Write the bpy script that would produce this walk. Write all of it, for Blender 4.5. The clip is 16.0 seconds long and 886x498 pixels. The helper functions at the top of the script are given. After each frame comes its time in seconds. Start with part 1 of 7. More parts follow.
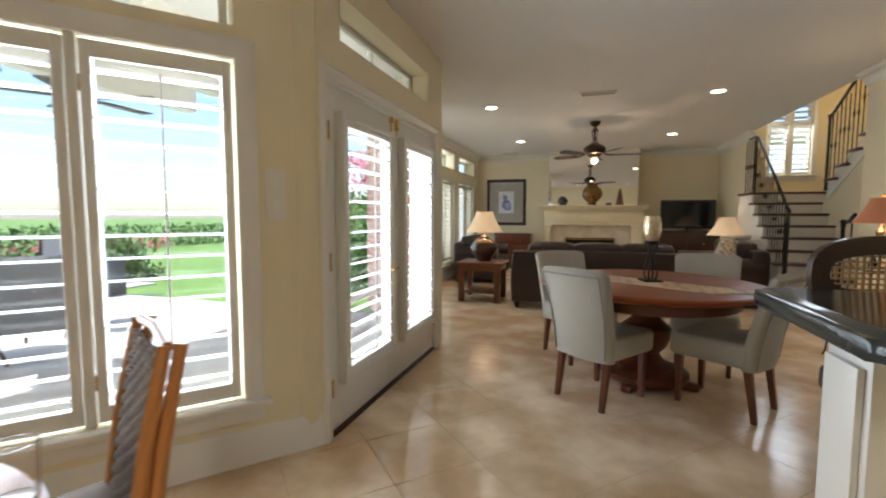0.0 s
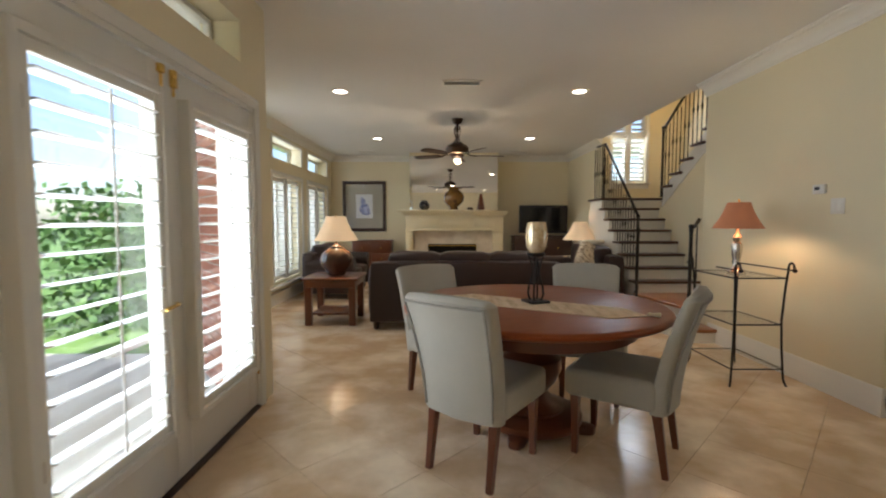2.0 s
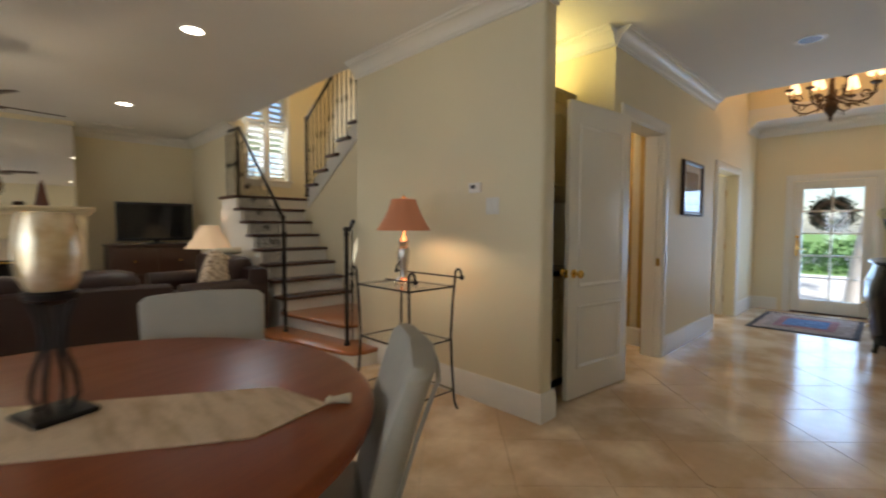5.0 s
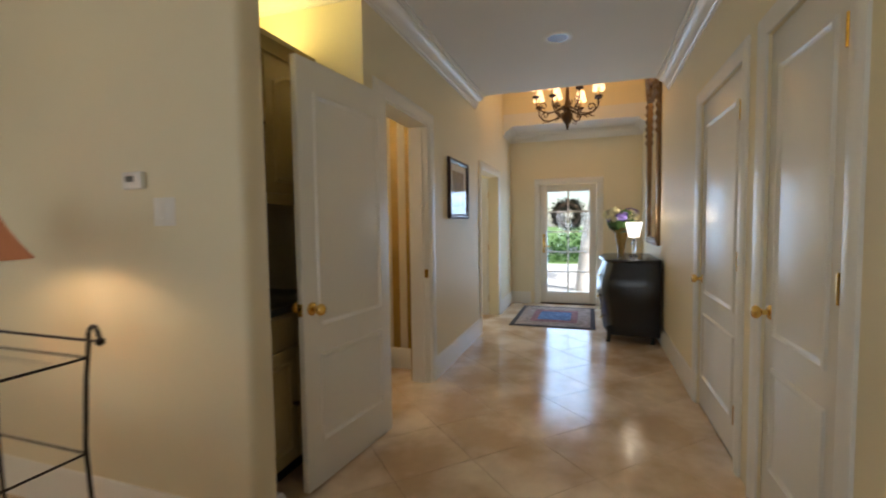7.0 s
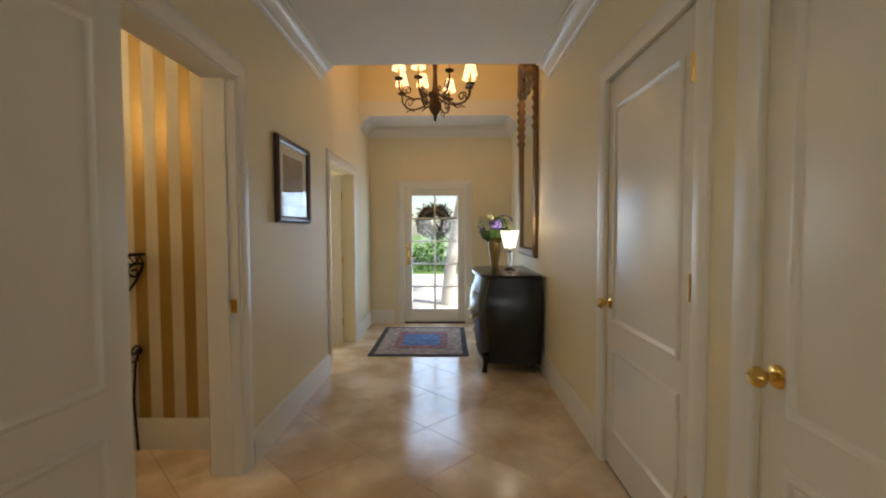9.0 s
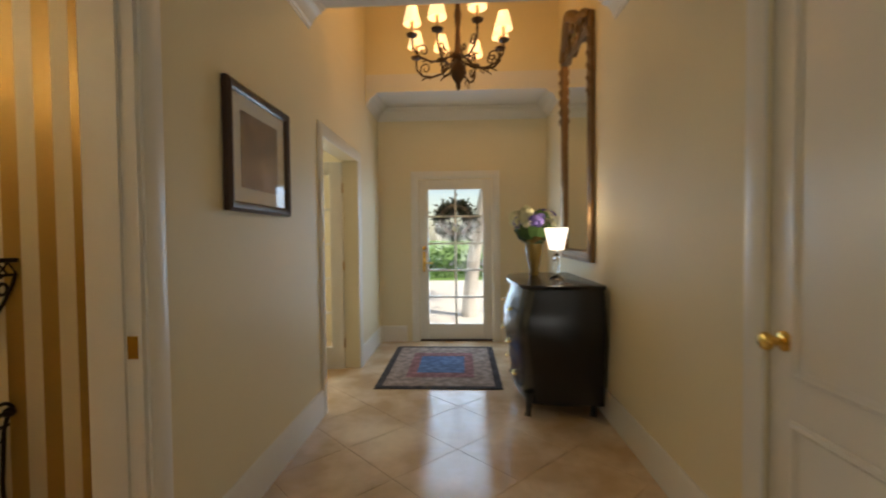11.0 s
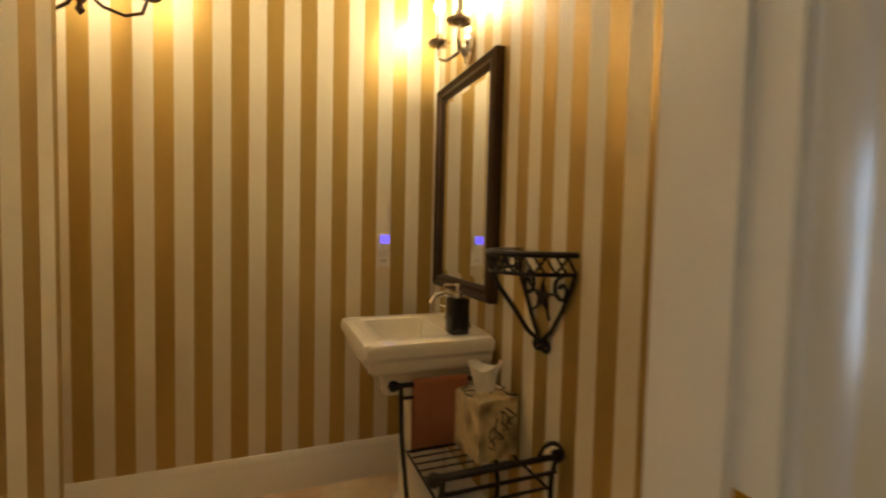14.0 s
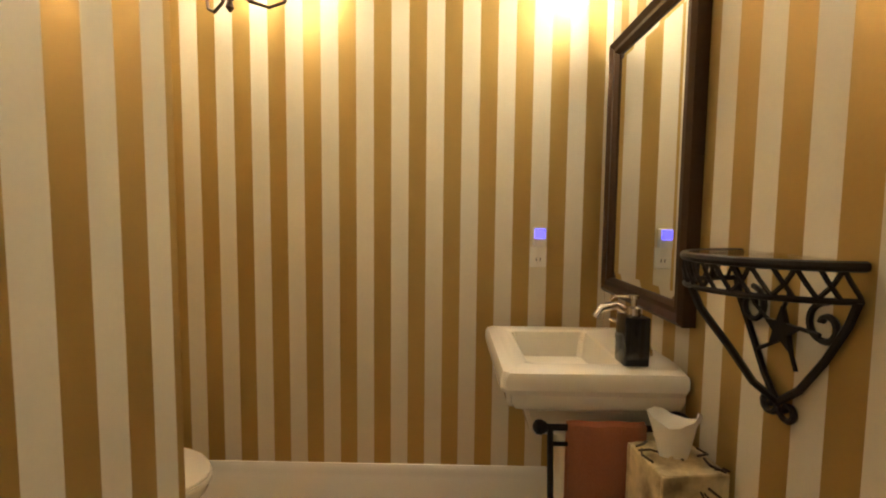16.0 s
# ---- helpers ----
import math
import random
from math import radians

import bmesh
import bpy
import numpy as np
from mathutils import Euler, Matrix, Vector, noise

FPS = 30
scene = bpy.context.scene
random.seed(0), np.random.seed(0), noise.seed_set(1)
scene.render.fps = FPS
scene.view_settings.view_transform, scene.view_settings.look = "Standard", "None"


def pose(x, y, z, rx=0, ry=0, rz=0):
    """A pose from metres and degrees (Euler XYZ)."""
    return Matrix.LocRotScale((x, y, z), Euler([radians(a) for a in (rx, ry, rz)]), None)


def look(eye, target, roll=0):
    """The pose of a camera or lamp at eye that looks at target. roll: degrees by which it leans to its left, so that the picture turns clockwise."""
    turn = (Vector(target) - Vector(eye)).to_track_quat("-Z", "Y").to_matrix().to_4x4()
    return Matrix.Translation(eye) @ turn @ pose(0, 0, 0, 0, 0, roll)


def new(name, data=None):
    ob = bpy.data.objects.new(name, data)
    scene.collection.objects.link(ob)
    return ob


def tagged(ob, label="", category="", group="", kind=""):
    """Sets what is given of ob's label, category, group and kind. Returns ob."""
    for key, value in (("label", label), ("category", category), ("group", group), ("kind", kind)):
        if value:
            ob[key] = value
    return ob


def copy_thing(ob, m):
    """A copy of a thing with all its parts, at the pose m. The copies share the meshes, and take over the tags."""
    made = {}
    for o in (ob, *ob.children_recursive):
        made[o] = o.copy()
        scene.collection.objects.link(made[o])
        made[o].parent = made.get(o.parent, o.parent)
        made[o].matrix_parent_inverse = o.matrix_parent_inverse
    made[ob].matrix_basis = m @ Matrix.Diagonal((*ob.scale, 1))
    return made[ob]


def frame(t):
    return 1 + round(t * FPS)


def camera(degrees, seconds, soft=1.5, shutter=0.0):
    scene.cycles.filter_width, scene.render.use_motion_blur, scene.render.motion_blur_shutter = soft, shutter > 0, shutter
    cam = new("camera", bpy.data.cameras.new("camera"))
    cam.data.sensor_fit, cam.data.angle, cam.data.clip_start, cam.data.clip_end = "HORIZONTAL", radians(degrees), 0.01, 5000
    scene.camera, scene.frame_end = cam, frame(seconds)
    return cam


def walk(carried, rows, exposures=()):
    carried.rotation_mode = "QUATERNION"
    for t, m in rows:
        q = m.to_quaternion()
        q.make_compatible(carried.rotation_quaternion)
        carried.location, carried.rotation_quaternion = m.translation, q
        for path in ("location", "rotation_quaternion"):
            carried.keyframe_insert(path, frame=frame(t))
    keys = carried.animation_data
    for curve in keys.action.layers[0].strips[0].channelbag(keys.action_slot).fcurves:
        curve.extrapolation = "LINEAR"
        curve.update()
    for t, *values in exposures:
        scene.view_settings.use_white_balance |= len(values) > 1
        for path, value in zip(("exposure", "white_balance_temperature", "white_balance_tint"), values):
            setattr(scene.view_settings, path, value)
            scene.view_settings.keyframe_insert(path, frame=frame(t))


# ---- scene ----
cam = camera(90.4, 16.0, soft=2.0, shutter=0.5)
PATH = [
    (0, (2.752, 3.037, 1.258), (2.143, 4.936, 1.107), 0.1),
    (0.5, (2.728, 3.262, 1.246), (2.267, 5.204, 1.112), -0.1),
    (1, (2.616, 3.519, 1.25), (2.354, 5.498, 1.123), 0.1),
    (1.5, (2.615, 3.744, 1.244), (2.502, 5.737, 1.124), 0.0),
    (2, (2.67, 3.985, 1.264), (2.67, 5.981, 1.136), -0.0),
    (2.5, (2.66, 4.214, 1.244), (2.859, 6.202, 1.136), -0.2),
    (3, (2.622, 4.429, 1.266), (3.077, 6.372, 1.149), -0.2),
    (3.5, (2.749, 4.604, 1.258), (3.389, 6.496, 1.147), -0.4),
    (4, (2.937, 4.766, 1.262), (3.759, 6.586, 1.154), -0.6),
    (4.5, (3.057, 4.976, 1.248), (4.149, 6.648, 1.145), -0.5),
    (5, (3.176, 5.255, 1.225), (4.573, 6.682, 1.126), 0.2),
    (5.2, (3.296, 5.348, 1.221), (4.781, 6.684, 1.118), -0.1),
    (7.3, (4.317, 5.558, 1.315), (6.244, 6.08, 1.197), -0.4),
    (7.5, (4.423, 5.579, 1.319), (6.368, 6.026, 1.197), -0.1),
    (8, (4.667, 5.568, 1.328), (6.642, 5.863, 1.212), -0.3),
    (8.5, (4.922, 5.648, 1.327), (6.917, 5.748, 1.226), -0.2),
    (8.7, (5.048, 5.652, 1.316), (7.045, 5.695, 1.222), -0.1),
    (10.8, (6.099, 5.784, 1.236), (8.098, 5.788, 1.181), -0.5),
    (11, (6.202, 5.771, 1.237), (8.2, 5.863, 1.18), -0.6),
    (11.5, (6.385, 5.748, 1.256), (8.345, 6.141, 1.186), -0.4),
    (12, (6.573, 5.902, 1.234), (8.452, 6.586, 1.169), -0.7),
    (12.5, (6.672, 6.078, 1.273), (8.4, 7.08, 1.175), 0.2),
    (13, (6.839, 6.15, 1.234), (8.228, 7.589, 1.184), 1.3),
    (13.5, (6.953, 6.285, 1.256), (7.989, 7.993, 1.162), 1.6),
    (14, (7.007, 6.47, 1.229), (7.731, 8.332, 1.138), 1.3),
    (14.5, (6.991, 6.642, 1.226), (7.521, 8.567, 1.122), 0.6),
    (15, (7.033, 6.763, 1.224), (7.342, 8.736, 1.107), 0.7),
    (15.5, (7.124, 6.803, 1.233), (7.196, 8.797, 1.094), 0.4),
    (16, (7.151, 6.781, 1.234), (7.122, 8.776, 1.091), 0.6),
]
walk(cam, [(t, look(eye, target, roll)) for t, eye, target, roll in PATH], exposures=[(0.0, 1.3, 6000, 10), (2.5, 1.25, 6000, 10), (4.5, 1.1, 6200, 10), (5.0, 1.08, 6100, 10), (8.0, 1.02, 6500, 10), (11.0, 0.75, 7350, 10), (13.0, 0.86, 7500, 10), (13.9, 1.02, 7200, 10), (14.5, 1.6, 6400, 10), (16.0, 1.6, 5900, 10)])
# ---------------------------------------------------------------- light
world = bpy.data.worlds.new("sky")
scene.world = world
world.use_nodes = True
wn = world.node_tree
sky = wn.nodes.new("ShaderNodeTexSky")
sky.sky_type, sky.sun_disc = "NISHITA", False
sky.sun_elevation, sky.sun_rotation = radians(58), radians(210)
wn.links.new(sky.outputs[0], wn.nodes["Background"].inputs[0])
wn.nodes["Background"].inputs[1].default_value = 0.12


def lamp(name, kind, place, energy, colour, target=None, size=0.1, size_y=None, cone=None, blend=0.6):
    data = bpy.data.lights.new(name, kind)
    data.energy, data.color = energy, colour
    if kind == "AREA":
        data.shape, data.size = "RECTANGLE", size
        data.size_y = size_y or size
    elif kind == "SUN":
        data.angle = size
    else:
        data.shadow_soft_size = size
    if kind == "SPOT":
        data.spot_size, data.spot_blend = radians(cone), blend
    ob = new(name, data)
    ob.matrix_world = look(place, target) if target else Matrix.Translation(place)
    return ob


DAY = (0.86, 0.93, 1.0)
WARM = (1.0, 0.78, 0.5)
AMBER = (1.0, 0.66, 0.32)
lamp("sun", "SUN", (0, 0, 20), 3.8, (1.0, 0.96, 0.90), (6.2, 10.8, 0), size=radians(0.5))
# daylight in the window openings
lamp("daylight_bay", "AREA", (0.6, 4.55, 1.25), 32, DAY, (2.0, 3.35, 1.2), 1.6, 1.9)
lamp("daylight_french", "AREA", (1.14, 6.05, 1.2), 25, DAY, (3, 6.05, 1.1), 1.5, 2.1)
lamp("daylight_living_a", "AREA", (-0.1, 9.5, 1.5), 18, DAY, (3, 9.5, 1.2), 1.9, 2.1)
lamp("daylight_living_b", "AREA", (-0.1, 11.9, 1.5), 18, DAY, (3, 11.9, 1.2), 2.9, 2.1)
lamp("daylight_stair", "AREA", (6.15, 12.4, 2.7), 10, DAY, (6.15, 10, 1.9), 0.8, 1.6)
lamp("daylight_front", "AREA", (11.45, 5.87, 1.05), 11, (0.46, 0.68, 1.0), (9, 5.87, 0.7), 0.75, 1.6)
# unseen fill lamp at the added study opening, brightens the study and its door
lamp("daylight_study", "AREA", (11.5, 8.05, 1.45), 16, DAY, (9, 7.6, 1.0), 1.0, 1.2)
lamp("upstairs_light", "POINT", (6.7, 9.6, 4.9), 14, (1.0, 0.68, 0.32), size=0.1)


# ---------------------------------------------------------------- materials
def mat(name, colour, rough=0.6, metal=0.0, vary=0.08, grain=0.03, scale=2.5, fine=60.0, bump=0.0, spec=0.5, coat=0.0, stretch=(1, 1, 1), second=None, mix=0.0, random_tint=0.0, rough_vary=0.1):
    """A plain surface: its colour, wide mottling, fine grain and relief; second is a stain colour mixed in by noise."""
    m = bpy.data.materials.new(name)
    m.use_nodes = True
    nt = m.node_tree
    b = nt.nodes["Principled BSDF"]
    N, L = nt.nodes.new, nt.links.new
    co = N("ShaderNodeTexCoord")
    mp = N("ShaderNodeMapping")
    mp.inputs["Scale"].default_value = stretch
    L(co.outputs["Object"], mp.inputs[0])
    wide, tiny = N("ShaderNodeTexNoise"), N("ShaderNodeTexNoise")
    wide.inputs["Scale"].default_value, wide.inputs["Detail"].default_value = scale, 5
    tiny.inputs["Scale"].default_value, tiny.inputs["Detail"].default_value = fine, 3
    L(mp.outputs[0], wide.inputs[0]), L(mp.outputs[0], tiny.inputs[0])
    base = N("ShaderNodeMix")
    base.data_type = "RGBA"
    base.inputs[6].default_value = (*colour, 1)
    base.inputs[7].default_value = (*(second or colour), 1)
    ramp = N("ShaderNodeMapRange")
    ramp.inputs[1].default_value, ramp.inputs[2].default_value = 0.42, 0.66
    ramp.inputs[4].default_value = mix
    L(wide.outputs[0], ramp.inputs[0]), L(ramp.outputs[0], base.inputs[0])
    hsv = N("ShaderNodeHueSaturation")
    L(base.outputs[2], hsv.inputs["Color"])
    a = N("ShaderNodeMath")
    a.operation = "MULTIPLY_ADD"
    a.inputs[1].default_value, a.inputs[2].default_value = vary * 2, 1 - vary
    L(wide.outputs[0], a.inputs[0])
    c = N("ShaderNodeMath")
    c.operation = "MULTIPLY_ADD"
    c.inputs[1].default_value = grain * 2
    L(tiny.outputs[0], c.inputs[0]), L(a.outputs[0], c.inputs[2])
    last = c
    if random_tint:
        info = N("ShaderNodeObjectInfo")
        r = N("ShaderNodeMath")
        r.operation = "MULTIPLY_ADD"
        r.inputs[1].default_value = random_tint
        L(info.outputs["Random"], r.inputs[0]), L(c.outputs[0], r.inputs[2])
        last = r
    L(last.outputs[0], hsv.inputs["Value"])
    L(hsv.outputs[0], b.inputs["Base Color"])
    rr = N("ShaderNodeMath")
    rr.operation = "MULTIPLY_ADD"
    rr.inputs[1].default_value, rr.inputs[2].default_value = rough_vary, rough - rough_vary / 2
    L(wide.outputs[0], rr.inputs[0]), L(rr.outputs[0], b.inputs["Roughness"])
    b.inputs["Metallic"].default_value = metal
    b.inputs["Specular IOR Level"].default_value = spec
    b.inputs["Coat Weight"].default_value = coat
    b.inputs["Coat Roughness"].default_value = 0.15
    if bump:
        bp = N("ShaderNodeBump")
        bp.inputs["Strength"].default_value, bp.inputs["Distance"].default_value = bump, 0.004
        L(tiny.outputs[0], bp.inputs["Height"]), L(bp.outputs[0], b.inputs["Normal"])
    return m


def glow(name, colour, strength, rough=0.5):
    m = mat(name, colour, rough)
    b = m.node_tree.nodes["Principled BSDF"]
    b.inputs["Emission Color"].default_value = (*colour, 1)
    b.inputs["Emission Strength"].default_value = strength
    return m


def glass_mat(name, tint=(1, 1, 1), rough=0.0):
    m = bpy.data.materials.new(name)
    m.use_nodes = True
    b = m.node_tree.nodes["Principled BSDF"]
    b.inputs["Base Color"].default_value = (*tint, 1)
    b.inputs["Transmission Weight"].default_value = 1.0
    b.inputs["Roughness"].default_value = rough
    b.inputs["IOR"].default_value = 1.45
    return m


def pane_mat(name):
    """Window glass: clear, with a faint gloss."""
    m = bpy.data.materials.new(name)
    m.use_nodes = True
    nt = m.node_tree
    nt.nodes.remove(nt.nodes["Principled BSDF"])
    N, L = nt.nodes.new, nt.links.new
    t, g, mx, f = N("ShaderNodeBsdfTransparent"), N("ShaderNodeBsdfGlossy"), N("ShaderNodeMixShader"), N("ShaderNodeLayerWeight")
    g.inputs["Roughness"].default_value = 0.02
    pw, sc = N("ShaderNodeMath"), N("ShaderNodeMath")
    pw.operation, sc.operation = "POWER", "MULTIPLY_ADD"
    pw.inputs[1].default_value, sc.inputs[1].default_value, sc.inputs[2].default_value = 4.0, 0.45, 0.045
    L(f.outputs["Facing"], pw.inputs[0]), L(pw.outputs[0], sc.inputs[0]), L(sc.outputs[0], mx.inputs[0]), L(t.outputs[0], mx.inputs[1]), L(g.outputs[0], mx.inputs[2])
    L(mx.outputs[0], nt.nodes["Material Output"].inputs[0])
    return m


def stripe_mat(name, width):
    """Wallpaper with upright gold and cream stripes, each of that width, running on round the room."""
    m = mat(name, (0.5, 0.5, 0.5), 0.45, grain=0.03, fine=90, bump=0.05)
    nt = m.node_tree
    b = nt.nodes["Principled BSDF"]
    N, L = nt.nodes.new, nt.links.new
    co, sep, nrm = N("ShaderNodeTexCoord"), N("ShaderNodeSeparateXYZ"), N("ShaderNodeSeparateXYZ")
    L(co.outputs["Object"], sep.inputs[0])
    geo = N("ShaderNodeNewGeometry")
    L(geo.outputs["Normal"], nrm.inputs[0])
    ab = N("ShaderNodeMath")
    ab.operation = "ABSOLUTE"
    L(nrm.outputs[0], ab.inputs[0])
    gt = N("ShaderNodeMath")
    gt.operation = "GREATER_THAN"
    gt.inputs[1].default_value = 0.5
    L(ab.outputs[0], gt.inputs[0])
    mixc = N("ShaderNodeMix")
    L(gt.outputs[0], mixc.inputs[0])
    for k, start, period in ((0, 6.769, 2 * width), (1, 7.655, 2 * width)):
        ad, dv = N("ShaderNodeMath"), N("ShaderNodeMath")
        ad.operation, dv.operation = "SUBTRACT", "DIVIDE"
        ad.inputs[1].default_value, dv.inputs[1].default_value = start, period
        L(sep.outputs[k], ad.inputs[0]), L(ad.outputs[0], dv.inputs[0]), L(dv.outputs[0], mixc.inputs[2 + k])
    sc = mixc
    fr = N("ShaderNodeMath")
    fr.operation = "FRACT"
    L(sc.outputs[0], fr.inputs[0])
    st = N("ShaderNodeMath")
    st.operation = "GREATER_THAN"
    st.inputs[1].default_value = 0.5
    L(fr.outputs[0], st.inputs[0])
    col = N("ShaderNodeMix")
    col.data_type = "RGBA"
    col.inputs[6].default_value, col.inputs[7].default_value = (0.64, 0.575, 0.43, 1), (0.43, 0.285, 0.085, 1)
    L(st.outputs[0], col.inputs[0])
    hsv = next(n for n in nt.nodes if n.type == "HUE_SAT")
    L(col.outputs[2], hsv.inputs["Color"])
    rg = N("ShaderNodeMapRange")
    rg.inputs[3].default_value, rg.inputs[4].default_value = 0.42, 0.36
    L(st.outputs[0], rg.inputs[0]), L(rg.outputs[0], b.inputs["Roughness"])
    mt = N("ShaderNodeMath")
    mt.operation = "MULTIPLY"
    mt.inputs[1].default_value = 0.55
    L(st.outputs[0], mt.inputs[0]), L(mt.outputs[0], b.inputs["Metallic"])
    return m


PAINT = mat("wall_paint", (0.80, 0.71, 0.495), 0.55, vary=0.03, grain=0.015, fine=140, bump=0.04)
CEIL = mat("ceiling_paint", (0.76, 0.74, 0.70), 0.75, vary=0.03, grain=0.02, fine=120, bump=0.06)
TRIM = mat("white_trim_paint", (0.80, 0.77, 0.70), 0.32, vary=0.03, grain=0.01, fine=80)
FLOOR = mat("travertine", (0.57, 0.405, 0.25), 0.17, vary=0.15, grain=0.1, scale=2.3, fine=13, bump=0.09, second=(0.75, 0.62, 0.455), mix=1.0, random_tint=0.05, rough_vary=0.22)
GROUT = mat("grout", (0.56, 0.44, 0.30), 0.8, vary=0.1)
STRIPE = stripe_mat("striped_wallpaper", 0.071)
WOODRED = mat("cherry_wood", (0.24, 0.055, 0.012), 0.34, vary=0.28, grain=0.16, scale=3, fine=22, stretch=(1, 6, 6), coat=0.0, spec=0.28, second=(0.17, 0.036, 0.010), mix=0.7)
WOODDARK = mat("dark_stained_wood", (0.035, 0.014, 0.008), 0.35, vary=0.2, grain=0.15, fine=30, stretch=(6, 6, 1), coat=0.2)
WOODMID = mat("mahogany_wood", (0.12, 0.032, 0.011), 0.32, vary=0.22, grain=0.12, fine=26, stretch=(6, 6, 1), coat=0.25)
TREAD = mat("oak_tread", (0.30, 0.11, 0.035), 0.3, vary=0.2, grain=0.12, fine=30, stretch=(1, 7, 7), coat=0.2)
TREADDARK = mat("tread_nosing_wood", (0.07, 0.028, 0.014), 0.35, vary=0.2, grain=0.1, fine=30)
LEATHER = mat("brown_leather", (0.026, 0.011, 0.009), 0.42, vary=0.25, grain=0.1, scale=4, fine=90, bump=0.15)
FABRIC = mat("grey_suede", (0.42, 0.39, 0.32), 0.85, vary=0.12, grain=0.08, scale=5, fine=220, bump=0.2, second=(0.34, 0.32, 0.27), mix=0.6)
PIPING = mat("seam_suede", (0.27, 0.25, 0.21), 0.85, vary=0.1, grain=0.08, fine=200)
IRON = mat("black_iron", (0.018, 0.015, 0.013), 0.45, metal=0.6, vary=0.2, grain=0.15, fine=90, bump=0.1)
BRONZE = mat("aged_bronze", (0.06, 0.035, 0.02), 0.42, metal=0.7, vary=0.3, grain=0.15, fine=60, bump=0.1)
BRASS = mat("polished_brass", (0.75, 0.5, 0.14), 0.16, metal=1.0, vary=0.08)
CHROME = mat("brushed_nickel", (0.62, 0.58, 0.52), 0.22, metal=1.0, vary=0.06)
GILT = mat("gilt_wood", (0.17, 0.10, 0.045), 0.38, metal=0.6, vary=0.35, grain=0.2, scale=8, fine=40, bump=0.2)
BLACKLAC = mat("black_lacquer", (0.010, 0.008, 0.007), 0.24, vary=0.2, grain=0.1, coat=0.08, spec=0.4)
MANTEL = mat("cream_mantel_paint", (0.74, 0.64, 0.42), 0.4, vary=0.04, grain=0.02)
STONE = mat("hearth_stone", (0.58, 0.49, 0.37), 0.4, vary=0.15, grain=0.08, scale=5, second=(0.66, 0.58, 0.46), mix=0.7)
FIREBLACK = mat("firebox_soot", (0.015, 0.013, 0.012), 0.9, vary=0.3)
SCREEN = mat("black_screen", (0.006, 0.006, 0.007), 0.12, vary=0.05)
BLACKPL = mat("black_plastic", (0.012, 0.012, 0.013), 0.35)
PORCELAIN = mat("white_porcelain", (0.82, 0.77, 0.66), 0.12, vary=0.02, grain=0.005, coat=0.4)
WHITEPL = mat("white_plastic", (0.8, 0.78, 0.72), 0.4, vary=0.02)
CABINET = mat("glazed_cream_cabinet", (0.46, 0.36, 0.17), 0.42, vary=0.14, grain=0.06, fine=30, second=(0.36, 0.27, 0.12), mix=0.6)
GRANITE = mat("black_granite", (0.022, 0.025, 0.024), 0.14, vary=0.3, grain=0.35, fine=160, second=(0.06, 0.065, 0.055), mix=0.5)
MIRROR = mat("mirror_glass", (0.86, 0.86, 0.84), 0.015, metal=1.0, vary=0.0, grain=0.0, rough_vary=0.0)
GLASS = glass_mat("clear_glass")
PANE = pane_mat("window_pane")
SHELFGLASS = pane_mat("shelf_glass")
CONCRETE = mat("patio_concrete", (0.55, 0.52, 0.47), 0.8, vary=0.12, grain=0.06, second=(0.46, 0.43, 0.38), mix=0.6, bump=0.1)
GRASS = mat("lawn_grass", (0.09, 0.17, 0.035), 0.9, vary=0.3, grain=0.3, scale=3, fine=60, second=(0.13, 0.21, 0.05), mix=0.7, bump=0.5)
LEAF = mat("hedge_leaf", (0.045, 0.11, 0.02), 0.6, vary=0.3, grain=0.2, second=(0.09, 0.17, 0.04), mix=0.8, random_tint=0.2)
BARK = mat("tree_bark", (0.24, 0.19, 0.15), 0.9, vary=0.3, grain=0.25, fine=30, bump=0.6)
BRICK = mat("red_brick", (0.34, 0.12, 0.075), 0.85, vary=0.2, grain=0.15, second=(0.40, 0.19, 0.13), mix=0.7, bump=0.3, random_tint=0.25)
MORTAR = mat("brick_mortar", (0.5, 0.46, 0.4), 0.9, vary=0.1, grain=0.1)


# ---------------------------------------------------------------- builders
def box(bm, x0, x1, y0, y1, z0, z1, bevel=0.0, seg=2, m=None):
    vs = [bm.verts.new(v) for v in ((x0, y0, z0), (x1, y0, z0), (x1, y1, z0), (x0, y1, z0), (x0, y0, z1), (x1, y0, z1), (x1, y1, z1), (x0, y1, z1))]
    fs = [bm.faces.new([vs[i] for i in f]) for f in ((3, 2, 1, 0), (4, 5, 6, 7), (0, 1, 5, 4), (1, 2, 6, 5), (2, 3, 7, 6), (3, 0, 4, 7))]
    if bevel:
        r = bmesh.ops.bevel(bm, geom=list({e for f in fs for e in f.edges}), offset=bevel, segments=seg, affect="EDGES", profile=0.5, clamp_overlap=True)
        vs = list({v for f in r["faces"] for v in f.verts} | {v for v in vs if v.is_valid})
    if m is not None:
        bmesh.ops.transform(bm, matrix=m, verts=vs)
    return bm


def cube(*a, **k):
    return box(bmesh.new(), *a, **k)


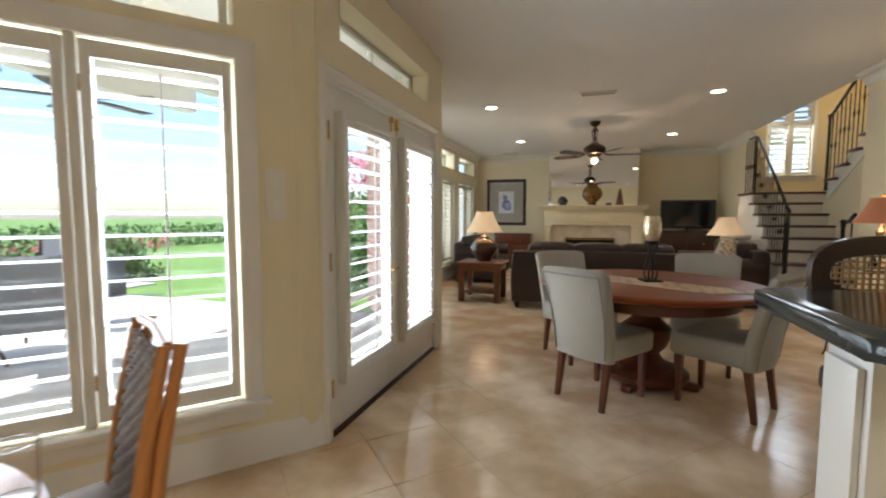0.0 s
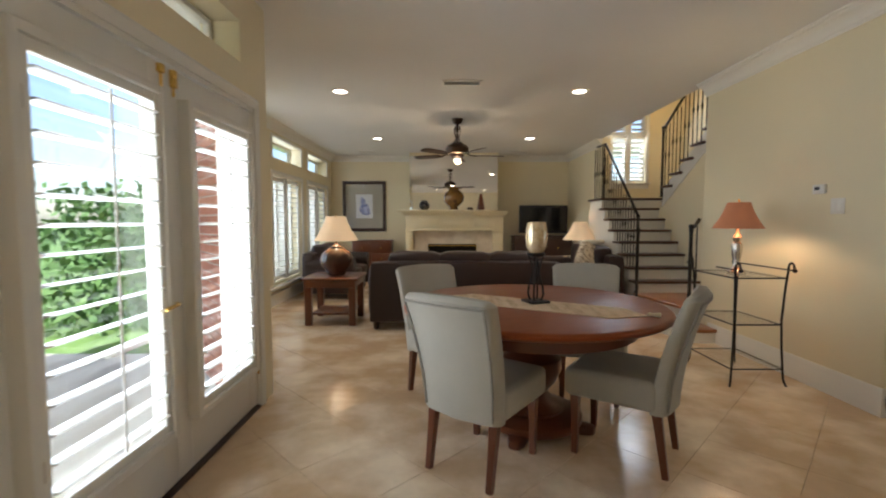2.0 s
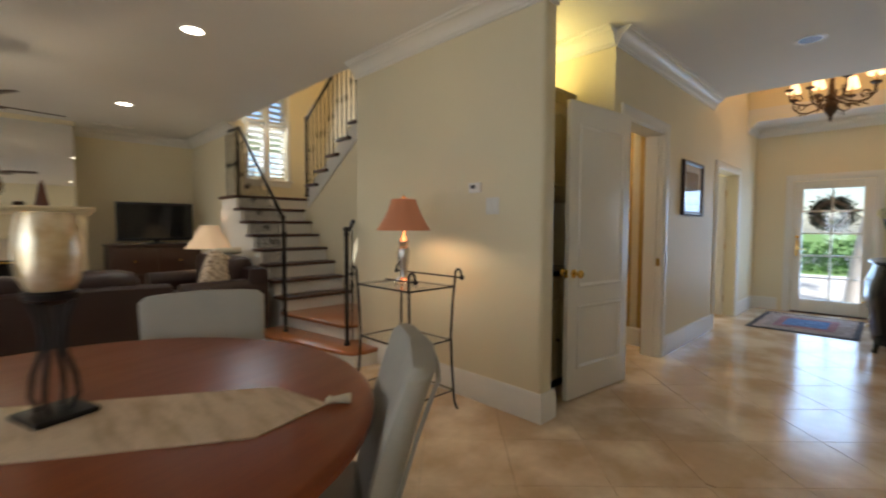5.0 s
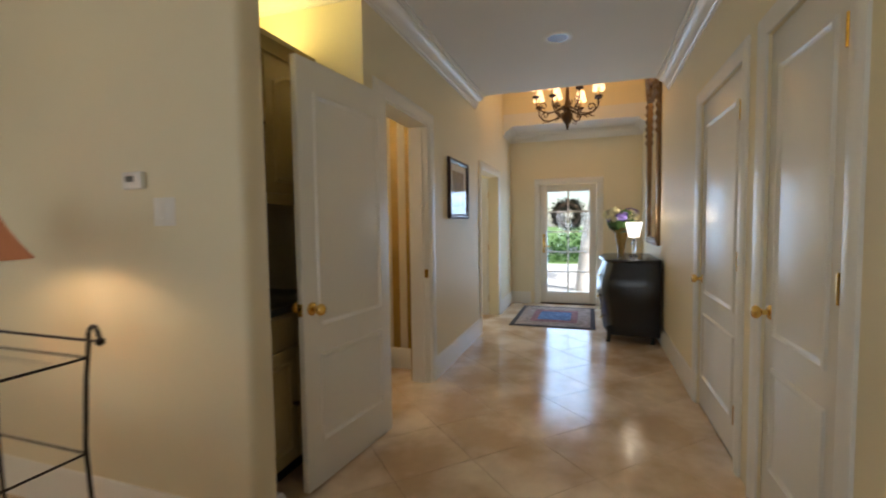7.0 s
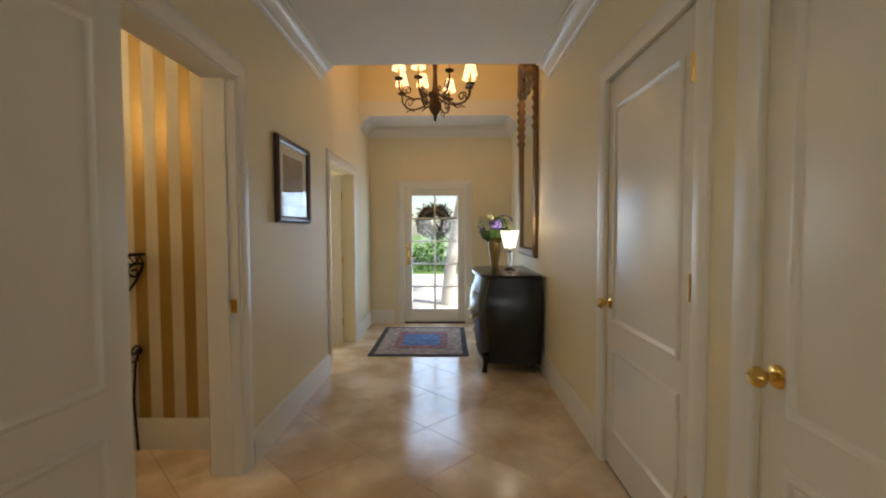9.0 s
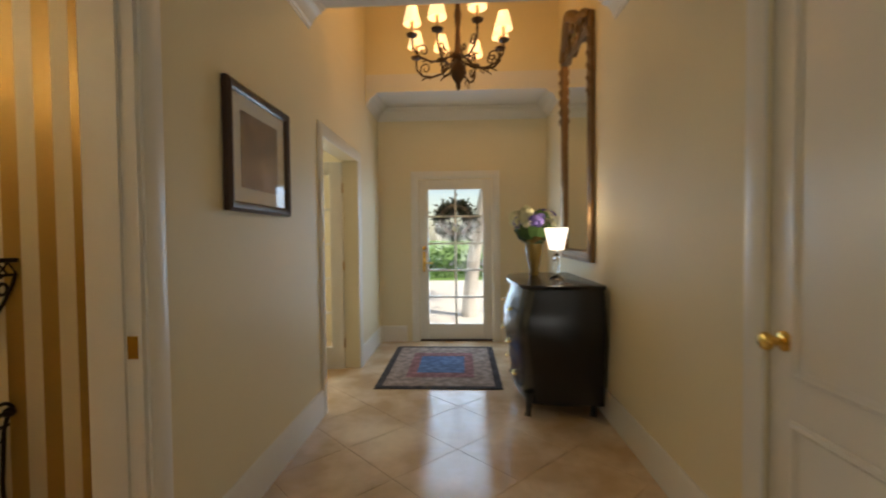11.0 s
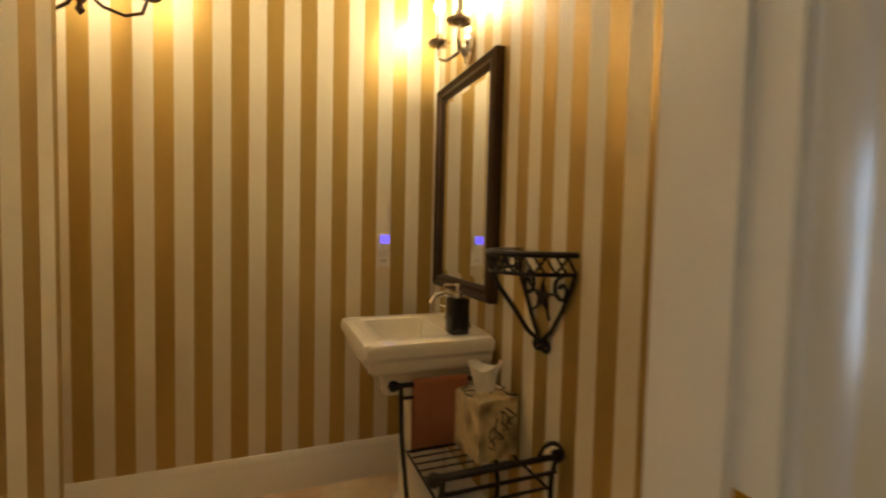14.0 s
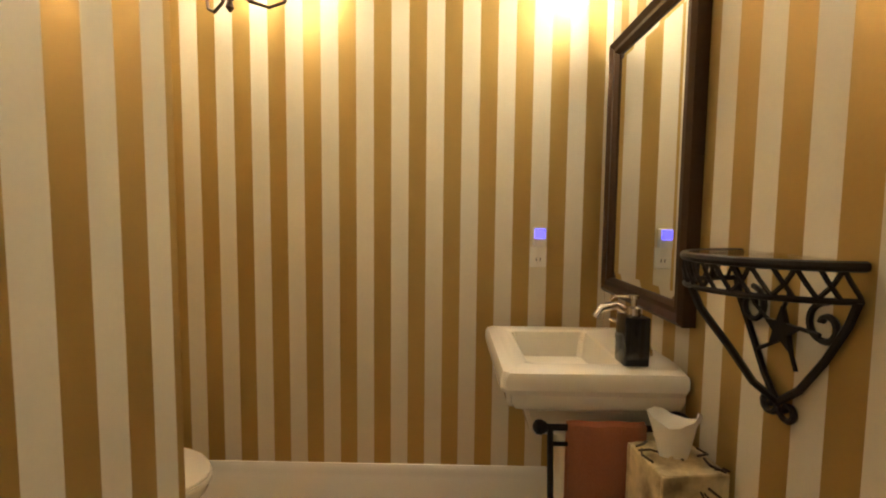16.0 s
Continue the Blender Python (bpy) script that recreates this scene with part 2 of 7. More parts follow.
def lathe(profile, seg=24, bm=None, m=None):
    """A turned shape from (radius, height) pairs."""
    bm = bm or bmesh.new()
    rings = []
    for r, z in profile:
        rings.append([bm.verts.new((max(r, 1e-4) * math.cos(2 * math.pi * i / seg), max(r, 1e-4) * math.sin(2 * math.pi * i / seg), z)) for i in range(seg)])
    for a, b in zip(rings, rings[1:]):
        for i in range(seg):
            bm.faces.new((a[i], a[(i + 1) % seg], b[(i + 1) % seg], b[i]))
    bm.faces.new(rings[0][::-1]), bm.faces.new(rings[-1])
    if m is not None:
        bmesh.ops.transform(bm, matrix=m, verts=[v for ring in rings for v in ring])
    return bm


def tube(points, r, seg=8, bm=None, closed=False, taper=None):
    """A round bar along points; taper gives the radius at each point."""
    bm = bm or bmesh.new()
    pts = [Vector(p) for p in points]
    n = len(pts)
    rings, up = [], None
    for i, p in enumerate(pts):
        a = pts[(i - 1) % n] if closed or i else p
        b = pts[(i + 1) % n] if closed or i < n - 1 else p
        d = (b - a).normalized()
        if up is None:
            up = d.orthogonal().normalized()
        up = (up - d * up.dot(d)).normalized()
        side = d.cross(up)
        rad = taper[i] if taper else r
        rings.append([bm.verts.new(p + rad * (math.cos(2 * math.pi * k / seg) * up + math.sin(2 * math.pi * k / seg) * side)) for k in range(seg)])
    for i in range(n if closed else n - 1):
        a, b = rings[i], rings[(i + 1) % n]
        for k in range(seg):
            bm.faces.new((a[k], a[(k + 1) % seg], b[(k + 1) % seg], b[k]))
    if not closed:
        bm.faces.new(rings[0][::-1]), bm.faces.new(rings[-1])
    return bm


def arc(cx, cz, r, a0, a1, n=12, y=0.0):
    """Points of an arc in the xz plane; angles in degrees."""
    return [(cx + r * math.cos(radians(a0 + (a1 - a0) * i / n)), y, cz + r * math.sin(radians(a0 + (a1 - a0) * i / n))) for i in range(n + 1)]


def curl(cx, cz, r, a0, turns, n=26, y=0.0, end=0.25):
    return [(cx + r * (1 - (1 - end) * i / n) * math.cos(radians(a0 + 360 * turns * i / n)), y, cz + r * (1 - (1 - end) * i / n) * math.sin(radians(a0 + 360 * turns * i / n))) for i in range(n + 1)]


def slab(outline, z0, z1, bm=None, bevel=0.0, m=None):
    """An upright prism over a flat outline of (x, y)."""
    bm = bm or bmesh.new()
    a = [bm.verts.new((x, y, z0)) for x, y in outline]
    b = [bm.verts.new((x, y, z1)) for x, y in outline]
    n = len(a)
    fs = [bm.faces.new(a[::-1]), bm.faces.new(b)]
    for i in range(n):
        fs.append(bm.faces.new((a[i], a[(i + 1) % n], b[(i + 1) % n], b[i])))
    vs = a + b
    if bevel:
        es = list(fs[0].edges) + list(fs[1].edges)
        r = bmesh.ops.bevel(bm, geom=es, offset=bevel, segments=2, affect="EDGES", profile=0.5)
        vs = list({v for f in r["faces"] for v in f.verts} | {v for v in vs if v.is_valid})
    if m is not None:
        bmesh.ops.transform(bm, matrix=m, verts=vs)
    return bm


def sweep(profile, path, bm=None, closed=False):
    """A moulding: an outline of (out, up) pairs carried along a flat path of (x, y, z); out is to the left of the way."""
    bm = bm or bmesh.new()
    pts = [Vector(p) for p in path]
    n, rings = len(pts), []
    for i, p in enumerate(pts):
        d0 = (p - pts[i - 1]).normalized() if i or closed else None
        d1 = (pts[(i + 1) % n] - p).normalized() if i < n - 1 or closed else None
        d0, d1 = d0 or d1, d1 or d0
        n0, n1 = Vector((-d0.y, d0.x, 0)), Vector((-d1.y, d1.x, 0))
        k = n0 + n1
        k = k / max(0.2, k.dot(n0)) if k.length > 1e-6 else n0
        rings.append([bm.verts.new(p + k * o + Vector((0, 0, u))) for o, u in profile])
    q = len(profile)
    for i in range(n if closed else n - 1):
        a, b = rings[i], rings[(i + 1) % n]
        for j in range(q):
            bm.faces.new((a[j], b[j], b[(j + 1) % q], a[(j + 1) % q]))
    if not closed:
        bm.faces.new(rings[0][::-1]), bm.faces.new(rings[-1])
    return bm


def finish(bm, smooth):
    bmesh.ops.recalc_face_normals(bm, faces=bm.faces)
    if smooth:
        for f in bm.faces:
            f.smooth = True
        for e in bm.edges:
            if len(e.link_faces) == 2 and e.calc_face_angle(0) > radians(38):
                e.smooth = False


def solid(name, bm, material, smooth=True):
    finish(bm, smooth)
    me = bpy.data.meshes.new(name)
    bm.to_mesh(me)
    bm.free()
    me.materials.append(material)
    return me


def part(name, bm, material, parent, label="", m=None, smooth=True):
    """One mesh under a thing or a part, in that parent's own coordinates."""
    ob = new(name, solid(name, bm, material, smooth))
    ob.parent = parent
    if m is not None:
        ob.matrix_basis = m
    if label:
        ob["label"] = label
    return ob


def again(ob, m, parent=None):
    """Another piece on the same mesh."""
    o = new(ob.name.split(".")[0], ob.data)
    o.parent = parent or ob.parent
    o.matrix_basis = m
    return o


def thing(name, label, category, m=None, group="", kind=""):
    e = new(name)
    e.empty_display_size = 0.1
    if m is not None:
        e.matrix_world = m
    return tagged(e, label, category, group, kind)


def single(name, bm, material, label, category, m=None, group="", kind="", smooth=True):
    ob = new(name, solid(name, bm, material, smooth))
    if m is not None:
        ob.matrix_world = m
    return tagged(ob, label, category, group, kind)


def structure(name, bm, material, label, category, smooth=False):
    return single(name, bm, material, label, category, kind="structure", smooth=smooth)


def wall_mesh(p, q, thick, z0, z1, openings=()):
    """A wall with its inner face from p to q and its thickness to the right of that way; openings are (from, to, bottom, top) along it."""
    p, q = Vector((*p, 0)), Vector((*q, 0))
    d = (q - p).normalized()
    m = Matrix.Translation(p) @ Matrix.Rotation(math.atan2(d.y, d.x), 4, "Z")
    bm, length = bmesh.new(), (q - p).length
    xs = sorted({0.0, length, *(o[0] for o in openings), *(o[1] for o in openings)})
    for a, b in zip(xs, xs[1:]):
        holes = sorted((o[2], o[3]) for o in openings if o[0] <= a + 1e-6 and o[1] >= b - 1e-6)
        z = z0
        for lo, hi in holes:
            if lo > z + 1e-6:
                box(bm, a, b, -thick, 0, z, lo, m=m)
            z = hi
        if z < z1 - 1e-6:
            box(bm, a, b, -thick, 0, z, z1, m=m)
    bmesh.ops.remove_doubles(bm, verts=bm.verts, dist=1e-4)
    # faces between abutting blocks
    seen = {}
    for f in bm.faces:
        seen.setdefault(tuple(round(c, 3) for c in f.calc_center_median()), []).append(f)
    bmesh.ops.delete(bm, geom=[f for fs in seen.values() if len(fs) > 1 for f in fs], context="FACES")
    return bm
# ---------------------------------------------------------------- the plan
H = 2.72                       # ceiling
XE, YH, YS, XF, YB = 5.5, 6.76, 4.8, 11.37, 14.0   # stair wall, hall walls, front wall, fireplace wall
B1 = Vector((1.40, 5.06))      # corner between French doors and bay window
BD = Vector((-0.656, -0.755))  # way of the bay wall
B0 = B1 + BD * 2.3
XW = 0.15                      # living-room window wall
DOOR_H = 2.10


def along(p, q):
    """A frame on a wall: x along it, y into the room, z up."""
    d = Vector(q) - Vector(p)
    return Matrix.Translation((*p, 0)) @ Matrix.Rotation(math.atan2(d.y, d.x), 4, "Z")


BAY = along(B1, B0)
FRENCH = along((1.42, 7.15), (1.42, 5.06))
LIVW = along((XW, YB), (XW, 7.15))
HALLS = along((XE, YS), (XF, YS))
HALLN = along((XF, YH), (6.46, YH))
FRONT = along((XF, 4.66), (XF, 6.9))
STAIRN = along((7.2, 12.35), (XE, 12.35))

bay_open = [(0.375, 1.98, 0.335, 2.0), (0.375, 1.98, 2.15, 2.5)]
french_open = [(0.22, 2.02, 0.0, 2.0), (0.38, 1.86, 2.24, 2.49)]
liv_open = []
for a, b in ((12.24, 13.58), (10.54, 11.86), (8.86, 10.16)):
    liv_open += [(YB - b, YB - a, 0.33, 1.95), (YB - b, YB - a, 2.21, 2.51)]
front_open = [(0.77, 1.63, 0.0, 1.91)]
halln_open = [(XF - 10.30, XF - 9.27, 0, 1.95), (XF - 7.52, XF - 6.66, 0, DOOR_H)]
halls_open = [(0.30, 0.96, 0, DOOR_H), (1.28, 2.16, 0, DOOR_H)]
stair_open = [(0.72, 1.38, 1.98, 3.36)]

structure("wall_bay", wall_mesh(B1, B0, 0.2, 0, H, bay_open), PAINT, "cream painted wall with a wide shuttered window", "wall")
structure("wall_french", wall_mesh((1.42, 7.15), (1.42, 5.06), 0.24, 0, H, french_open), PAINT, "cream painted wall with French doors and a transom", "wall")
structure("wall_bay_corner", lathe([(0.13, 0), (0.13, H)], 24, m=Matrix.Translation((1.285, 5.10, 0))), PAINT, "rounded cream wall corner beside the French doors", "wall", smooth=True)
structure("wall_living_return", wall_mesh((XW - 0.05, 8.7), (1.40, 7.15), 0.2, 0, H), PAINT, "cream painted slanting return wall", "wall")
structure("wall_living_west", wall_mesh((XW, YB), (XW, 8.6), 0.25, 0, H, liv_open), PAINT, "cream painted wall with tall shuttered windows", "wall")
structure("wall_living_north", wall_mesh((XE + 0.14, YB), (XW - 0.25, YB), 0.2, 0, H), PAINT, "cream painted wall behind the fireplace", "wall")
structure("wall_pier", cube(XE, XE + 0.14, 11.9, YB, 0, H), PAINT, "cream painted wall pier beside the stairs", "wall")
structure("wall_kitchen_west", wall_mesh(B0, (B0.x, 0), 0.2, 0, H), PAINT, "plain cream kitchen wall", "wall")
structure("wall_kitchen_south", wall_mesh((B0.x - 0.2, 0), (XE + 0.14, 0), 0.2, 0, H), PAINT, "plain cream kitchen wall", "wall")
structure("wall_kitchen_east", cube(XE, XE + 0.14, 0, YS - 0.14, 0, H), PAINT, "plain cream kitchen wall", "wall")
structure("wall_hall_south", wall_mesh((XE, YS), (XF, YS), 0.14, 0, H, halls_open), PAINT, "tan painted hall wall with two white doors", "wall")
structure("wall_front", wall_mesh((XF, 4.66), (XF, 6.9), 0.2, 0, H, front_open), PAINT, "tan painted wall round the front door", "wall")
structure("wall_hall_north", wall_mesh((XF, YH), (6.46, YH), 0.14, 0, H, halln_open), PAINT, "tan painted hall wall with a washroom doorway", "wall")
# closets behind the doors and the room off the foyer
structure("wall_closet", wall_mesh((8.0, 3.9), (5.5, 3.9), 0.1, 0, H), PAINT, "plain closet wall", "wall")
structure("wall_study_north", wall_mesh((XF, 9.2), (8.0, 9.2), 0.1, 0, H), PAINT, "cream painted wall of the study off the foyer", "wall")
structure("wall_study_west", cube(7.99, 8.09, 6.9, 9.2, 0, H), PAINT, "cream painted wall of the study", "wall")
# the opening in the east wall is unseen, added to let light in
structure("wall_study_east", wall_mesh((XF, 6.9), (XF, 9.2), 0.1, 0, H, [(0.6, 1.7, 0.8, 2.1)]), PAINT, "cream painted wall of the study with a window", "wall")
structure("wall_thermostat", cube(XE, XE + 0.14, 6.755, 8.8, 0, H, bevel=0.03, seg=3), PAINT, "cream painted wall with rounded corners", "wall", smooth=True)
structure("wall_niche_back", cube(5.64, 6.46, 7.5, 7.62, 0, H), PAINT, "cream wall at the back of the wet bar", "wall")
structure("wall_niche_side", cube(6.46, 6.53, 6.9, 7.62, 0, H), PAINT, "cream side wall of the wet bar", "wall")
# washroom
structure("wall_powder_west", cube(6.532, 6.545, 6.93, 7.75, 0, H), STRIPE, "wall with gold and cream striped wallpaper", "wall")
structure("wall_powder_stub", cube(5.66, 6.531, 7.64, 7.75, 0, H), STRIPE, "striped wall behind the wet bar", "wall")
structure("wall_powder_recess", cube(5.66, 5.70, 7.75, 8.585, 0, H), STRIPE, "striped wall beside the toilet", "wall")
structure("wall_powder_north", cube(5.66, 7.95, 8.585, 8.70, 0, H), STRIPE, "wall with gold and cream striped wallpaper", "wall")
structure("wall_powder_east", cube(7.79, 7.98, 6.9, 8.585, 0, H), STRIPE, "wall with gold and cream striped wallpaper", "wall")
structure("wall_powder_south", wall_mesh((7.85, 6.925), (6.545, 6.925), 0.02, 0, H, [(0.33, 1.19, 0, DOOR_H)]), STRIPE, "striped wall round the washroom door", "wall")
# stair well, two storeys high
UP = 5.3
structure("wall_stair_north", wall_mesh((7.2, 12.35), (XE + 0.14, 12.35), 0.2, 0, UP, stair_open), PAINT, "cream stair wall with a shuttered window", "wall")
structure("wall_stair_east", cube(7.2, 7.34, 8.8, 12.55, 0, UP), PAINT, "cream stair wall", "wall")
structure("wall_stair_south", cube(XE + 0.14, 7.34, 8.702, 8.8, 0, UP), PAINT, "cream stair wall", "wall")
structure("wall_stair_header", cube(XE, XE + 0.14, 8.8, 12.55, H + 0.18, UP), PAINT, "cream wall above the stair opening", "wall")
# foyer, two storeys high
FX0, FX1 = 9.05, 10.72
structure("wall_foyer_upper", wall_mesh((FX1, YS), (FX1, YH), 0.14, H + 0.18, UP), PAINT, "tan upper foyer wall above the front door", "wall")
structure("wall_foyer_upper_west", wall_mesh((FX0, YH), (FX0, YS), 0.14, H + 0.18, UP), PAINT, "tan upper foyer wall", "wall")
structure("wall_foyer_upper_north", wall_mesh((FX1 + 0.14, YH), (FX0 - 0.14, YH), 0.14, H + 0.001, UP), PAINT, "tan upper foyer wall", "wall")
structure("wall_foyer_upper_south", wall_mesh((FX0 - 0.14, YS), (FX1 + 0.14, YS), 0.14, H + 0.001, UP), PAINT, "tan upper foyer wall", "wall")
bm = bmesh.new()
for a in ((-0.5, XE, -0.2, YB + 0.2), (XE, FX0, -0.2, 8.70), (FX1, XF + 0.2, YS - 0.14, YH + 0.14), (FX0, XF + 0.2, YH + 0.14, 9.4), (FX0, XF + 0.2, 3.8, YS - 0.14), (XE, 7.4, 12.5, YB + 0.2)):
    box(bm, a[0], a[1], a[2], a[3], H, H + 0.18)
box(bm, FX0 - 0.14, FX1 + 0.14, YS - 0.14, YH + 0.14, UP, UP + 0.1)
box(bm, XE, 7.34, 8.69, 12.56, UP, UP + 0.1)
structure("ceiling", bm, CEIL, "smooth off-white plaster ceiling", "ceiling")
structure("floor", slab([(B0.x - 0.1, -0.1), (11.5, -0.1), (11.5, 9.3), (7.3, 9.3), (7.3, 12.5), (5.6, 12.5), (5.6, YB + 0.1), (0.05, YB + 0.1), (0.05, 8.6), (1.24, 7.15), (1.28, 5.06), (B0.x - 0.1, 3.36)], -0.2, -0.006), GROUT, "beige travertine tile floor with polished sheen", "floor")

# mouldings
CROWN = [(0.0, 0.0), (0.0, -0.13), (0.012, -0.13), (0.014, -0.112), (0.024, -0.106), (0.03, -0.085), (0.05, -0.055), (0.078, -0.036), (0.092, -0.034), (0.094, -0.018), (0.112, -0.014), (0.114, 0.0)]
BASE = [(0.0, 0.0), (0.018, 0.0), (0.018, 0.13), (0.012, 0.15), (0.014, 0.165), (0.006, 0.185), (0.0, 0.185)]


def crown(path, z=H):
    structure("crown_moulding", sweep(CROWN, [(x, y, z - 0.002) for x, y in path]), TRIM, "white stepped crown moulding", "moulding", smooth=True)


def baseboard(path):
    structure("baseboard", sweep(BASE, [(x, y, 0.0) for x, y in path]), TRIM, "tall white moulded baseboard", "baseboard", smooth=True)


crown([(XE, 8.8), (XE, 6.755), (XE + 0.13, 6.755)][::-1])
crown([(XE, YB), (XW, YB), (XW, 8.66)])
crown([(XE, 11.9), (XE, YB)])
crown([(FX0, YH), (6.46, YH)])
crown([(6.46, 6.76), (6.46, 7.5), (5.64, 7.5)])
crown([(XE, YS), (FX0, YS)])
crown([(FX1, YS), (XF, YS), (XF, YH), (FX1, YH)])
baseboard([(XE + 0.14, 6.92), (XE + 0.14, 6.755), (XE, 6.755), (XE, 8.62)])
baseboard([(XE, 11.9), (XE, YB), (4.0, YB)])
baseboard([(1.85, YB), (XW, YB), (XW, 8.65), (1.40, 7.155)])
baseboard([(1.42, 5.10), tuple(B1), tuple(B0)])
baseboard([(9.18, YH), (7.61, YH)])
baseboard([(XF, 6.44), (XF, YH), (10.39, YH)])
baseboard([(7.75, YS), (XF, YS), (XF, 5.33)])
baseboard([(7.79, 6.93), (7.79, 8.585), (5.70, 8.585), (5.70, 7.75), (6.545, 7.75), (6.545, 6.93)])
# a wide ledge with a cap under the living-room windows
structure("window_ledge", sweep([(0, 0.24), (0.05, 0.24), (0.055, 0.26), (0.10, 0.27), (0.10, 0.30), (0, 0.30)], [(XW, YB - 0.3, 0), (XW, 7.2, 0)]), TRIM, "white moulded ledge below the windows", "trim", smooth=True)


# ---------------------------------------------------------------- windows and doors
def casing(m, s0, s1, z0, z1, width=0.09, sill=False, name="casing", parent=None, label="white moulded casing"):
    """Trim round an opening, on the room side of a wall frame."""
    pr = [(0.0, 0.0), (width, 0.0), (width, 0.012), (width - 0.02, 0.022), (0.02, 0.016), (0.0, 0.01)]
    bm = bmesh.new()

    def bar(p, q, inward):
        d = (Vector(q) - Vector(p)).normalized()
        ring = []
        for k, c in enumerate((p, q)):
            ring.append([bm.verts.new((c[0] + inward[0] * o + d.x * (o if k else -o) * mit[k], 0.0 + u, c[1] + inward[1] * o + d.y * (o if k else -o) * mit[k])) for o, u in pr])
        n = len(pr)
        for j in range(n):
            bm.faces.new((ring[0][j], ring[1][j], ring[1][(j + 1) % n], ring[0][(j + 1) % n]))
        bm.faces.new(ring[0]), bm.faces.new(ring[1])

    mit = (0, 1)
    bar((s0, z0), (s0, z1), (-1, 0))
    bar((s1, z0), (s1, z1), (1, 0))
    mit = (1, 1)
    bar((s0, z1), (s1, z1), (0, 1))
    if sill:
        box(bm, s0 - width - 0.03, s1 + width + 0.03, 0.0, 0.06, z0 - 0.03, z0, bevel=0.006)
        box(bm, s0 - width, s1 + width, 0.0, 0.018, z0 - 0.11, z0 - 0.03, bevel=0.004)
    bmesh.ops.transform(bm, matrix=m, verts=bm.verts) if parent is None else None
    if parent is None:
        return structure(name, bm, TRIM, label, "trim", smooth=True)
    return part(name, bm, TRIM, parent, "")


def shutter(parent, x0, x1, z0, z1, y, pitch=0.085, tilt=8, stile=0.05, rail=0.09, rod=True, depth=0.075):
    """A plantation shutter leaf: frame, single louvres and a tilt rod, as a part of a window or door."""
    bm = bmesh.new()
    box(bm, x0, x0 + stile, y - 0.014, y + 0.014, z0, z1, bevel=0.003)
    box(bm, x1 - stile, x1, y - 0.014, y + 0.014, z0, z1, bevel=0.003)
    box(bm, x0 + stile, x1 - stile, y - 0.012, y + 0.012, z0, z0 + rail, bevel=0.003)
    box(bm, x0 + stile, x1 - stile, y - 0.012, y + 0.012, z1 - rail, z1, bevel=0.003)
    leaf = part("shutter", bm, TRIM, parent, "white plantation shutter")
    w = x1 - x0 - 2 * stile - 0.006
    slat = bmesh.new()
    sec = [(depth / 2 * math.cos(a), 0.0055 * math.sin(a)) for a in (2 * math.pi * k / 10 for k in range(10))]
    ends = [[slat.verts.new((sx * w / 2, u, v)) for u, v in sec] for sx in (-1, 1)]
    for k in range(10):
        slat.faces.new((ends[0][k], ends[1][k], ends[1][(k + 1) % 10], ends[0][(k + 1) % 10]))
    slat.faces.new(ends[0]), slat.faces.new(ends[1])
    n = max(2, round((z1 - z0 - 2 * rail) / pitch))
    first = None
    for k in range(n):
        z = z0 + rail + (k + 0.5) * (z1 - z0 - 2 * rail) / n
        mm = Matrix.Translation(((x0 + x1) / 2, y, z)) @ Matrix.Rotation(radians(tilt), 4, "X")
        if first is None:
            first = part("louvre", slat, TRIM, leaf, "", mm)
        else:
            again(first, mm)
    if rod:
        part("tilt_rod", tube([((x0 + x1) / 2, y + depth / 2 + 0.006, z0 + rail + 0.03), ((x0 + x1) / 2, y + depth / 2 + 0.006, z1 - rail - 0.03)], 0.005, 6), TRIM, leaf)
    for hz in (z0 + 0.18, z1 - 0.18):
        part("hinge", cube(x1 - 0.006, x1 + 0.012, y + 0.012, y + 0.02, hz - 0.035, hz + 0.035, bevel=0.002), CHROME, leaf)
    return leaf


def pane(parent, x0, x1, z0, z1, y, name="pane"):
    p = part(name, cube(x0, x1, y - 0.003, y + 0.003, z0, z1), PANE, parent, "", smooth=False)
    p.visible_shadow = False
    return p


def sash(parent, x0, x1, z0, z1, y, w=0.04, bars_x=0, bars_z=0, name="window_frame"):
    bm = bmesh.new()
    for a in ((x0, x0 + w, z0, z1), (x1 - w, x1, z0, z1), (x0 + w, x1 - w, z0, z0 + w), (x0 + w, x1 - w, z1 - w, z1)):
        box(bm, a[0], a[1], y - 0.022, y + 0.022, a[2], a[3], bevel=0.004)
    for k in range(1, bars_x + 1):
        x = x0 + (x1 - x0) * k / (bars_x + 1)
        box(bm, x - 0.01, x + 0.01, y - 0.016, y + 0.016, z0 + w, z1 - w)
    for k in range(1, bars_z + 1):
        z = z0 + (z1 - z0) * k / (bars_z + 1)
        box(bm, x0 + w, x1 - w, y - 0.014, y + 0.014, z - 0.01, z + 0.01)
    part(name, bm, TRIM, parent, "")
    pane(parent, x0 + w, x1 - w, z0 + w, z1 - w, y)


def window_thing(name, m, label):
    return thing(name, label, "window", m, kind="structure")


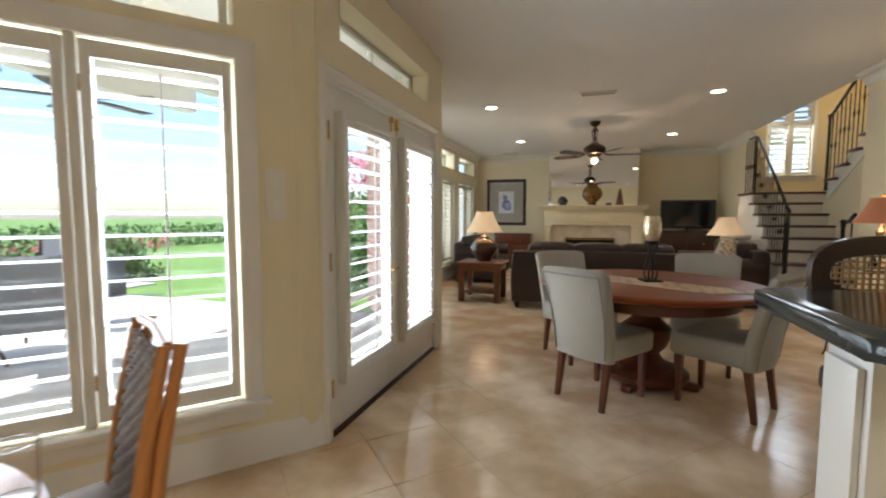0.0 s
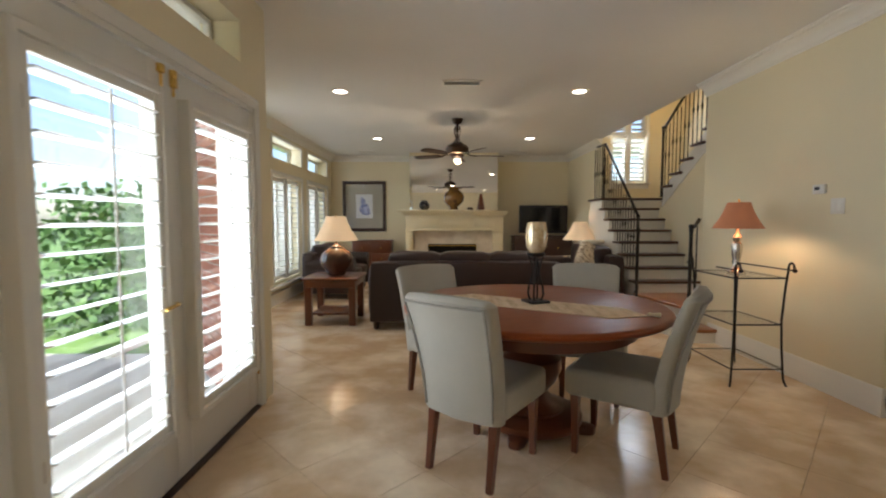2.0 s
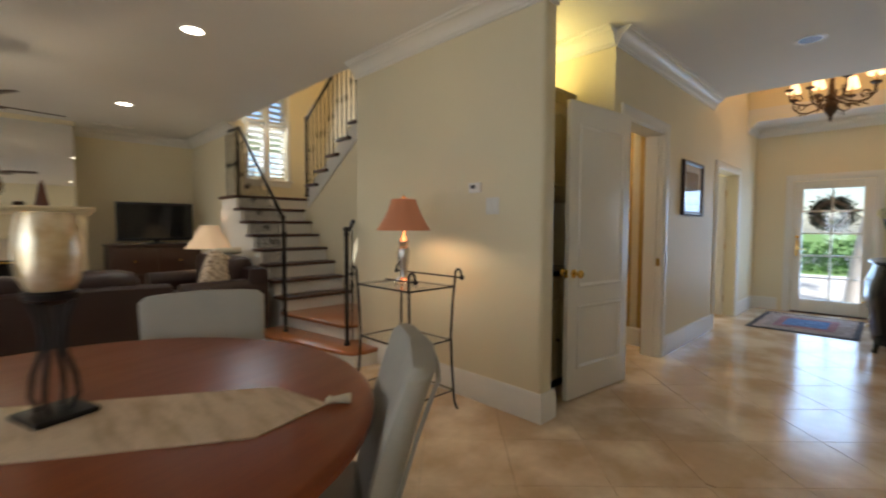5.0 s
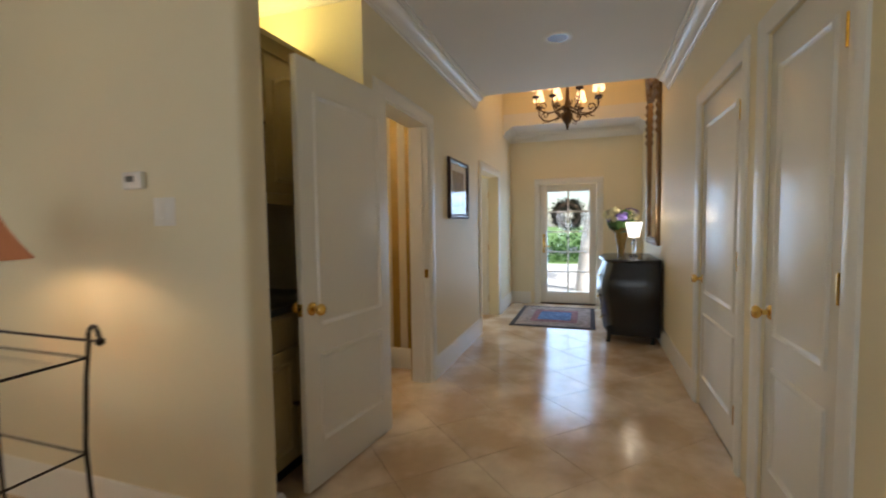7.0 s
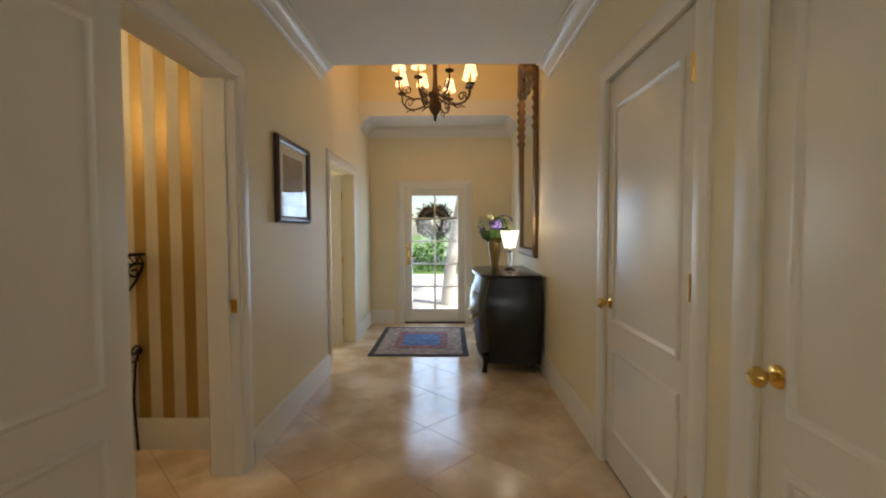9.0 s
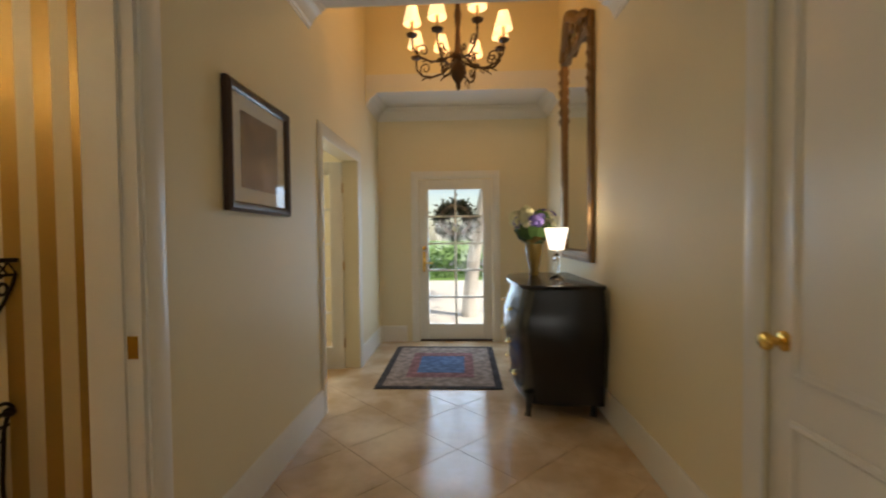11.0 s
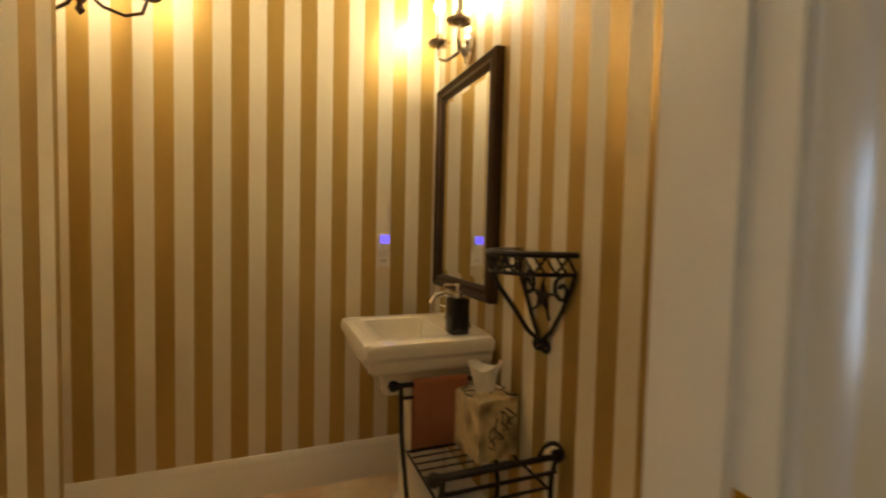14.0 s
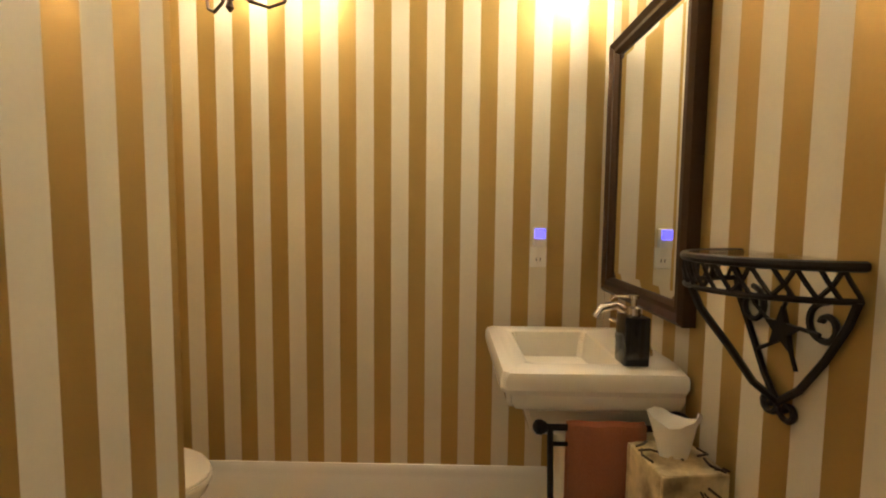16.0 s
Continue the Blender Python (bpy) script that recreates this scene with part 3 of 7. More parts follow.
# bay window: two shuttered lights and a transom
w = window_thing("window_1", BAY, "wide bay window with open white plantation shutters")
part("window_frame", cube(0.965, 1.005, -0.11, -0.01, 0.335, 2.0, bevel=0.004), TRIM, w)
for a, b in ((0.385, 0.965), (1.005, 1.97)):
    sash(w, a, b, 0.345, 1.99, -0.15)
    shutter(w, a + 0.005, b - 0.005, 0.35, 1.985, -0.035, pitch=0.098, tilt=4, stile=0.04, rail=0.07)
sash(w, 0.385, 1.97, 2.16, 2.49, -0.15, bars_x=1)
casing(BAY, 0.375, 1.98, 0.335, 2.0, sill=True)

# French doors
fd = thing("door_1", "pair of white French doors with shuttered glass", "door", FRENCH, kind="structure")
box_jamb = bmesh.new()
box(box_jamb, 0.22, 0.242, -0.24, 0.0, 0, 2.0)
box(box_jamb, 1.998, 2.02, -0.24, 0.0, 0, 2.0)
box(box_jamb, 0.242, 1.998, -0.24, 0.0, 1.975, 2.0)
part("jamb", box_jamb, TRIM, fd)
part("threshold", cube(0.242, 1.998, -0.14, 0.012, 0.0, 0.016, bevel=0.004), WOODDARK, fd, "dark bronze threshold")
for a, b, hand in ((0.245, 1.118, 1), (1.122, 1.995, -1)):
    leaf = bmesh.new()
    for q in ((a, a + 0.11, 0.02, 1.97), (b - 0.11, b, 0.02, 1.97), (a + 0.11, b - 0.11, 0.02, 0.31), (a + 0.11, b - 0.11, 1.81, 1.97)):
        box(leaf, q[0], q[1], -0.06, -0.015, q[2], q[3], bevel=0.004)
    lf = part("door_leaf", leaf, TRIM, fd, "white door leaf with a tall glass light")
    pane(lf, a + 0.11, b - 0.11, 0.31, 1.81, -0.05)
    shf = bmesh.new()
    for q in ((a + 0.08, a + 0.115, 0.285, 1.84), (b - 0.115, b - 0.08, 0.285, 1.84), (a + 0.115, b - 0.115, 0.285, 0.317), (a + 0.115, b - 0.115, 1.808, 1.84)):
        box(shf, q[0], q[1], -0.016, 0.045, q[2], q[3], bevel=0.003)
    part("shutter_frame", shf, TRIM, lf, "white box frame of the shutter")
    shutter(fd, a + 0.118, b - 0.118, 0.32, 1.805, 0.02, pitch=0.092, tilt=6, stile=0.035, rail=0.04, depth=0.07)
    x = b + 0.004 if hand > 0 else a - 0.004
    for hz in (0.28, 1.0, 1.72):
        e = a - 0.002 if hand > 0 else b + 0.002
        part("hinge", tube([(e, 0.0, hz - 0.05), (e, 0.0, hz + 0.05)], 0.008, 8), BRASS, fd)
hx = 1.175
part("lever_handle", tube([(hx, -0.015, 0.885), (hx, 0.045, 0.885), (hx + 0.02, 0.055, 0.885), (hx + 0.11, 0.055, 0.88)], 0.009, 8), BRASS, fd, "brass lever handle")
part("rose", lathe([(0.03, 0), (0.03, 0.008), (0.02, 0.014)], 16, m=Matrix.Translation((hx, -0.015, 0.885)) @ Matrix.Rotation(radians(-90), 4, "X")), BRASS, fd)
part("deadbolt", lathe([(0.028, 0), (0.028, 0.012), (0.02, 0.02), (0.006, 0.022)], 16, m=Matrix.Translation((hx, -0.015, 1.03)) @ Matrix.Rotation(radians(-90), 4, "X")), BRASS, fd)
for bx, top in ((1.075, 1.96), (1.165, 1.96)):
    low = 1.50 if bx > 1.1 else 1.84
    part("surface_bolt", tube([(bx, -0.005, low), (bx, -0.005, top)], 0.007, 8), BRASS, fd, "brass sliding bolt")
    for z in (top - 0.02, low + 0.06):
        part("bolt_keeper", cube(bx - 0.018, bx + 0.018, -0.015, 0.008, z - 0.02, z + 0.02, bevel=0.004), BRASS, fd)
casing(FRENCH, 0.22, 2.02, 0.0, 2.0, width=0.065)
w = window_thing("window_2", FRENCH, "transom window above the French doors")
sash(w, 0.385, 1.855, 2.245, 2.485, -0.19, bars_x=1, w=0.03)

# living-room windows
for k, (a, b) in enumerate(((12.24, 13.58), (10.54, 11.86), (8.86, 10.16))):
    s0, s1 = YB - b, YB - a
    w = window_thing("window_%d" % (3 + k), LIVW, "tall window with white shutters and a transom light")
    mid = (s0 + s1) / 2
    part("mullion", cube(mid - 0.03, mid + 0.03, -0.2, -0.02, 0.33, 1.95, bevel=0.004), TRIM, w)
    for x0, x1 in ((s0 + 0.01, mid - 0.03), (mid + 0.03, s1 - 0.01)):
        sash(w, x0, x1, 0.34, 1.94, -0.2)
        shutter(w, x0 + 0.004, x1 - 0.004, 0.345, 1.935, -0.06, pitch=0.088, tilt=5, stile=0.04, rail=0.06, rod=False, depth=0.052)
    sash(w, s0 + 0.01, s1 - 0.01, 2.22, 2.50, -0.2, w=0.03)
    casing(LIVW, s0, s1, 0.33, 1.95, width=0.07)
    casing(LIVW, s0, s1, 2.21, 2.51, width=0.05)

# stair window
w = window_thing("window_7", STAIRN, "stair window with open white shutters and a transom")
mid = 1.05
part("mullion", cube(mid - 0.02, mid + 0.02, -0.12, 0.0, 1.98, 3.36), TRIM, w)
for x0, x1 in ((0.73, mid - 0.02), (mid + 0.02, 1.37)):
    for z0, z1 in ((1.99, 2.86), (2.88, 3.35)):
        sash(w, x0, x1, z0, z1, -0.15, w=0.025)
        shutter(w, x0 + 0.003, x1 - 0.003, z0 + 0.005, z1 - 0.005, -0.03, pitch=0.085, tilt=22, stile=0.03, rail=0.04, rod=False)
casing(STAIRN, 0.72, 1.38, 1.98, 3.36, width=0.06, sill=True)


def panel_face(bm, x0, x1, z0, z1, y, out, rise=0.0):
    """A raised door panel with a moulded border; rise arches its top."""
    n = 10 if rise else 1

    def ring(inset, dy):
        pts = [(x0 + inset, z0 + inset), (x1 - inset, z0 + inset)]
        top = [(x1 - inset + (x0 - x1 + 2 * inset) * i / n, z1 - inset + rise * math.sin(math.pi * i / n)) for i in range(n + 1)]
        return [bm.verts.new((a, y + out * dy, c)) for a, c in pts + top]

    rings = [ring(0, 0.0), ring(0.006, 0.011), ring(0.016, 0.014), ring(0.026, 0.004), ring(0.032, 0.001), ring(0.062, 0.010)]
    k = len(rings[0])
    for a, b in zip(rings, rings[1:]):
        for i in range(k):
            bm.faces.new((a[i], a[(i + 1) % k], b[(i + 1) % k], b[i]))
    bm.faces.new(rings[-1])


def knob(parent, x, z, y, out, material=BRASS):
    """A round door knob on its rose; out is +1 or -1 along y."""
    prof = [(0.032, 0), (0.032, 0.006), (0.026, 0.012), (0.012, 0.014), (0.011, 0.035), (0.02, 0.04), (0.028, 0.05), (0.029, 0.06), (0.022, 0.07), (0.008, 0.073)]
    part("door_knob", lathe(prof, 20, m=Matrix.Translation((x, y, z)) @ Matrix.Rotation(radians(-90 * out), 4, "X")), material, parent, "brass door knob")


def panel_door(name, m, width, height, knob_x, label, knob_z=0.905, faces=(1,), thick=0.036):
    """A two-panel door leaf in its own frame: x across, y its thickness from -thick to 0."""
    d = thing(name, label, "door", m, kind="structure")
    bm = cube(0, width, -thick, 0, 0.012, height, bevel=0.002)
    for f in (1, -1):
        y = 0.0005 if f > 0 else -thick - 0.0005
        panel_face(bm, 0.1, width - 0.1, 0.22, 0.675, y, f, 0.0)
        panel_face(bm, 0.1, width - 0.1, 0.80, height - 0.15, y, f, 0.0)
    part("door_leaf", bm, TRIM, d)
    for f in faces:
        knob(d, knob_x, knob_z, 0 if f > 0 else -thick, f)
    return d


# hall closet doors, shut
for k, (s0, s1) in enumerate(((0.30, 0.96), (1.28, 2.16))):
    d = panel_door("door_%d" % (2 + k), HALLS @ Matrix.Translation((s0 + 0.004, -0.012, 0)), s1 - s0 - 0.008, DOOR_H - 0.006, s1 - s0 - 0.075, "shut white two-panel closet door with a brass knob")
    for hz in (0.28, 1.09, 1.86):
        hg = part("hinge", tube([(0.004, 0.016, hz - 0.05), (0.004, 0.016, hz + 0.05)], 0.011, 10), BRASS, d, "brass butt hinge")
        part("hinge_leaf", cube(0.006, 0.03, 0.0, 0.003, hz - 0.05, hz + 0.05), BRASS, hg, smooth=False)
    casing(HALLS, s0, s1, 0, DOOR_H)
    # black strip that paints the shade in the gap below the leaf
    part("gap", cube(0.0, s1 - s0 - 0.008, -0.03, -0.004, 0.0, 0.01), BLACKPL, d, "dark gap under the door")
# washroom door, standing open against the wet bar
ha = Vector((6.655, 6.715))
fa = Vector((5.905, 6.805))
panel_door("door_4", along(ha, fa), 0.756, DOOR_H - 0.006, 0.70, "white two-panel washroom door standing wide open", faces=(1, -1))
part("latch", cube(0.752, 0.762, -0.03, -0.006, 0.875, 0.935, bevel=0.002), BRASS, bpy.data.objects["door_4"])
casing(HALLN, XF - 7.52, XF - 6.66, 0, DOOR_H)
pj = thing("door_frame", "white washroom door jamb with a brass strike plate", "door frame", HALLN, kind="structure")
s0, s1 = XF - 7.52, XF - 6.66
bm = bmesh.new()
box(bm, s0, s0 + 0.018, -0.165, 0, 0, DOOR_H), box(bm, s1 - 0.018, s1, -0.165, 0, 0, DOOR_H), box(bm, s0 + 0.018, s1 - 0.018, -0.165, 0, DOOR_H - 0.018, DOOR_H)
box(bm, s0 + 0.018, s0 + 0.03, -0.165, -0.05, 0, DOOR_H - 0.018), box(bm, s1 - 0.03, s1 - 0.018, -0.165, -0.05, 0, DOOR_H - 0.018)
part("jamb", bm, TRIM, pj)
part("strike_plate", cube(s0 + 0.018, s0 + 0.021, -0.045, -0.012, 0.87, 0.94), BRASS, pj, "brass strike plate")
# study door off the foyer: a glazed leaf standing open into the study
casing(HALLN, XF - 10.30, XF - 9.27, 0, 1.95)
sd = thing("door_5", "white glazed study door standing ajar", "door", along((10.285, 6.90), (10.165, 7.62)) @ Matrix.Diagonal((1, 1, 0.972, 1)), kind="structure")
bm = bmesh.new()
for q in ((0, 0.11, 0.01, 1.99), (0.62, 0.73, 0.01, 1.99), (0.11, 0.62, 0.01, 0.22), (0.11, 0.62, 1.87, 1.99)):
    box(bm, q[0], q[1], 0, 0.036, q[2], q[3], bevel=0.003)
for k in range(1, 5):
    z = 0.22 + 1.65 * k / 5
    box(bm, 0.11, 0.62, 0.006, 0.03, z - 0.011, z + 0.011)
box(bm, 0.354, 0.376, 0.006, 0.03, 0.22, 1.87)
part("door_leaf", bm, TRIM, sd)
pane(sd, 0.11, 0.62, 0.22, 1.87, 0.018)
for hz in (0.25, 1.0, 1.75):
    part("hinge", tube([(-0.002, -0.006, hz - 0.045), (-0.002, -0.006, hz + 0.045)], 0.007, 8), BRASS, sd, "brass hinge")
part("jamb", cube(0.0, 0.0 + 0.012, -0.15, -0.01, 0.0, 1.99), TRIM, sd)

# front door: one glazed leaf with ten lights
ft = thing("door_6", "white glazed front door with ten lights", "door", FRONT, kind="structure")
bm = bmesh.new()
for q in ((0.775, 0.88, 0.02, 1.9), (1.52, 1.625, 0.02, 1.9), (0.88, 1.52, 0.02, 0.20), (0.88, 1.52, 1.79, 1.9)):
    box(bm, q[0], q[1], -0.07, -0.02, q[2], q[3], bevel=0.004)
part("door_leaf", bm, TRIM, ft)
for k in range(1, 5):
    z = 0.20 + 1.59 * k / 5
    part("glazing_bar", cube(0.88, 1.52, -0.06, -0.03, z - 0.011, z + 0.011, bevel=0.003), TRIM, ft)
part("glazing_bar", cube(1.189, 1.211, -0.062, -0.028, 0.20, 1.79, bevel=0.003), TRIM, ft)
for k in range(5):
    for a, b in ((0.88, 1.189), (1.211, 1.52)):
        pane(ft, a, b, 0.20 + 1.59 * k / 5 + 0.011, 0.20 + 1.59 * (k + 1) / 5 - 0.011, -0.045)
part("threshold", cube(0.775, 1.625, -0.16, 0.01, 0, 0.02, bevel=0.004), WOODDARK, ft, "dark wooden threshold")
part("handle_plate", cube(1.555, 1.59, -0.02, -0.012, 0.82, 1.06, bevel=0.004), BRASS, ft)
part("lever_handle", tube([(1.572, -0.015, 0.93), (1.572, 0.035, 0.93), (1.55, 0.042, 0.93), (1.47, 0.042, 0.925)], 0.009, 8), BRASS, ft, "brass lever handle")
part("deadbolt", lathe([(0.026, 0), (0.026, 0.012), (0.01, 0.02)], 14, m=Matrix.Translation((1.572, -0.018, 1.1)) @ Matrix.Rotation(radians(-90), 4, "X")), BRASS, ft)
casing(FRONT, 0.77, 1.63, 0, 1.91)
# ---------------------------------------------------------------- stairs
ST = thing("staircase", "oak stairs with white risers and black iron railing", "staircase")
TX0, TX1 = 5.26, 6.15


def tread_outline(bm, pts, z, t=0.034):
    return slab(pts, z - t, z, bm, bevel=0.008)


z1, z2 = 0.145, 0.29
s1 = [(5.36, 8.44), (5.24, 8.46), (5.18, 8.56), (4.93, 9.62), (4.95, 9.80), (5.04, 9.9), (5.5, 9.9), (5.5, 8.44)]
s2 = [(5.47, 8.82), (5.40, 8.86), (5.24, 9.86), (5.26, 9.94), (6.15, 9.94), (6.15, 8.82)]
part("tread", slab(s1, z1 - 0.034, z1, bevel=0.01), TREAD, ST, "broad bottom step of warm oak")
part("riser", slab([(x + 0.03 * (1 if x < 5.4 else 0), y + 0.02) for x, y in s1], 0.0, z1 - 0.035), TRIM, ST)
part("tread", slab(s2, z2 - 0.034, z2, bevel=0.01), TREAD, ST, "oak platform of the stairs")
part("riser", slab([(x + 0.03 if x < 5.6 else x, y) for x, y in s2], z1, z2 - 0.035), TRIM, ST)
RUN, RISE, Y0, Z0 = 0.2, 0.17, 9.9, 0.45
tr = rs = None
for k in range(7):
    y, z = Y0 + RUN * k, Z0 + RISE * k
    m = Matrix.Translation((0, y, z))
    if tr is None:
        bm = cube(TX0, TX1, -0.025, RUN + 0.02, -0.036, 0, bevel=0.01)
        tr = part("tread", bm, TREADDARK, ST, "", m)
        rs = part("riser", cube(TX0 + 0.04, TX1, 0.003, RUN + 0.02, -RISE + 0.002, -0.037), TRIM, ST, "", m)
    else:
        again(tr, m), again(rs, m)
YL, ZL = Y0 + 7 * RUN, Z0 + 7 * RISE
part("landing", slab([(TX0, YL - 0.025), (7.19, YL - 0.025), (7.19, 12.34), (5.65, 12.34), (5.65, 11.89), (TX0, 11.89)], ZL - 0.036, ZL, bevel=0.008), TREADDARK, ST, "dark oak stair landing")
part("landing_base", slab([(TX0 + 0.04, YL), (7.18, YL), (7.18, 12.34), (5.65, 12.34), (5.65, 11.88), (TX0 + 0.04, 11.88)], 1.45, ZL - 0.037), TRIM, ST)
# closed side under the lower flight, with a skirt board
prof = [(9.94, 0.0), (YL, 0.0), (11.88, 0.0), (11.88, 1.45), (YL + 0.05, 1.45)]
for k in range(6, -1, -1):
    prof += [(Y0 + RUN * k + RUN + 0.01, Z0 + RISE * k - 0.04), (Y0 + RUN * k + 0.005, Z0 + RISE * k - 0.04)]
bm = bmesh.new()
vs0 = [bm.verts.new((TX0 + 0.02, y, z)) for y, z in prof]
vs1 = [bm.verts.new((TX0 + 0.06, y, z)) for y, z in prof]
bm.faces.new(vs0), bm.faces.new(vs1[::-1])
for k in range(len(prof)):
    bm.faces.new((vs0[k], vs1[k], vs1[(k + 1) % len(prof)], vs0[(k + 1) % len(prof)]))
part("side_panel", bm, TRIM, ST, smooth=False)
# upper flight, turning back
F2Y, F2Z = 10.95, ZL + RISE
tr2 = rs2 = None
for k in range(8):
    m = Matrix.Translation((0, F2Y - 0.27 * k, F2Z + RISE * k))
    if tr2 is None:
        tr2 = part("tread", cube(TX1 - 0.06, 7.19, -0.27, 0.03, -0.036, 0, bevel=0.01), TREADDARK, ST, "", m)
        rs2 = part("riser", cube(TX1, 7.19, -0.29, 0.0, -RISE + 0.002, -0.037), TRIM, ST, "", m)
    else:
        again(tr2, m), again(rs2, m)
sl = RISE / 0.27


def inclined(x0, x1, ya, yb, lo, hi):
    """A board along the upper flight between two heights over the nosing line."""
    bm = bmesh.new()
    def z(y, o):
        return F2Z + (F2Y - y) * sl + o
    q = [[(x, ya, z(ya, lo)), (x, yb, z(yb, lo)), (x, yb, z(yb, hi)), (x, ya, z(ya, hi))] for x in (x0, x1)]
    v = [[bm.verts.new(c) for c in r] for r in q]
    bm.faces.new(v[0]), bm.faces.new(v[1][::-1])
    for k in range(4):
        bm.faces.new((v[0][k], v[1][k], v[1][(k + 1) % 4], v[0][(k + 1) % 4]))
    return bm


part("skirt_board", inclined(TX1 - 0.012, TX1 + 0.012, 10.98, 8.81, -0.30, -0.04), TRIM, ST, "white skirt board", smooth=False)
bm = bmesh.new()
v = [[bm.verts.new(c) for c in ((x, 11.28, 0.0), (x, 8.81, 0.0), (x, 8.81, F2Z + (F2Y - 8.81) * sl - 0.3), (x, 10.98, F2Z - 0.03 * sl - 0.3), (x, 11.28, 1.44))] for x in (TX1, TX1 + 0.06)]
bm.faces.new(v[0]), bm.faces.new(v[1][::-1])
for k in range(5):
    bm.faces.new((v[0][k], v[1][k], v[1][(k + 1) % 5], v[0][(k + 1) % 5]))
part("wall_panel", bm, PAINT, ST, "cream wall under the upper flight", smooth=False)


def newel(x, y, z, h):
    prof = [(0.028, 0), (0.028, 0.02), (0.019, 0.03), (0.019, 0.3), (0.025, 0.31), (0.019, 0.33), (0.019, h - 0.08), (0.026, h - 0.07), (0.02, h - 0.05), (0.03, h - 0.02), (0.02, h)]
    part("newel", lathe(prof, 12, m=Matrix.Translation((x, y, z))), IRON, ST, "black iron newel post")


def baluster(p, h, first):
    if first is None:
        bm = tube([(0, 0, 0), (0, 0, h)], 0.0075, 6)
        lathe([(0.009, h * 0.45), (0.017, h * 0.5), (0.009, h * 0.55)], 8, bm)
        return part("baluster", bm, IRON, ST, "", Matrix.Translation(p))
    again(first, Matrix.Translation(p))
    return first


def handrail(points):
    part("handrail", tube(points, 0.02, 8), IRON, ST, "black iron handrail")


newel(5.33, 8.70, z1, 1.08)
handrail([(5.33, 8.70, 1.19), (5.40, 8.76, 1.20), (5.485, 8.83, 1.28)])
b0 = baluster((5.36, 8.74, z1), 1.05, None)
b0 = baluster((5.45, 8.80, z1), 1.05, b0)
newel(5.30, 9.93, z2, 1.06)
newel(5.16, 9.60, z1, 1.03)
handrail([(5.16, 9.60, 1.14), (5.22, 9.75, 1.16), (5.30, 9.93, 1.32)])
b0 = baluster((5.20, 9.70, z1), 1.0, b0)
b0 = baluster((5.26, 9.83, z1), 1.02, b0)
handrail([(5.30, 9.93, 1.33), (5.34, YL, ZL + 0.88), (5.40, 11.86, ZL + 0.92)])
b1 = None
for k in range(15):
    y = 9.98 + 0.098 * k
    base = Z0 + RISE * min(7, max(0, math.floor((y - Y0 + 0.025) / RUN)))
    b1 = baluster((5.31 + 0.02 * k / 14, y, base), 0.86, b1)
for k in range(5):
    b1 = baluster((5.35, YL + 0.06 + 0.11 * k, ZL), 0.88, b1)
newel(TX1 - 0.03, 10.97, ZL, 1.10)
handrail([(TX1 - 0.03, 10.97, ZL + 1.05), (TX1 - 0.03, 10.9, F2Z + 0.92), (TX1 - 0.03, 8.83, F2Z + (F2Y - 8.83) * sl + 0.88)])
b2 = None
for k in range(20):
    y = 10.88 - 0.104 * k
    base = F2Z + RISE * min(7, math.floor((F2Y - y) / 0.27 + 0.1))
    b2 = baluster((TX1 - 0.03, y, base), 0.93, b2)

# ---------------------------------------------------------------- dining corner
TC = (3.22, 6.68)
tb = thing("dining_table", "round cherry pedestal table with a polished top", "table", pose(*TC, 0, 0, 0, 20))
part("tabletop", lathe([(0.68, 0.708), (0.745, 0.712), (0.775, 0.722), (0.79, 0.735), (0.79, 0.748), (0.78, 0.758), (0.765, 0.762), (0.0, 0.762)], 72), WOODRED, tb, "round cherry top with a moulded edge")
part("apron", lathe([(0.60, 0.62), (0.61, 0.62), (0.61, 0.715), (0.60, 0.715)], 48), WOODMID, tb)
part("pedestal", lathe([(0.19, 0.10), (0.21, 0.13), (0.13, 0.17), (0.10, 0.22), (0.15, 0.28), (0.185, 0.36), (0.18, 0.42), (0.11, 0.48), (0.085, 0.53), (0.10, 0.57), (0.17, 0.60), (0.25, 0.63), (0.25, 0.66)], 32), WOODMID, tb, "turned baluster pedestal")
part("plinth", lathe([(0.30, 0.035), (0.31, 0.05), (0.31, 0.085), (0.28, 0.10), (0.10, 0.11)], 32), WOODMID, tb)
ft = None
for k in range(4):
    m = Matrix.Rotation(radians(45 + 90 * k), 4, "Z")
    if ft is None:
        ft = part("foot", slab([(0.2, -0.055), (0.33, -0.05), (0.38, -0.03), (0.39, 0), (0.38, 0.03), (0.33, 0.05), (0.2, 0.055)], 0, 0.05, bevel=0.012), WOODMID, tb, "", m)
    else:
        again(ft, m)
# runner
rn = bmesh.new()
ra, rb = Vector((2.79, 6.84)), Vector((3.62, 6.345))
rd = (rb - ra).normalized()
rp = Vector((-rd.y, rd.x))
W = 0.155
out = [ra + rp * W, ra - rd * 0.1, ra - rp * W, rb - rp * W, rb + rd * 0.15, rb + rp * W]
slab([(p.x, p.y) for p in out], 0.7625, 0.7665, rn)
rm = mat("woven_runner", (0.62, 0.47, 0.31), 0.9, vary=0.2, grain=0.2, scale=6, fine=60, bump=0.3, second=(0.36, 0.24, 0.13), mix=0.8, stretch=(5, 1, 1))
RN = single("table_runner", rn, rm, "woven tan and cream runner lying across the table", "table runner")
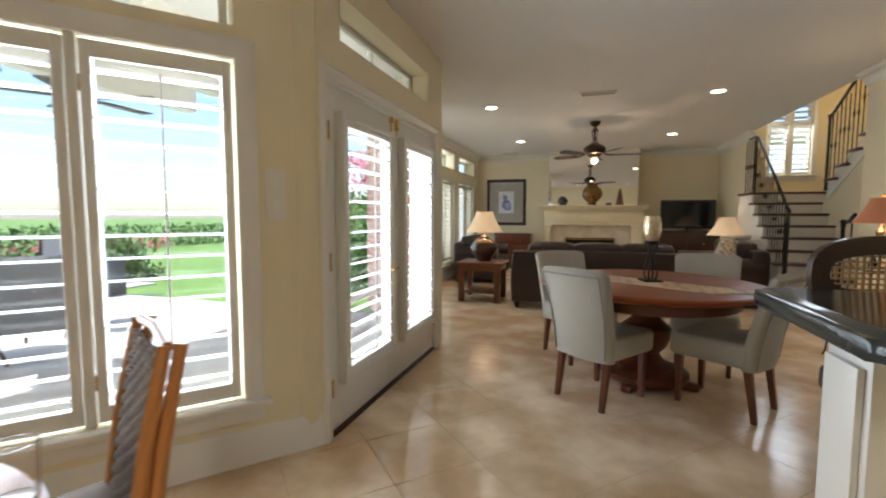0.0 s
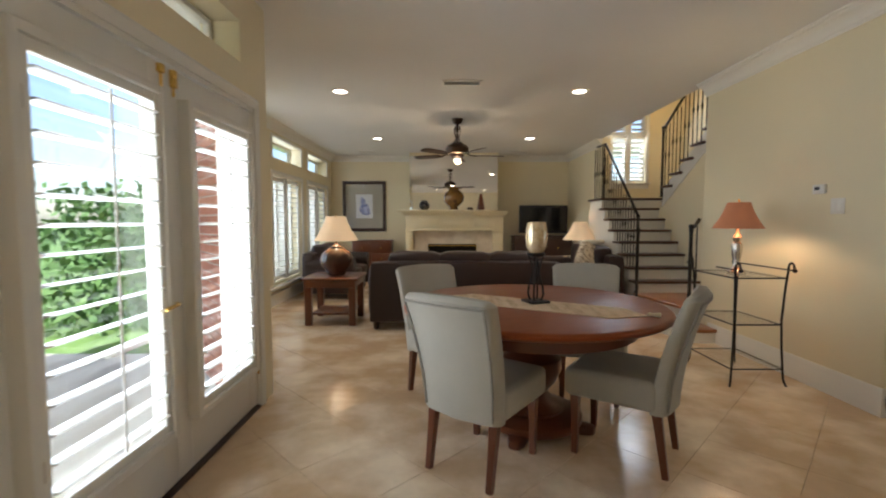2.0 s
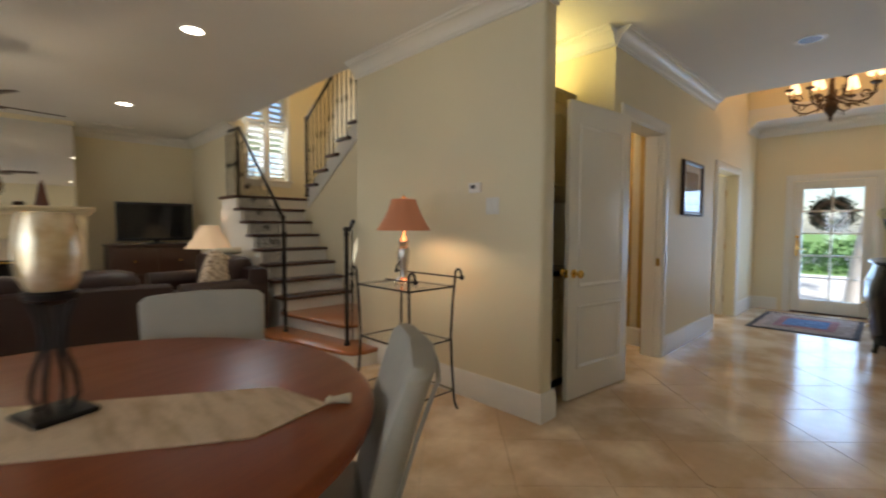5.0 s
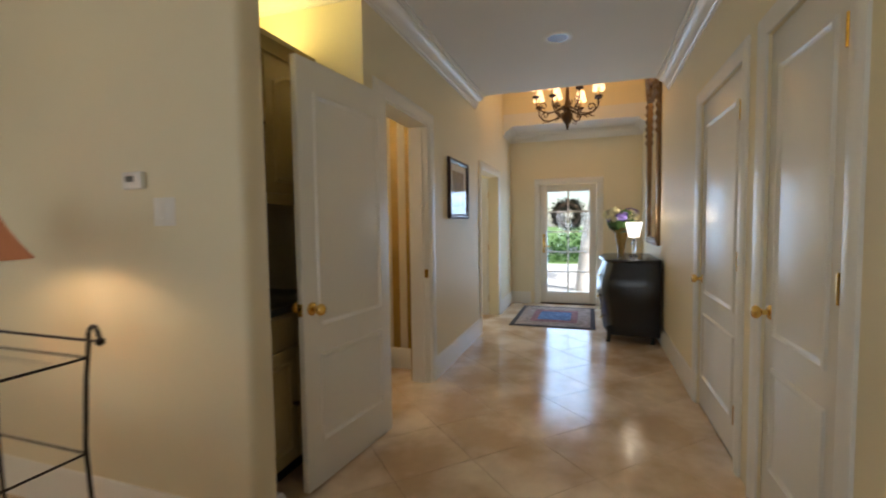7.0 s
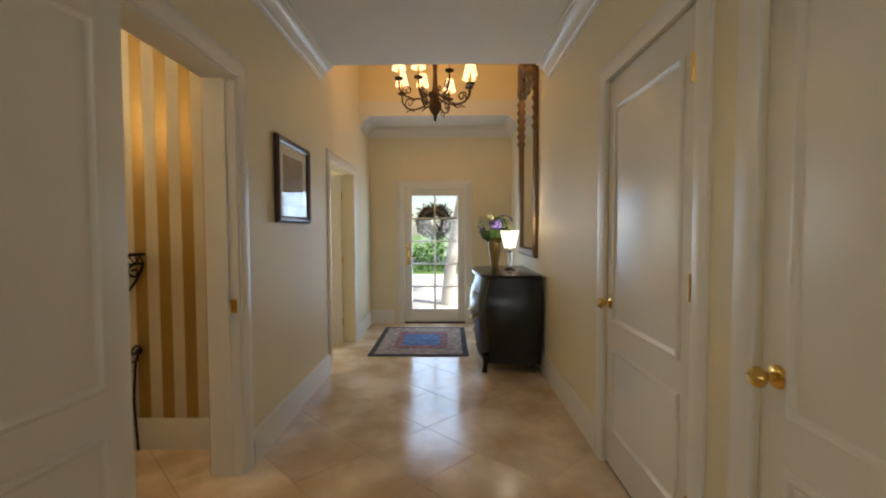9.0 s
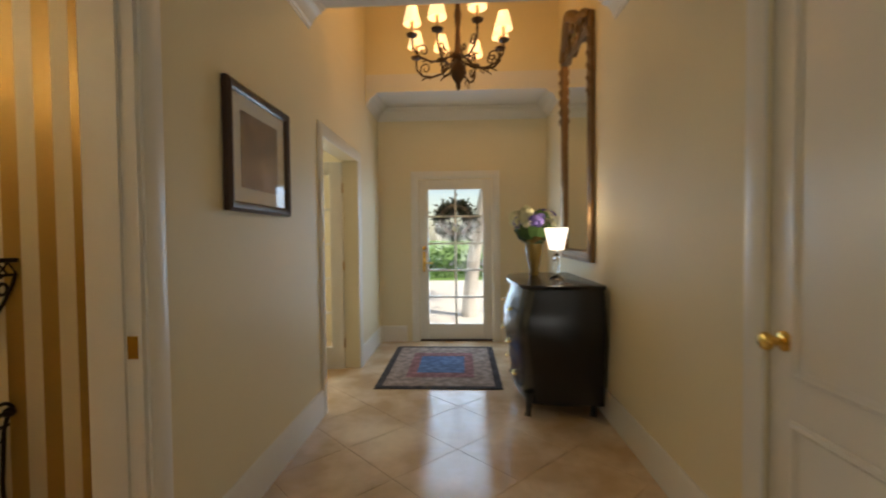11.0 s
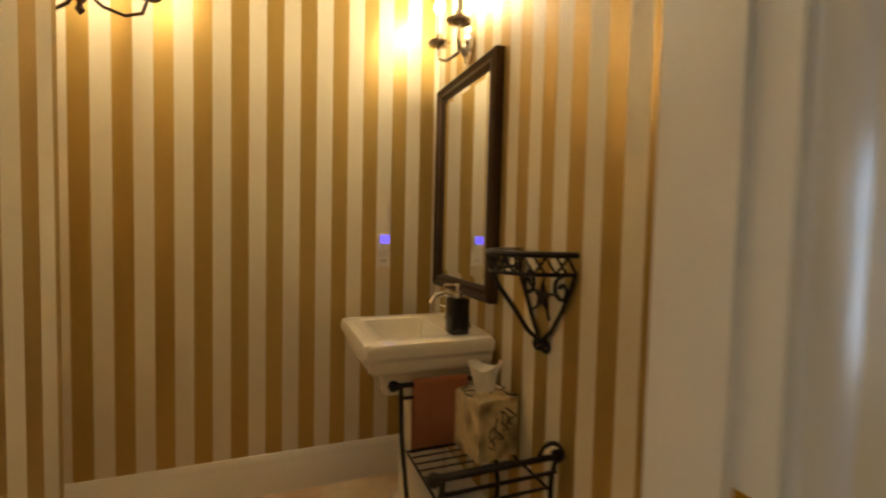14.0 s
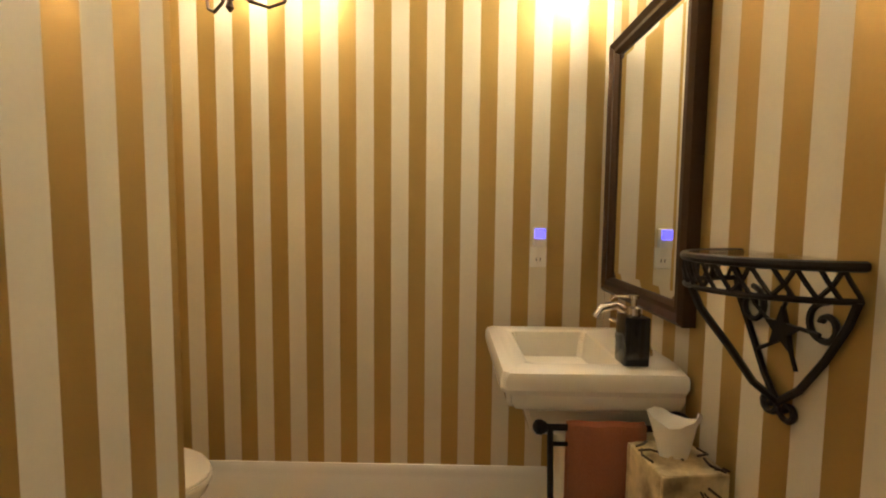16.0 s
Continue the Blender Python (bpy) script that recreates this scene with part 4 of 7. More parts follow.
tas = lathe([(0.004, 0), (0.012, 0.01), (0.008, 0.02), (0.014, 0.06), (0.012, 0.065)], 10, m=Matrix.Translation((*(rb + rd * 0.145), 0.775)) @ Matrix.Rotation(math.atan2(rd.y, rd.x), 4, "Z") @ Matrix.Rotation(radians(90), 4, "Y"))
part("tassel", tas, mat("cream_tassel", (0.7, 0.6, 0.42), 0.9, fine=120), RN, "cream tassel")

# hurricane candle holder
ch = thing("candle_holder", "iron hurricane candle holder with an amber glass shade", "candle holder", pose(3.237, 6.655, 0.767, 0, 0, 20))
part("base_plate", cube(-0.065, 0.065, -0.065, 0.065, 0, 0.014, bevel=0.004), IRON, ch)
for k in range(4):
    a = radians(45 + 90 * k)
    pts = [(0.028 * math.cos(a) * f, 0.028 * math.sin(a) * f, z) for f, z in ((1.2, 0.014), (1.7, 0.05), (1.5, 0.1), (0.9, 0.15), (0.7, 0.19), (1.0, 0.24), (1.6, 0.28))]
    part("stem", tube(pts, 0.006, 6), IRON, ch)
part("cup", lathe([(0.02, 0.27), (0.05, 0.285), (0.055, 0.3), (0.05, 0.305), (0.0, 0.3)], 20), IRON, ch)
AMBERGLASS = mat("amber_mercury_glass", (0.50, 0.35, 0.17), 0.2, metal=0.55, vary=0.35, grain=0.2, scale=14, fine=60, coat=0.5, second=(0.72, 0.62, 0.45), mix=0.8)
part("glass_shade", lathe([(0.045, 0.305), (0.062, 0.34), (0.068, 0.40), (0.062, 0.45), (0.055, 0.49), (0.052, 0.488), (0.058, 0.45), (0.064, 0.40), (0.058, 0.345), (0.03, 0.312)], 24), AMBERGLASS, ch, "mottled amber glass shade")
part("candle", lathe([(0.036, 0.307), (0.036, 0.41), (0.03, 0.415), (0.003, 0.41)], 20), mat("ivory_wax", (0.75, 0.62, 0.42), 0.5), ch, "ivory pillar candle")


def upholstered_chair(m, label, height=0.905):
    """A parsons chair facing its +y, with a swept back and dark tapered legs."""
    c = thing("dining_chair", label, "chair", m, group="chairs round the dining table")
    part("seat", cube(-0.24, 0.24, -0.22, 0.24, 0.33, 0.485, bevel=0.035, seg=4), FABRIC, c, "grey suede seat")
    bm = bmesh.new()
    rings, n = [], 14
    for i in range(n + 1):
        f = i / n
        z = 0.32 + (height - 0.32) * f
        y = -0.20 - 0.13 * f ** 1.6
        w = 0.225 + 0.03 * f
        t = 0.042 - 0.006 * f
        crown_z = 0.012
        ring = []
        for k in range(20):
            a = 2 * math.pi * k / 20
            cx, cy = math.cos(a), math.sin(a)
            sx = math.copysign(abs(cx) ** 0.28, cx)
            sy = math.copysign(abs(cy) ** 0.6, cy)
            ring.append(bm.verts.new((w * sx, y + t * sy - 0.05 * (1 - (sx * 0.9) ** 2), z - crown_z * f * sx * sx)))
        rings.append(ring)
    for a, b in zip(rings, rings[1:]):
        for k in range(20):
            bm.faces.new((a[k], a[(k + 1) % 20], b[(k + 1) % 20], b[k]))
    top = rings[-1]
    cap = [bm.verts.new(((v.co.x) * 0.9, v.co.y * 0.55 + (-0.36) * 0.45, v.co.z + 0.022)) for v in top]
    for k in range(20):
        bm.faces.new((top[k], top[(k + 1) % 20], cap[(k + 1) % 20], cap[k]))
    bm.faces.new(cap), bm.faces.new(rings[0][::-1])
    back = part("backrest", bm, FABRIC, c, "grey suede swept back")
    for sx in (-1, 1):
        pts = [(sx * (0.195 + 0.028 * f), -0.263 - 0.13 * f ** 1.6, 0.34 + (height - 0.36) * f) for f in (0, 0.25, 0.5, 0.75, 1)]
        part("piping", tube(pts, 0.006, 6), PIPING, back, "darker piped seam")
    part("piping", tube([(0.223 * u, -0.393 - 0.02 * (1 - u * u), height - 0.022) for u in (-1, -0.5, 0, 0.5, 1)], 0.006, 6), PIPING, back)
    for x, y, lean in ((-0.18, 0.19, 0.0), (0.18, 0.19, 0.0), (-0.18, -0.21, -0.05), (0.18, -0.21, -0.05)):
        part("leg", tube([(x, y + lean, 0.0), (x, y + lean * 0.4, 0.2), (x, y, 0.34)], 0.02, 4, taper=[0.021, 0.026, 0.032]), WOODMID, c, "", smooth=False)
    return c


def facing(x, y, fx, fy):
    return pose(x, y, 0, 0, 0, math.degrees(math.atan2(fy, fx)) - 90)


CH1 = upholstered_chair(facing(2.90, 6.265, 0.605, 0.796), "high-backed grey suede dining chair with dark legs")
for x, y, fx, fy in ((3.65, 6.36, -0.82, 0.57), (2.72, 7.085, 0.54, -0.84), (3.72, 7.13, -0.24, -0.97)):
    copy_thing(CH1, facing(x, y, fx, fy))

# ---------------------------------------------------------------- iron stand with a lamp
es = thing("etagere", "black iron three-tier stand with glass shelves", "stand", pose(5.07, 7.56, 0, 0, 0, 0))
for x in (-0.20, 0.20):
    for y in (-0.28, 0.28):
        s = 1 if y > 0 else -1
        part("leg", tube([(x * 1.08, y * 1.05, 0.0), (x * 1.0, y * 1.0, 0.05), (x * 0.93, y * 0.96, 0.3), (x * 0.9, y * 0.94, 0.5), (x * 0.95, y * 0.97, 0.75), (x, y, 0.88)] + [(x, y + s * (0.03 - 0.03 * math.cos(radians(a))), 0.90 + 0.05 * math.sin(radians(a))) for a in (20, 50, 80, 110, 140, 170)], 0.008, 8), IRON, es)
        part("finial", lathe([(0.005, -0.016), (0.016, -0.008), (0.016, 0.008), (0.005, 0.016)], 10, m=Matrix.Translation((x, y + s * 0.062, 0.895))), IRON, es)
    part("top_bar", tube([(x, -0.34, 0.895), (x, -0.05, 0.895)] if x < 0 else [(x, -0.34, 0.895), (x, 0.34, 0.895)], 0.006, 6), IRON, es)
for z, k in ((0.13, 0.985), (0.47, 0.92), (0.83, 0.98)):
    part("shelf_frame", tube([(-0.2 * k, -0.28 * k, z), (0.2 * k, -0.28 * k, z), (0.2 * k, 0.28 * k, z), (-0.2 * k, 0.28 * k, z)], 0.006, 6, closed=True), IRON, es)
    g = part("glass_shelf", cube(-0.2 * k, 0.2 * k, -0.28 * k, 0.28 * k, z + 0.006, z + 0.012), SHELFGLASS, es, "clear glass shelf", smooth=False)

SHADE_RED = glow("terracotta_shade", (0.44, 0.17, 0.08), 0.10, 0.8)
SHADE_CREAM = glow("cream_lit_shade", (0.86, 0.62, 0.38), 0.10, 0.8)


def bell_shade(z0, z1, r0, r1, square=False, n=28, bell=0.0):
    prof, inner = [], []
    for i in range(9):
        f = i / 8
        r = r0 + (r1 - r0) * f - bell * math.sin(math.pi * f) * (r0 - r1)
        prof.append((r, z0 + (z1 - z0) * f))
    bm, rings = bmesh.new(), []
    for r, z in prof + [(p[0] - 0.004, p[1]) for p in prof[::-1]]:
        rings.append([bm.verts.new((r * math.cos(2 * math.pi * k / n), r * math.sin(2 * math.pi * k / n), z)) for k in range(n)])
    rings.append(rings[0])
    for a, b in zip(rings, rings[1:]):
        for k in range(n):
            bm.faces.new((a[k], a[(k + 1) % n], b[(k + 1) % n], b[k]))
    return bm


tl = thing("table_lamp", "silver table lamp with a lit terracotta bell shade", "lamp", pose(5.07, 7.57, 0.842, 0, 0, 0))
part("base", lathe([(0.0, 0), (0.065, 0), (0.068, 0.015), (0.05, 0.03), (0.03, 0.045), (0.024, 0.07), (0.035, 0.14), (0.042, 0.21), (0.036, 0.24), (0.022, 0.25), (0.03, 0.27), (0.034, 0.29), (0.02, 0.31), (0.01, 0.33), (0.01, 0.38)], 24), CHROME, tl, "polished silver urn base")
part("shade", bell_shade(0.36, 0.57, 0.185, 0.082, bell=0.12), SHADE_RED, tl, "terracotta fabric shade")
part("harp", tube([(0, 0, 0.38), (0.03, 0, 0.45), (0, 0, 0.59)], 0.003, 6), BRASS, tl)
part("finial", lathe([(0.004, 0.575), (0.009, 0.585), (0.004, 0.60)], 10), BRASS, tl)
lamp("stand_lamp_bulb", "POINT", (5.07, 7.57, 1.27), 3.2, (1.0, 0.74, 0.42), size=0.04)

th = thing("thermostat", "small white wall thermostat with a grey display", "thermostat", pose(5.5, 7.30, 1.50, 0, 0, -90))
part("case", cube(-0.055, 0.055, -0.022, 0.0, -0.035, 0.035, bevel=0.006), WHITEPL, th)
part("display", cube(-0.03, 0.012, -0.025, -0.021, -0.006, 0.018), BLACKPL, th, "dark display")
pl = thing("switch_plate", "cream rocker switch plate on the wall", "switch", pose(5.5, 7.15, 1.37, 0, 0, -90))
part("plate", cube(-0.057, 0.057, -0.006, 0.0, -0.057, 0.057, bevel=0.003), TRIM, pl)
for x in (-0.025, 0.025):
    part("rocker", cube(x - 0.016, x + 0.016, -0.010, -0.005, -0.033, 0.033, bevel=0.002), WHITEPL, pl)
pl = thing("switch_plate", "cream switch plate beside the bay window", "switch", BAY @ Matrix.Translation((0.205, 0, 1.36)))
part("plate", cube(-0.05, 0.05, 0.0, 0.006, -0.13, 0.13, bevel=0.003), TRIM, pl)
for z in (-0.06, 0.06):
    part("rocker", cube(-0.016, 0.016, 0.005, 0.010, z - 0.033, z + 0.033, bevel=0.002), WHITEPL, pl)
# ---------------------------------------------------------------- living room
def cushion(x0, x1, y0, y1, z0, z1, puff=0.05):
    """A soft block, fullest in the middle."""
    bm = cube(x0, x1, y0, y1, z0, z1)
    bmesh.ops.subdivide_edges(bm, edges=bm.edges, cuts=5, use_grid_fill=True)
    c = Vector(((x0 + x1) / 2, (y0 + y1) / 2, (z0 + z1) / 2))
    h = Vector(((x1 - x0) / 2, (y1 - y0) / 2, (z1 - z0) / 2))
    r = min(h) * 0.55
    for v in bm.verts:
        d = v.co - c
        q = Vector(tuple(max(-h[i] + r, min(h[i] - r, d[i])) for i in range(3)))
        o = d - q
        p = q + (o.normalized() * r if o.length > 1e-6 else o)
        u = [p[i] / h[i] for i in range(3)]
        k = 1 + puff * (1 - u[0] ** 2) * (1 - u[1] ** 2) + puff * (1 - u[0] ** 2) * (1 - u[2] ** 2) + puff * (1 - u[1] ** 2) * (1 - u[2] ** 2)
        v.co = c + p * k + Vector(noise.noise_vector(v.co * 5)) * 0.008
    return bm


def sofa(m, width, seats, label, depth=0.92, name="sofa", back=0.86):
    """A leather sofa facing its +y, with rolled arms; its back stands at y = 0."""
    s = thing(name, label, "sofa", m)
    part("base", cube(-width / 2 + 0.02, width / 2 - 0.02, 0.03, depth - 0.04, 0.09, 0.30, bevel=0.02), LEATHER, s)
    part("backrest", cushion(-width / 2 + 0.02, width / 2 - 0.02, 0.0, 0.24, 0.10, back - 0.06, 0.015), LEATHER, s, "brown leather back")
    for sx in (-1, 1):
        x = sx * (width / 2 - 0.12)
        bm = cushion(x - 0.115, x + 0.115, 0.06, depth, 0.09, 0.54, 0.02)
        part("arm", bm, LEATHER, s)
        part("arm_roll", tube([(x, 0.08, 0.56), (x, depth - 0.01, 0.55)], 0.125, 16), LEATHER, s, "rolled leather arm")
    w = (width - 0.5) / seats
    for k in range(seats):
        x0 = -width / 2 + 0.25 + k * w
        part("seat_cushion", cushion(x0 + 0.004, x0 + w - 0.004, 0.24, depth + 0.01, 0.30, 0.47, 0.04), LEATHER, s)
        part("back_cushion", cushion(x0 - 0.02, x0 + w + 0.02, 0.08, 0.36, 0.42, back + 0.035, 0.05), LEATHER, s, "plump leather back cushion")
    for x in (-width / 2 + 0.09, width / 2 - 0.09):
        for y in (0.08, depth - 0.1):
            part("foot", lathe([(0.02, 0), (0.03, 0.02), (0.036, 0.09)], 12, m=Matrix.Translation((x, y, 0))), WOODDARK, s)
    return s


sofa(pose(2.93, 8.98, 0), 2.26, 3, "three-seat dark brown leather sofa seen from behind")
sofa(pose(5.13, 10.68, 0, 0, 0, 90), 1.66, 2, "dark brown leather loveseat beside the stairs", 0.84)
sofa(pose(0.40, 11.7, 0, 0, 0, -90), 1.5, 2, "dark brown leather loveseat below the windows", 0.85, back=0.82)
pw = cushion(-0.2, 0.2, -0.06, 0.06, -0.2, 0.2, 0.12)
pm = mat("patterned_cushion", (0.62, 0.52, 0.38), 0.9, vary=0.3, grain=0.2, scale=22, fine=120, second=(0.12, 0.07, 0.05), mix=1.0, bump=0.2, stretch=(1, 1, 3))
single("throw_pillow", pw, pm, "cream and brown patterned pillow on the loveseat", "pillow", pose(4.72, 10.15, 0.72, -10, 30, 25))
bl = cushion(-0.3, 0.3, -0.15, 0.15, -0.03, 0.04, 0.05)
single("folded_throw", bl, mat("cream_throw", (0.75, 0.68, 0.55), 0.95, vary=0.15, fine=90, bump=0.4), "folded cream throw over the loveseat back", "blanket", pose(4.98, 10.95, 0.90, 0, 8, 90))

et = thing("end_table", "mahogany end table with square legs", "table", pose(1.31, 9.52, 0))
part("tabletop", cube(-0.34, 0.34, -0.34, 0.34, 0.545, 0.58, bevel=0.008), WOODMID, et)
part("apron", cube(-0.30, 0.30, -0.30, 0.30, 0.46, 0.545, bevel=0.004), WOODMID, et)
for x in (-0.265, 0.265):
    for y in (-0.265, 0.265):
        part("leg", cube(x - 0.04, x + 0.04, y - 0.04, y + 0.04, 0.0, 0.46, bevel=0.006), WOODMID, et)
part("shelf", cube(-0.24, 0.24, -0.24, 0.24, 0.12, 0.145, bevel=0.004), WOODMID, et)

l1 = thing("table_lamp", "bulbous dark ceramic lamp with a lit cream shade", "lamp", pose(1.32, 9.55, 0.58))
part("base", lathe([(0.0, 0), (0.10, 0), (0.11, 0.02), (0.13, 0.05), (0.19, 0.13), (0.205, 0.20), (0.18, 0.27), (0.11, 0.33), (0.08, 0.345), (0.09, 0.36), (0.05, 0.37), (0.02, 0.40), (0.012, 0.46)], 32), mat("brown_ceramic", (0.06, 0.03, 0.02), 0.22, vary=0.4, second=(0.12, 0.05, 0.03), mix=0.8, coat=0.4), l1, "round dark brown ceramic body")
part("shade", bell_shade(0.435, 0.74, 0.275, 0.12, bell=0.1), SHADE_CREAM, l1, "cream fabric shade")
part("finial", lathe([(0.004, 0.73), (0.01, 0.745), (0.004, 0.765)], 10), BRASS, l1)
lamp("end_lamp_bulb", "POINT", (1.32, 9.55, 1.14), 1.7, WARM, size=0.05)

st2 = thing("side_table", "small round dark wood side table", "table", pose(5.08, 11.72, 0))
part("tabletop", lathe([(0.24, 0.53), (0.26, 0.54), (0.26, 0.56), (0.0, 0.56)], 28), WOODDARK, st2)
part("column", lathe([(0.05, 0.06), (0.03, 0.12), (0.035, 0.3), (0.025, 0.5), (0.06, 0.53)], 16), WOODDARK, st2)
part("foot", lathe([(0.17, 0), (0.18, 0.02), (0.06, 0.06)], 24), WOODDARK, st2)
l2 = thing("table_lamp", "table lamp with a lit cream bell shade", "lamp", pose(5.08, 11.72, 0.56))
part("base", lathe([(0.0, 0), (0.08, 0), (0.08, 0.02), (0.03, 0.04), (0.05, 0.12), (0.07, 0.2), (0.04, 0.29), (0.015, 0.32), (0.01, 0.42)], 20), BRONZE, l2, "turned bronze base")
part("shade", bell_shade(0.37, 0.68, 0.30, 0.12, bell=0.12), SHADE_CREAM, l2, "cream fabric shade")
lamp("side_lamp_bulb", "POINT", (5.08, 11.72, 1.10), 1.7, WARM, size=0.05)

# fireplace
fp = thing("fireplace", "cream painted mantelpiece over a stone-faced firebox", "fireplace", Matrix.Diagonal((1, 1, 1.031, 1)))
part("chimney_breast", cube(1.95, 3.86, 13.5, YB - 0.001, 1.40, (H - 0.002) / 1.031), PAINT, fp, "cream chimney breast")
bm = bmesh.new()
box(bm, 1.95, 2.33, 13.5, YB - 0.001, 0, 1.40), box(bm, 3.42, 3.86, 13.5, YB - 0.001, 0, 1.40), box(bm, 2.33, 3.42, 13.5, YB - 0.001, 0.74, 1.40)
part("surround", bm, STONE, fp, "tan stone surround")
# back plate of the firebox in a mottled near-black
part("firebox", cube(2.33, 3.42, 13.9, 13.98, 0, 0.74), FIREBLACK, fp, "black firebox")
for a, b in ((1.88, 2.03), (3.73, 3.95)):
    bm = cube(a, b, 13.36, 13.5, 0, 1.02, bevel=0.006)
    box(bm, a - 0.015, b + 0.015, 13.345, 13.5, 0, 0.16, bevel=0.006)
    box(bm, a - 0.012, b + 0.012, 13.347, 13.5, 0.98, 1.02, bevel=0.005)
    box(bm, a + 0.03, b - 0.03, 13.35, 13.37, 0.24, 0.92, bevel=0.004)
    part("pilaster", bm, MANTEL, fp)
bm = cube(1.88, 3.95, 13.36, 13.5, 1.021, 1.34, bevel=0.005)
box(bm, 2.1, 2.55, 13.345, 13.37, 1.10, 1.27, bevel=0.006), box(bm, 2.68, 3.22, 13.345, 13.37, 1.10, 1.27, bevel=0.006), box(bm, 3.34, 3.75, 13.345, 13.37, 1.10, 1.27, bevel=0.006)
box(bm, 2.03, 3.73, 13.335, 13.37, 1.022, 1.06, bevel=0.008)
part("frieze", bm, MANTEL, fp, "panelled cream frieze")
part("cornice", sweep([(0, 0), (0.02, 0), (0.05, 0.03), (0.06, 0.05), (0.085, 0.06), (0.085, 0.075), (0, 0.075)], [(1.87, 13.5, 1.335), (1.87, 13.352, 1.335), (3.96, 13.352, 1.335), (3.96, 13.5, 1.335)][::-1]), MANTEL, fp)
part("mantel_shelf", cube(1.72, 4.04, 13.21, 13.52, 1.412, 1.45, bevel=0.01, seg=3), MANTEL, fp, "cream mantel shelf")
part("hearth", cube(1.85, 4.0, 13.0, 13.5, 0.0, 0.03, bevel=0.006), STONE, fp, "low stone hearth")
scr = part("fire_screen", tube([(2.36, 13.46, 0.05), (3.39, 13.46, 0.05), (3.39, 13.46, 0.71), (2.36, 13.46, 0.71)], 0.012, 6, closed=True), BRASS, fp, "thin brass firebox trim")
om = thing("wall_mirror", "large frameless mirror above the mantel", "mirror", pose(2.9, 13.49, 1.498))
part("mirror_glass", cube(-0.945, 0.945, -0.008, 0.0, 0.0, 1.15, bevel=0.003), MIRROR, om, smooth=False)


def pot(name, label, x, y, z, prof, material, category="vase"):
    return single(name, lathe(prof, 28), material, label, category, pose(x, y, z))


pot("vase", "dark round glazed vase on the mantel", 2.27, 13.33, 1.495, [(0.05, 0), (0.06, 0.01), (0.10, 0.06), (0.105, 0.11), (0.08, 0.16), (0.05, 0.18), (0.06, 0.195), (0.05, 0.195)], mat("dark_glaze", (0.03, 0.025, 0.025), 0.15, vary=0.5, second=(0.2, 0.17, 0.12), mix=0.6, scale=18))
pot("urn", "large amber and gold urn on the mantel", 2.9, 13.33, 1.495, [(0.09, 0), (0.10, 0.02), (0.07, 0.05), (0.13, 0.10), (0.20, 0.18), (0.215, 0.27), (0.19, 0.35), (0.12, 0.41), (0.10, 0.44), (0.12, 0.47), (0.10, 0.47)], mat("amber_glaze", (0.30, 0.15, 0.03), 0.2, vary=0.5, second=(0.07, 0.035, 0.015), mix=0.9, scale=9, metal=0.3, coat=0.4))
pot("cone_ornament", "brown tapered cone ornament on the mantel", 3.48, 13.35, 1.495, [(0.07, 0), (0.075, 0.02), (0.055, 0.12), (0.035, 0.24), (0.012, 0.34), (0.003, 0.36)], WOODMID, "ornament")
pot("small_dish", "small dark dish on the mantel", 3.25, 13.33, 1.495, [(0.05, 0), (0.06, 0.02), (0.05, 0.05), (0.02, 0.05)], BRONZE, "dish")


def framed_picture(name, m, w, h, frame_w, label, frame_mat, mount, art):
    """A glazed picture hung on a wall whose frame has y into the room; art draws plain shapes."""
    p = thing(name, label, "picture", m)
    bm = bmesh.new()
    pr = [(0, 0.0), (0, 0.022), (0.3, 0.034), (0.7, 0.03), (1.0, 0.016), (1.0, 0.0)]
    ring = []
    for cx, cz in ((-w / 2, -h / 2), (w / 2, -h / 2), (w / 2, h / 2), (-w / 2, h / 2)):
        ring.append([bm.verts.new((cx - math.copysign(frame_w * o, cx), u, cz - math.copysign(frame_w * o, cz))) for o, u in pr])
    for i in range(4):
        a, b = ring[i], ring[(i + 1) % 4]
        for k in range(len(pr)):
            bm.faces.new((a[k], b[k], b[(k + 1) % len(pr)], a[(k + 1) % len(pr)]))
    part("frame", bm, frame_mat, p, "")
    part("mount", cube(-w / 2 + frame_w * 0.9, w / 2 - frame_w * 0.9, 0.002, 0.010, -h / 2 + frame_w * 0.9, h / 2 - frame_w * 0.9), mount, p, smooth=False)
    art(p)
    g = part("glazing", cube(-w / 2 + frame_w * 0.95, w / 2 - frame_w * 0.95, 0.0155, 0.0175, -h / 2 + frame_w * 0.95, h / 2 - frame_w * 0.95), PANE, p, smooth=False)
    g.visible_shadow = False
    return p


def bird_print(p):
    part("print", cube(-0.19, 0.19, 0.010, 0.012, -0.27, 0.27), mat("print_paper", (0.78, 0.79, 0.83), 0.8), p, "white print with a blue bird shape", smooth=False)
    blue = mat("print_blue", (0.16, 0.20, 0.46), 0.8, vary=0.5, second=(0.5, 0.52, 0.7), mix=0.8, scale=14)
    for cx, cz, rx, rz in ((0.0, -0.06, 0.11, 0.13), (0.03, 0.10, 0.05, 0.08), (0.055, 0.17, 0.03, 0.035), (-0.05, -0.14, 0.09, 0.06)):
        bm = bmesh.new()
        bm.faces.new([bm.verts.new((cx + rx * math.cos(a), 0.0125 + 0.0002 * cz, cz + rz * math.sin(a))) for a in (2 * math.pi * k / 18 for k in range(18))])
        part("print_shape", bm, blue, p, smooth=False)


def picture_on(x, y, z, face):
    return pose(x, y, z, 0, 0, face)


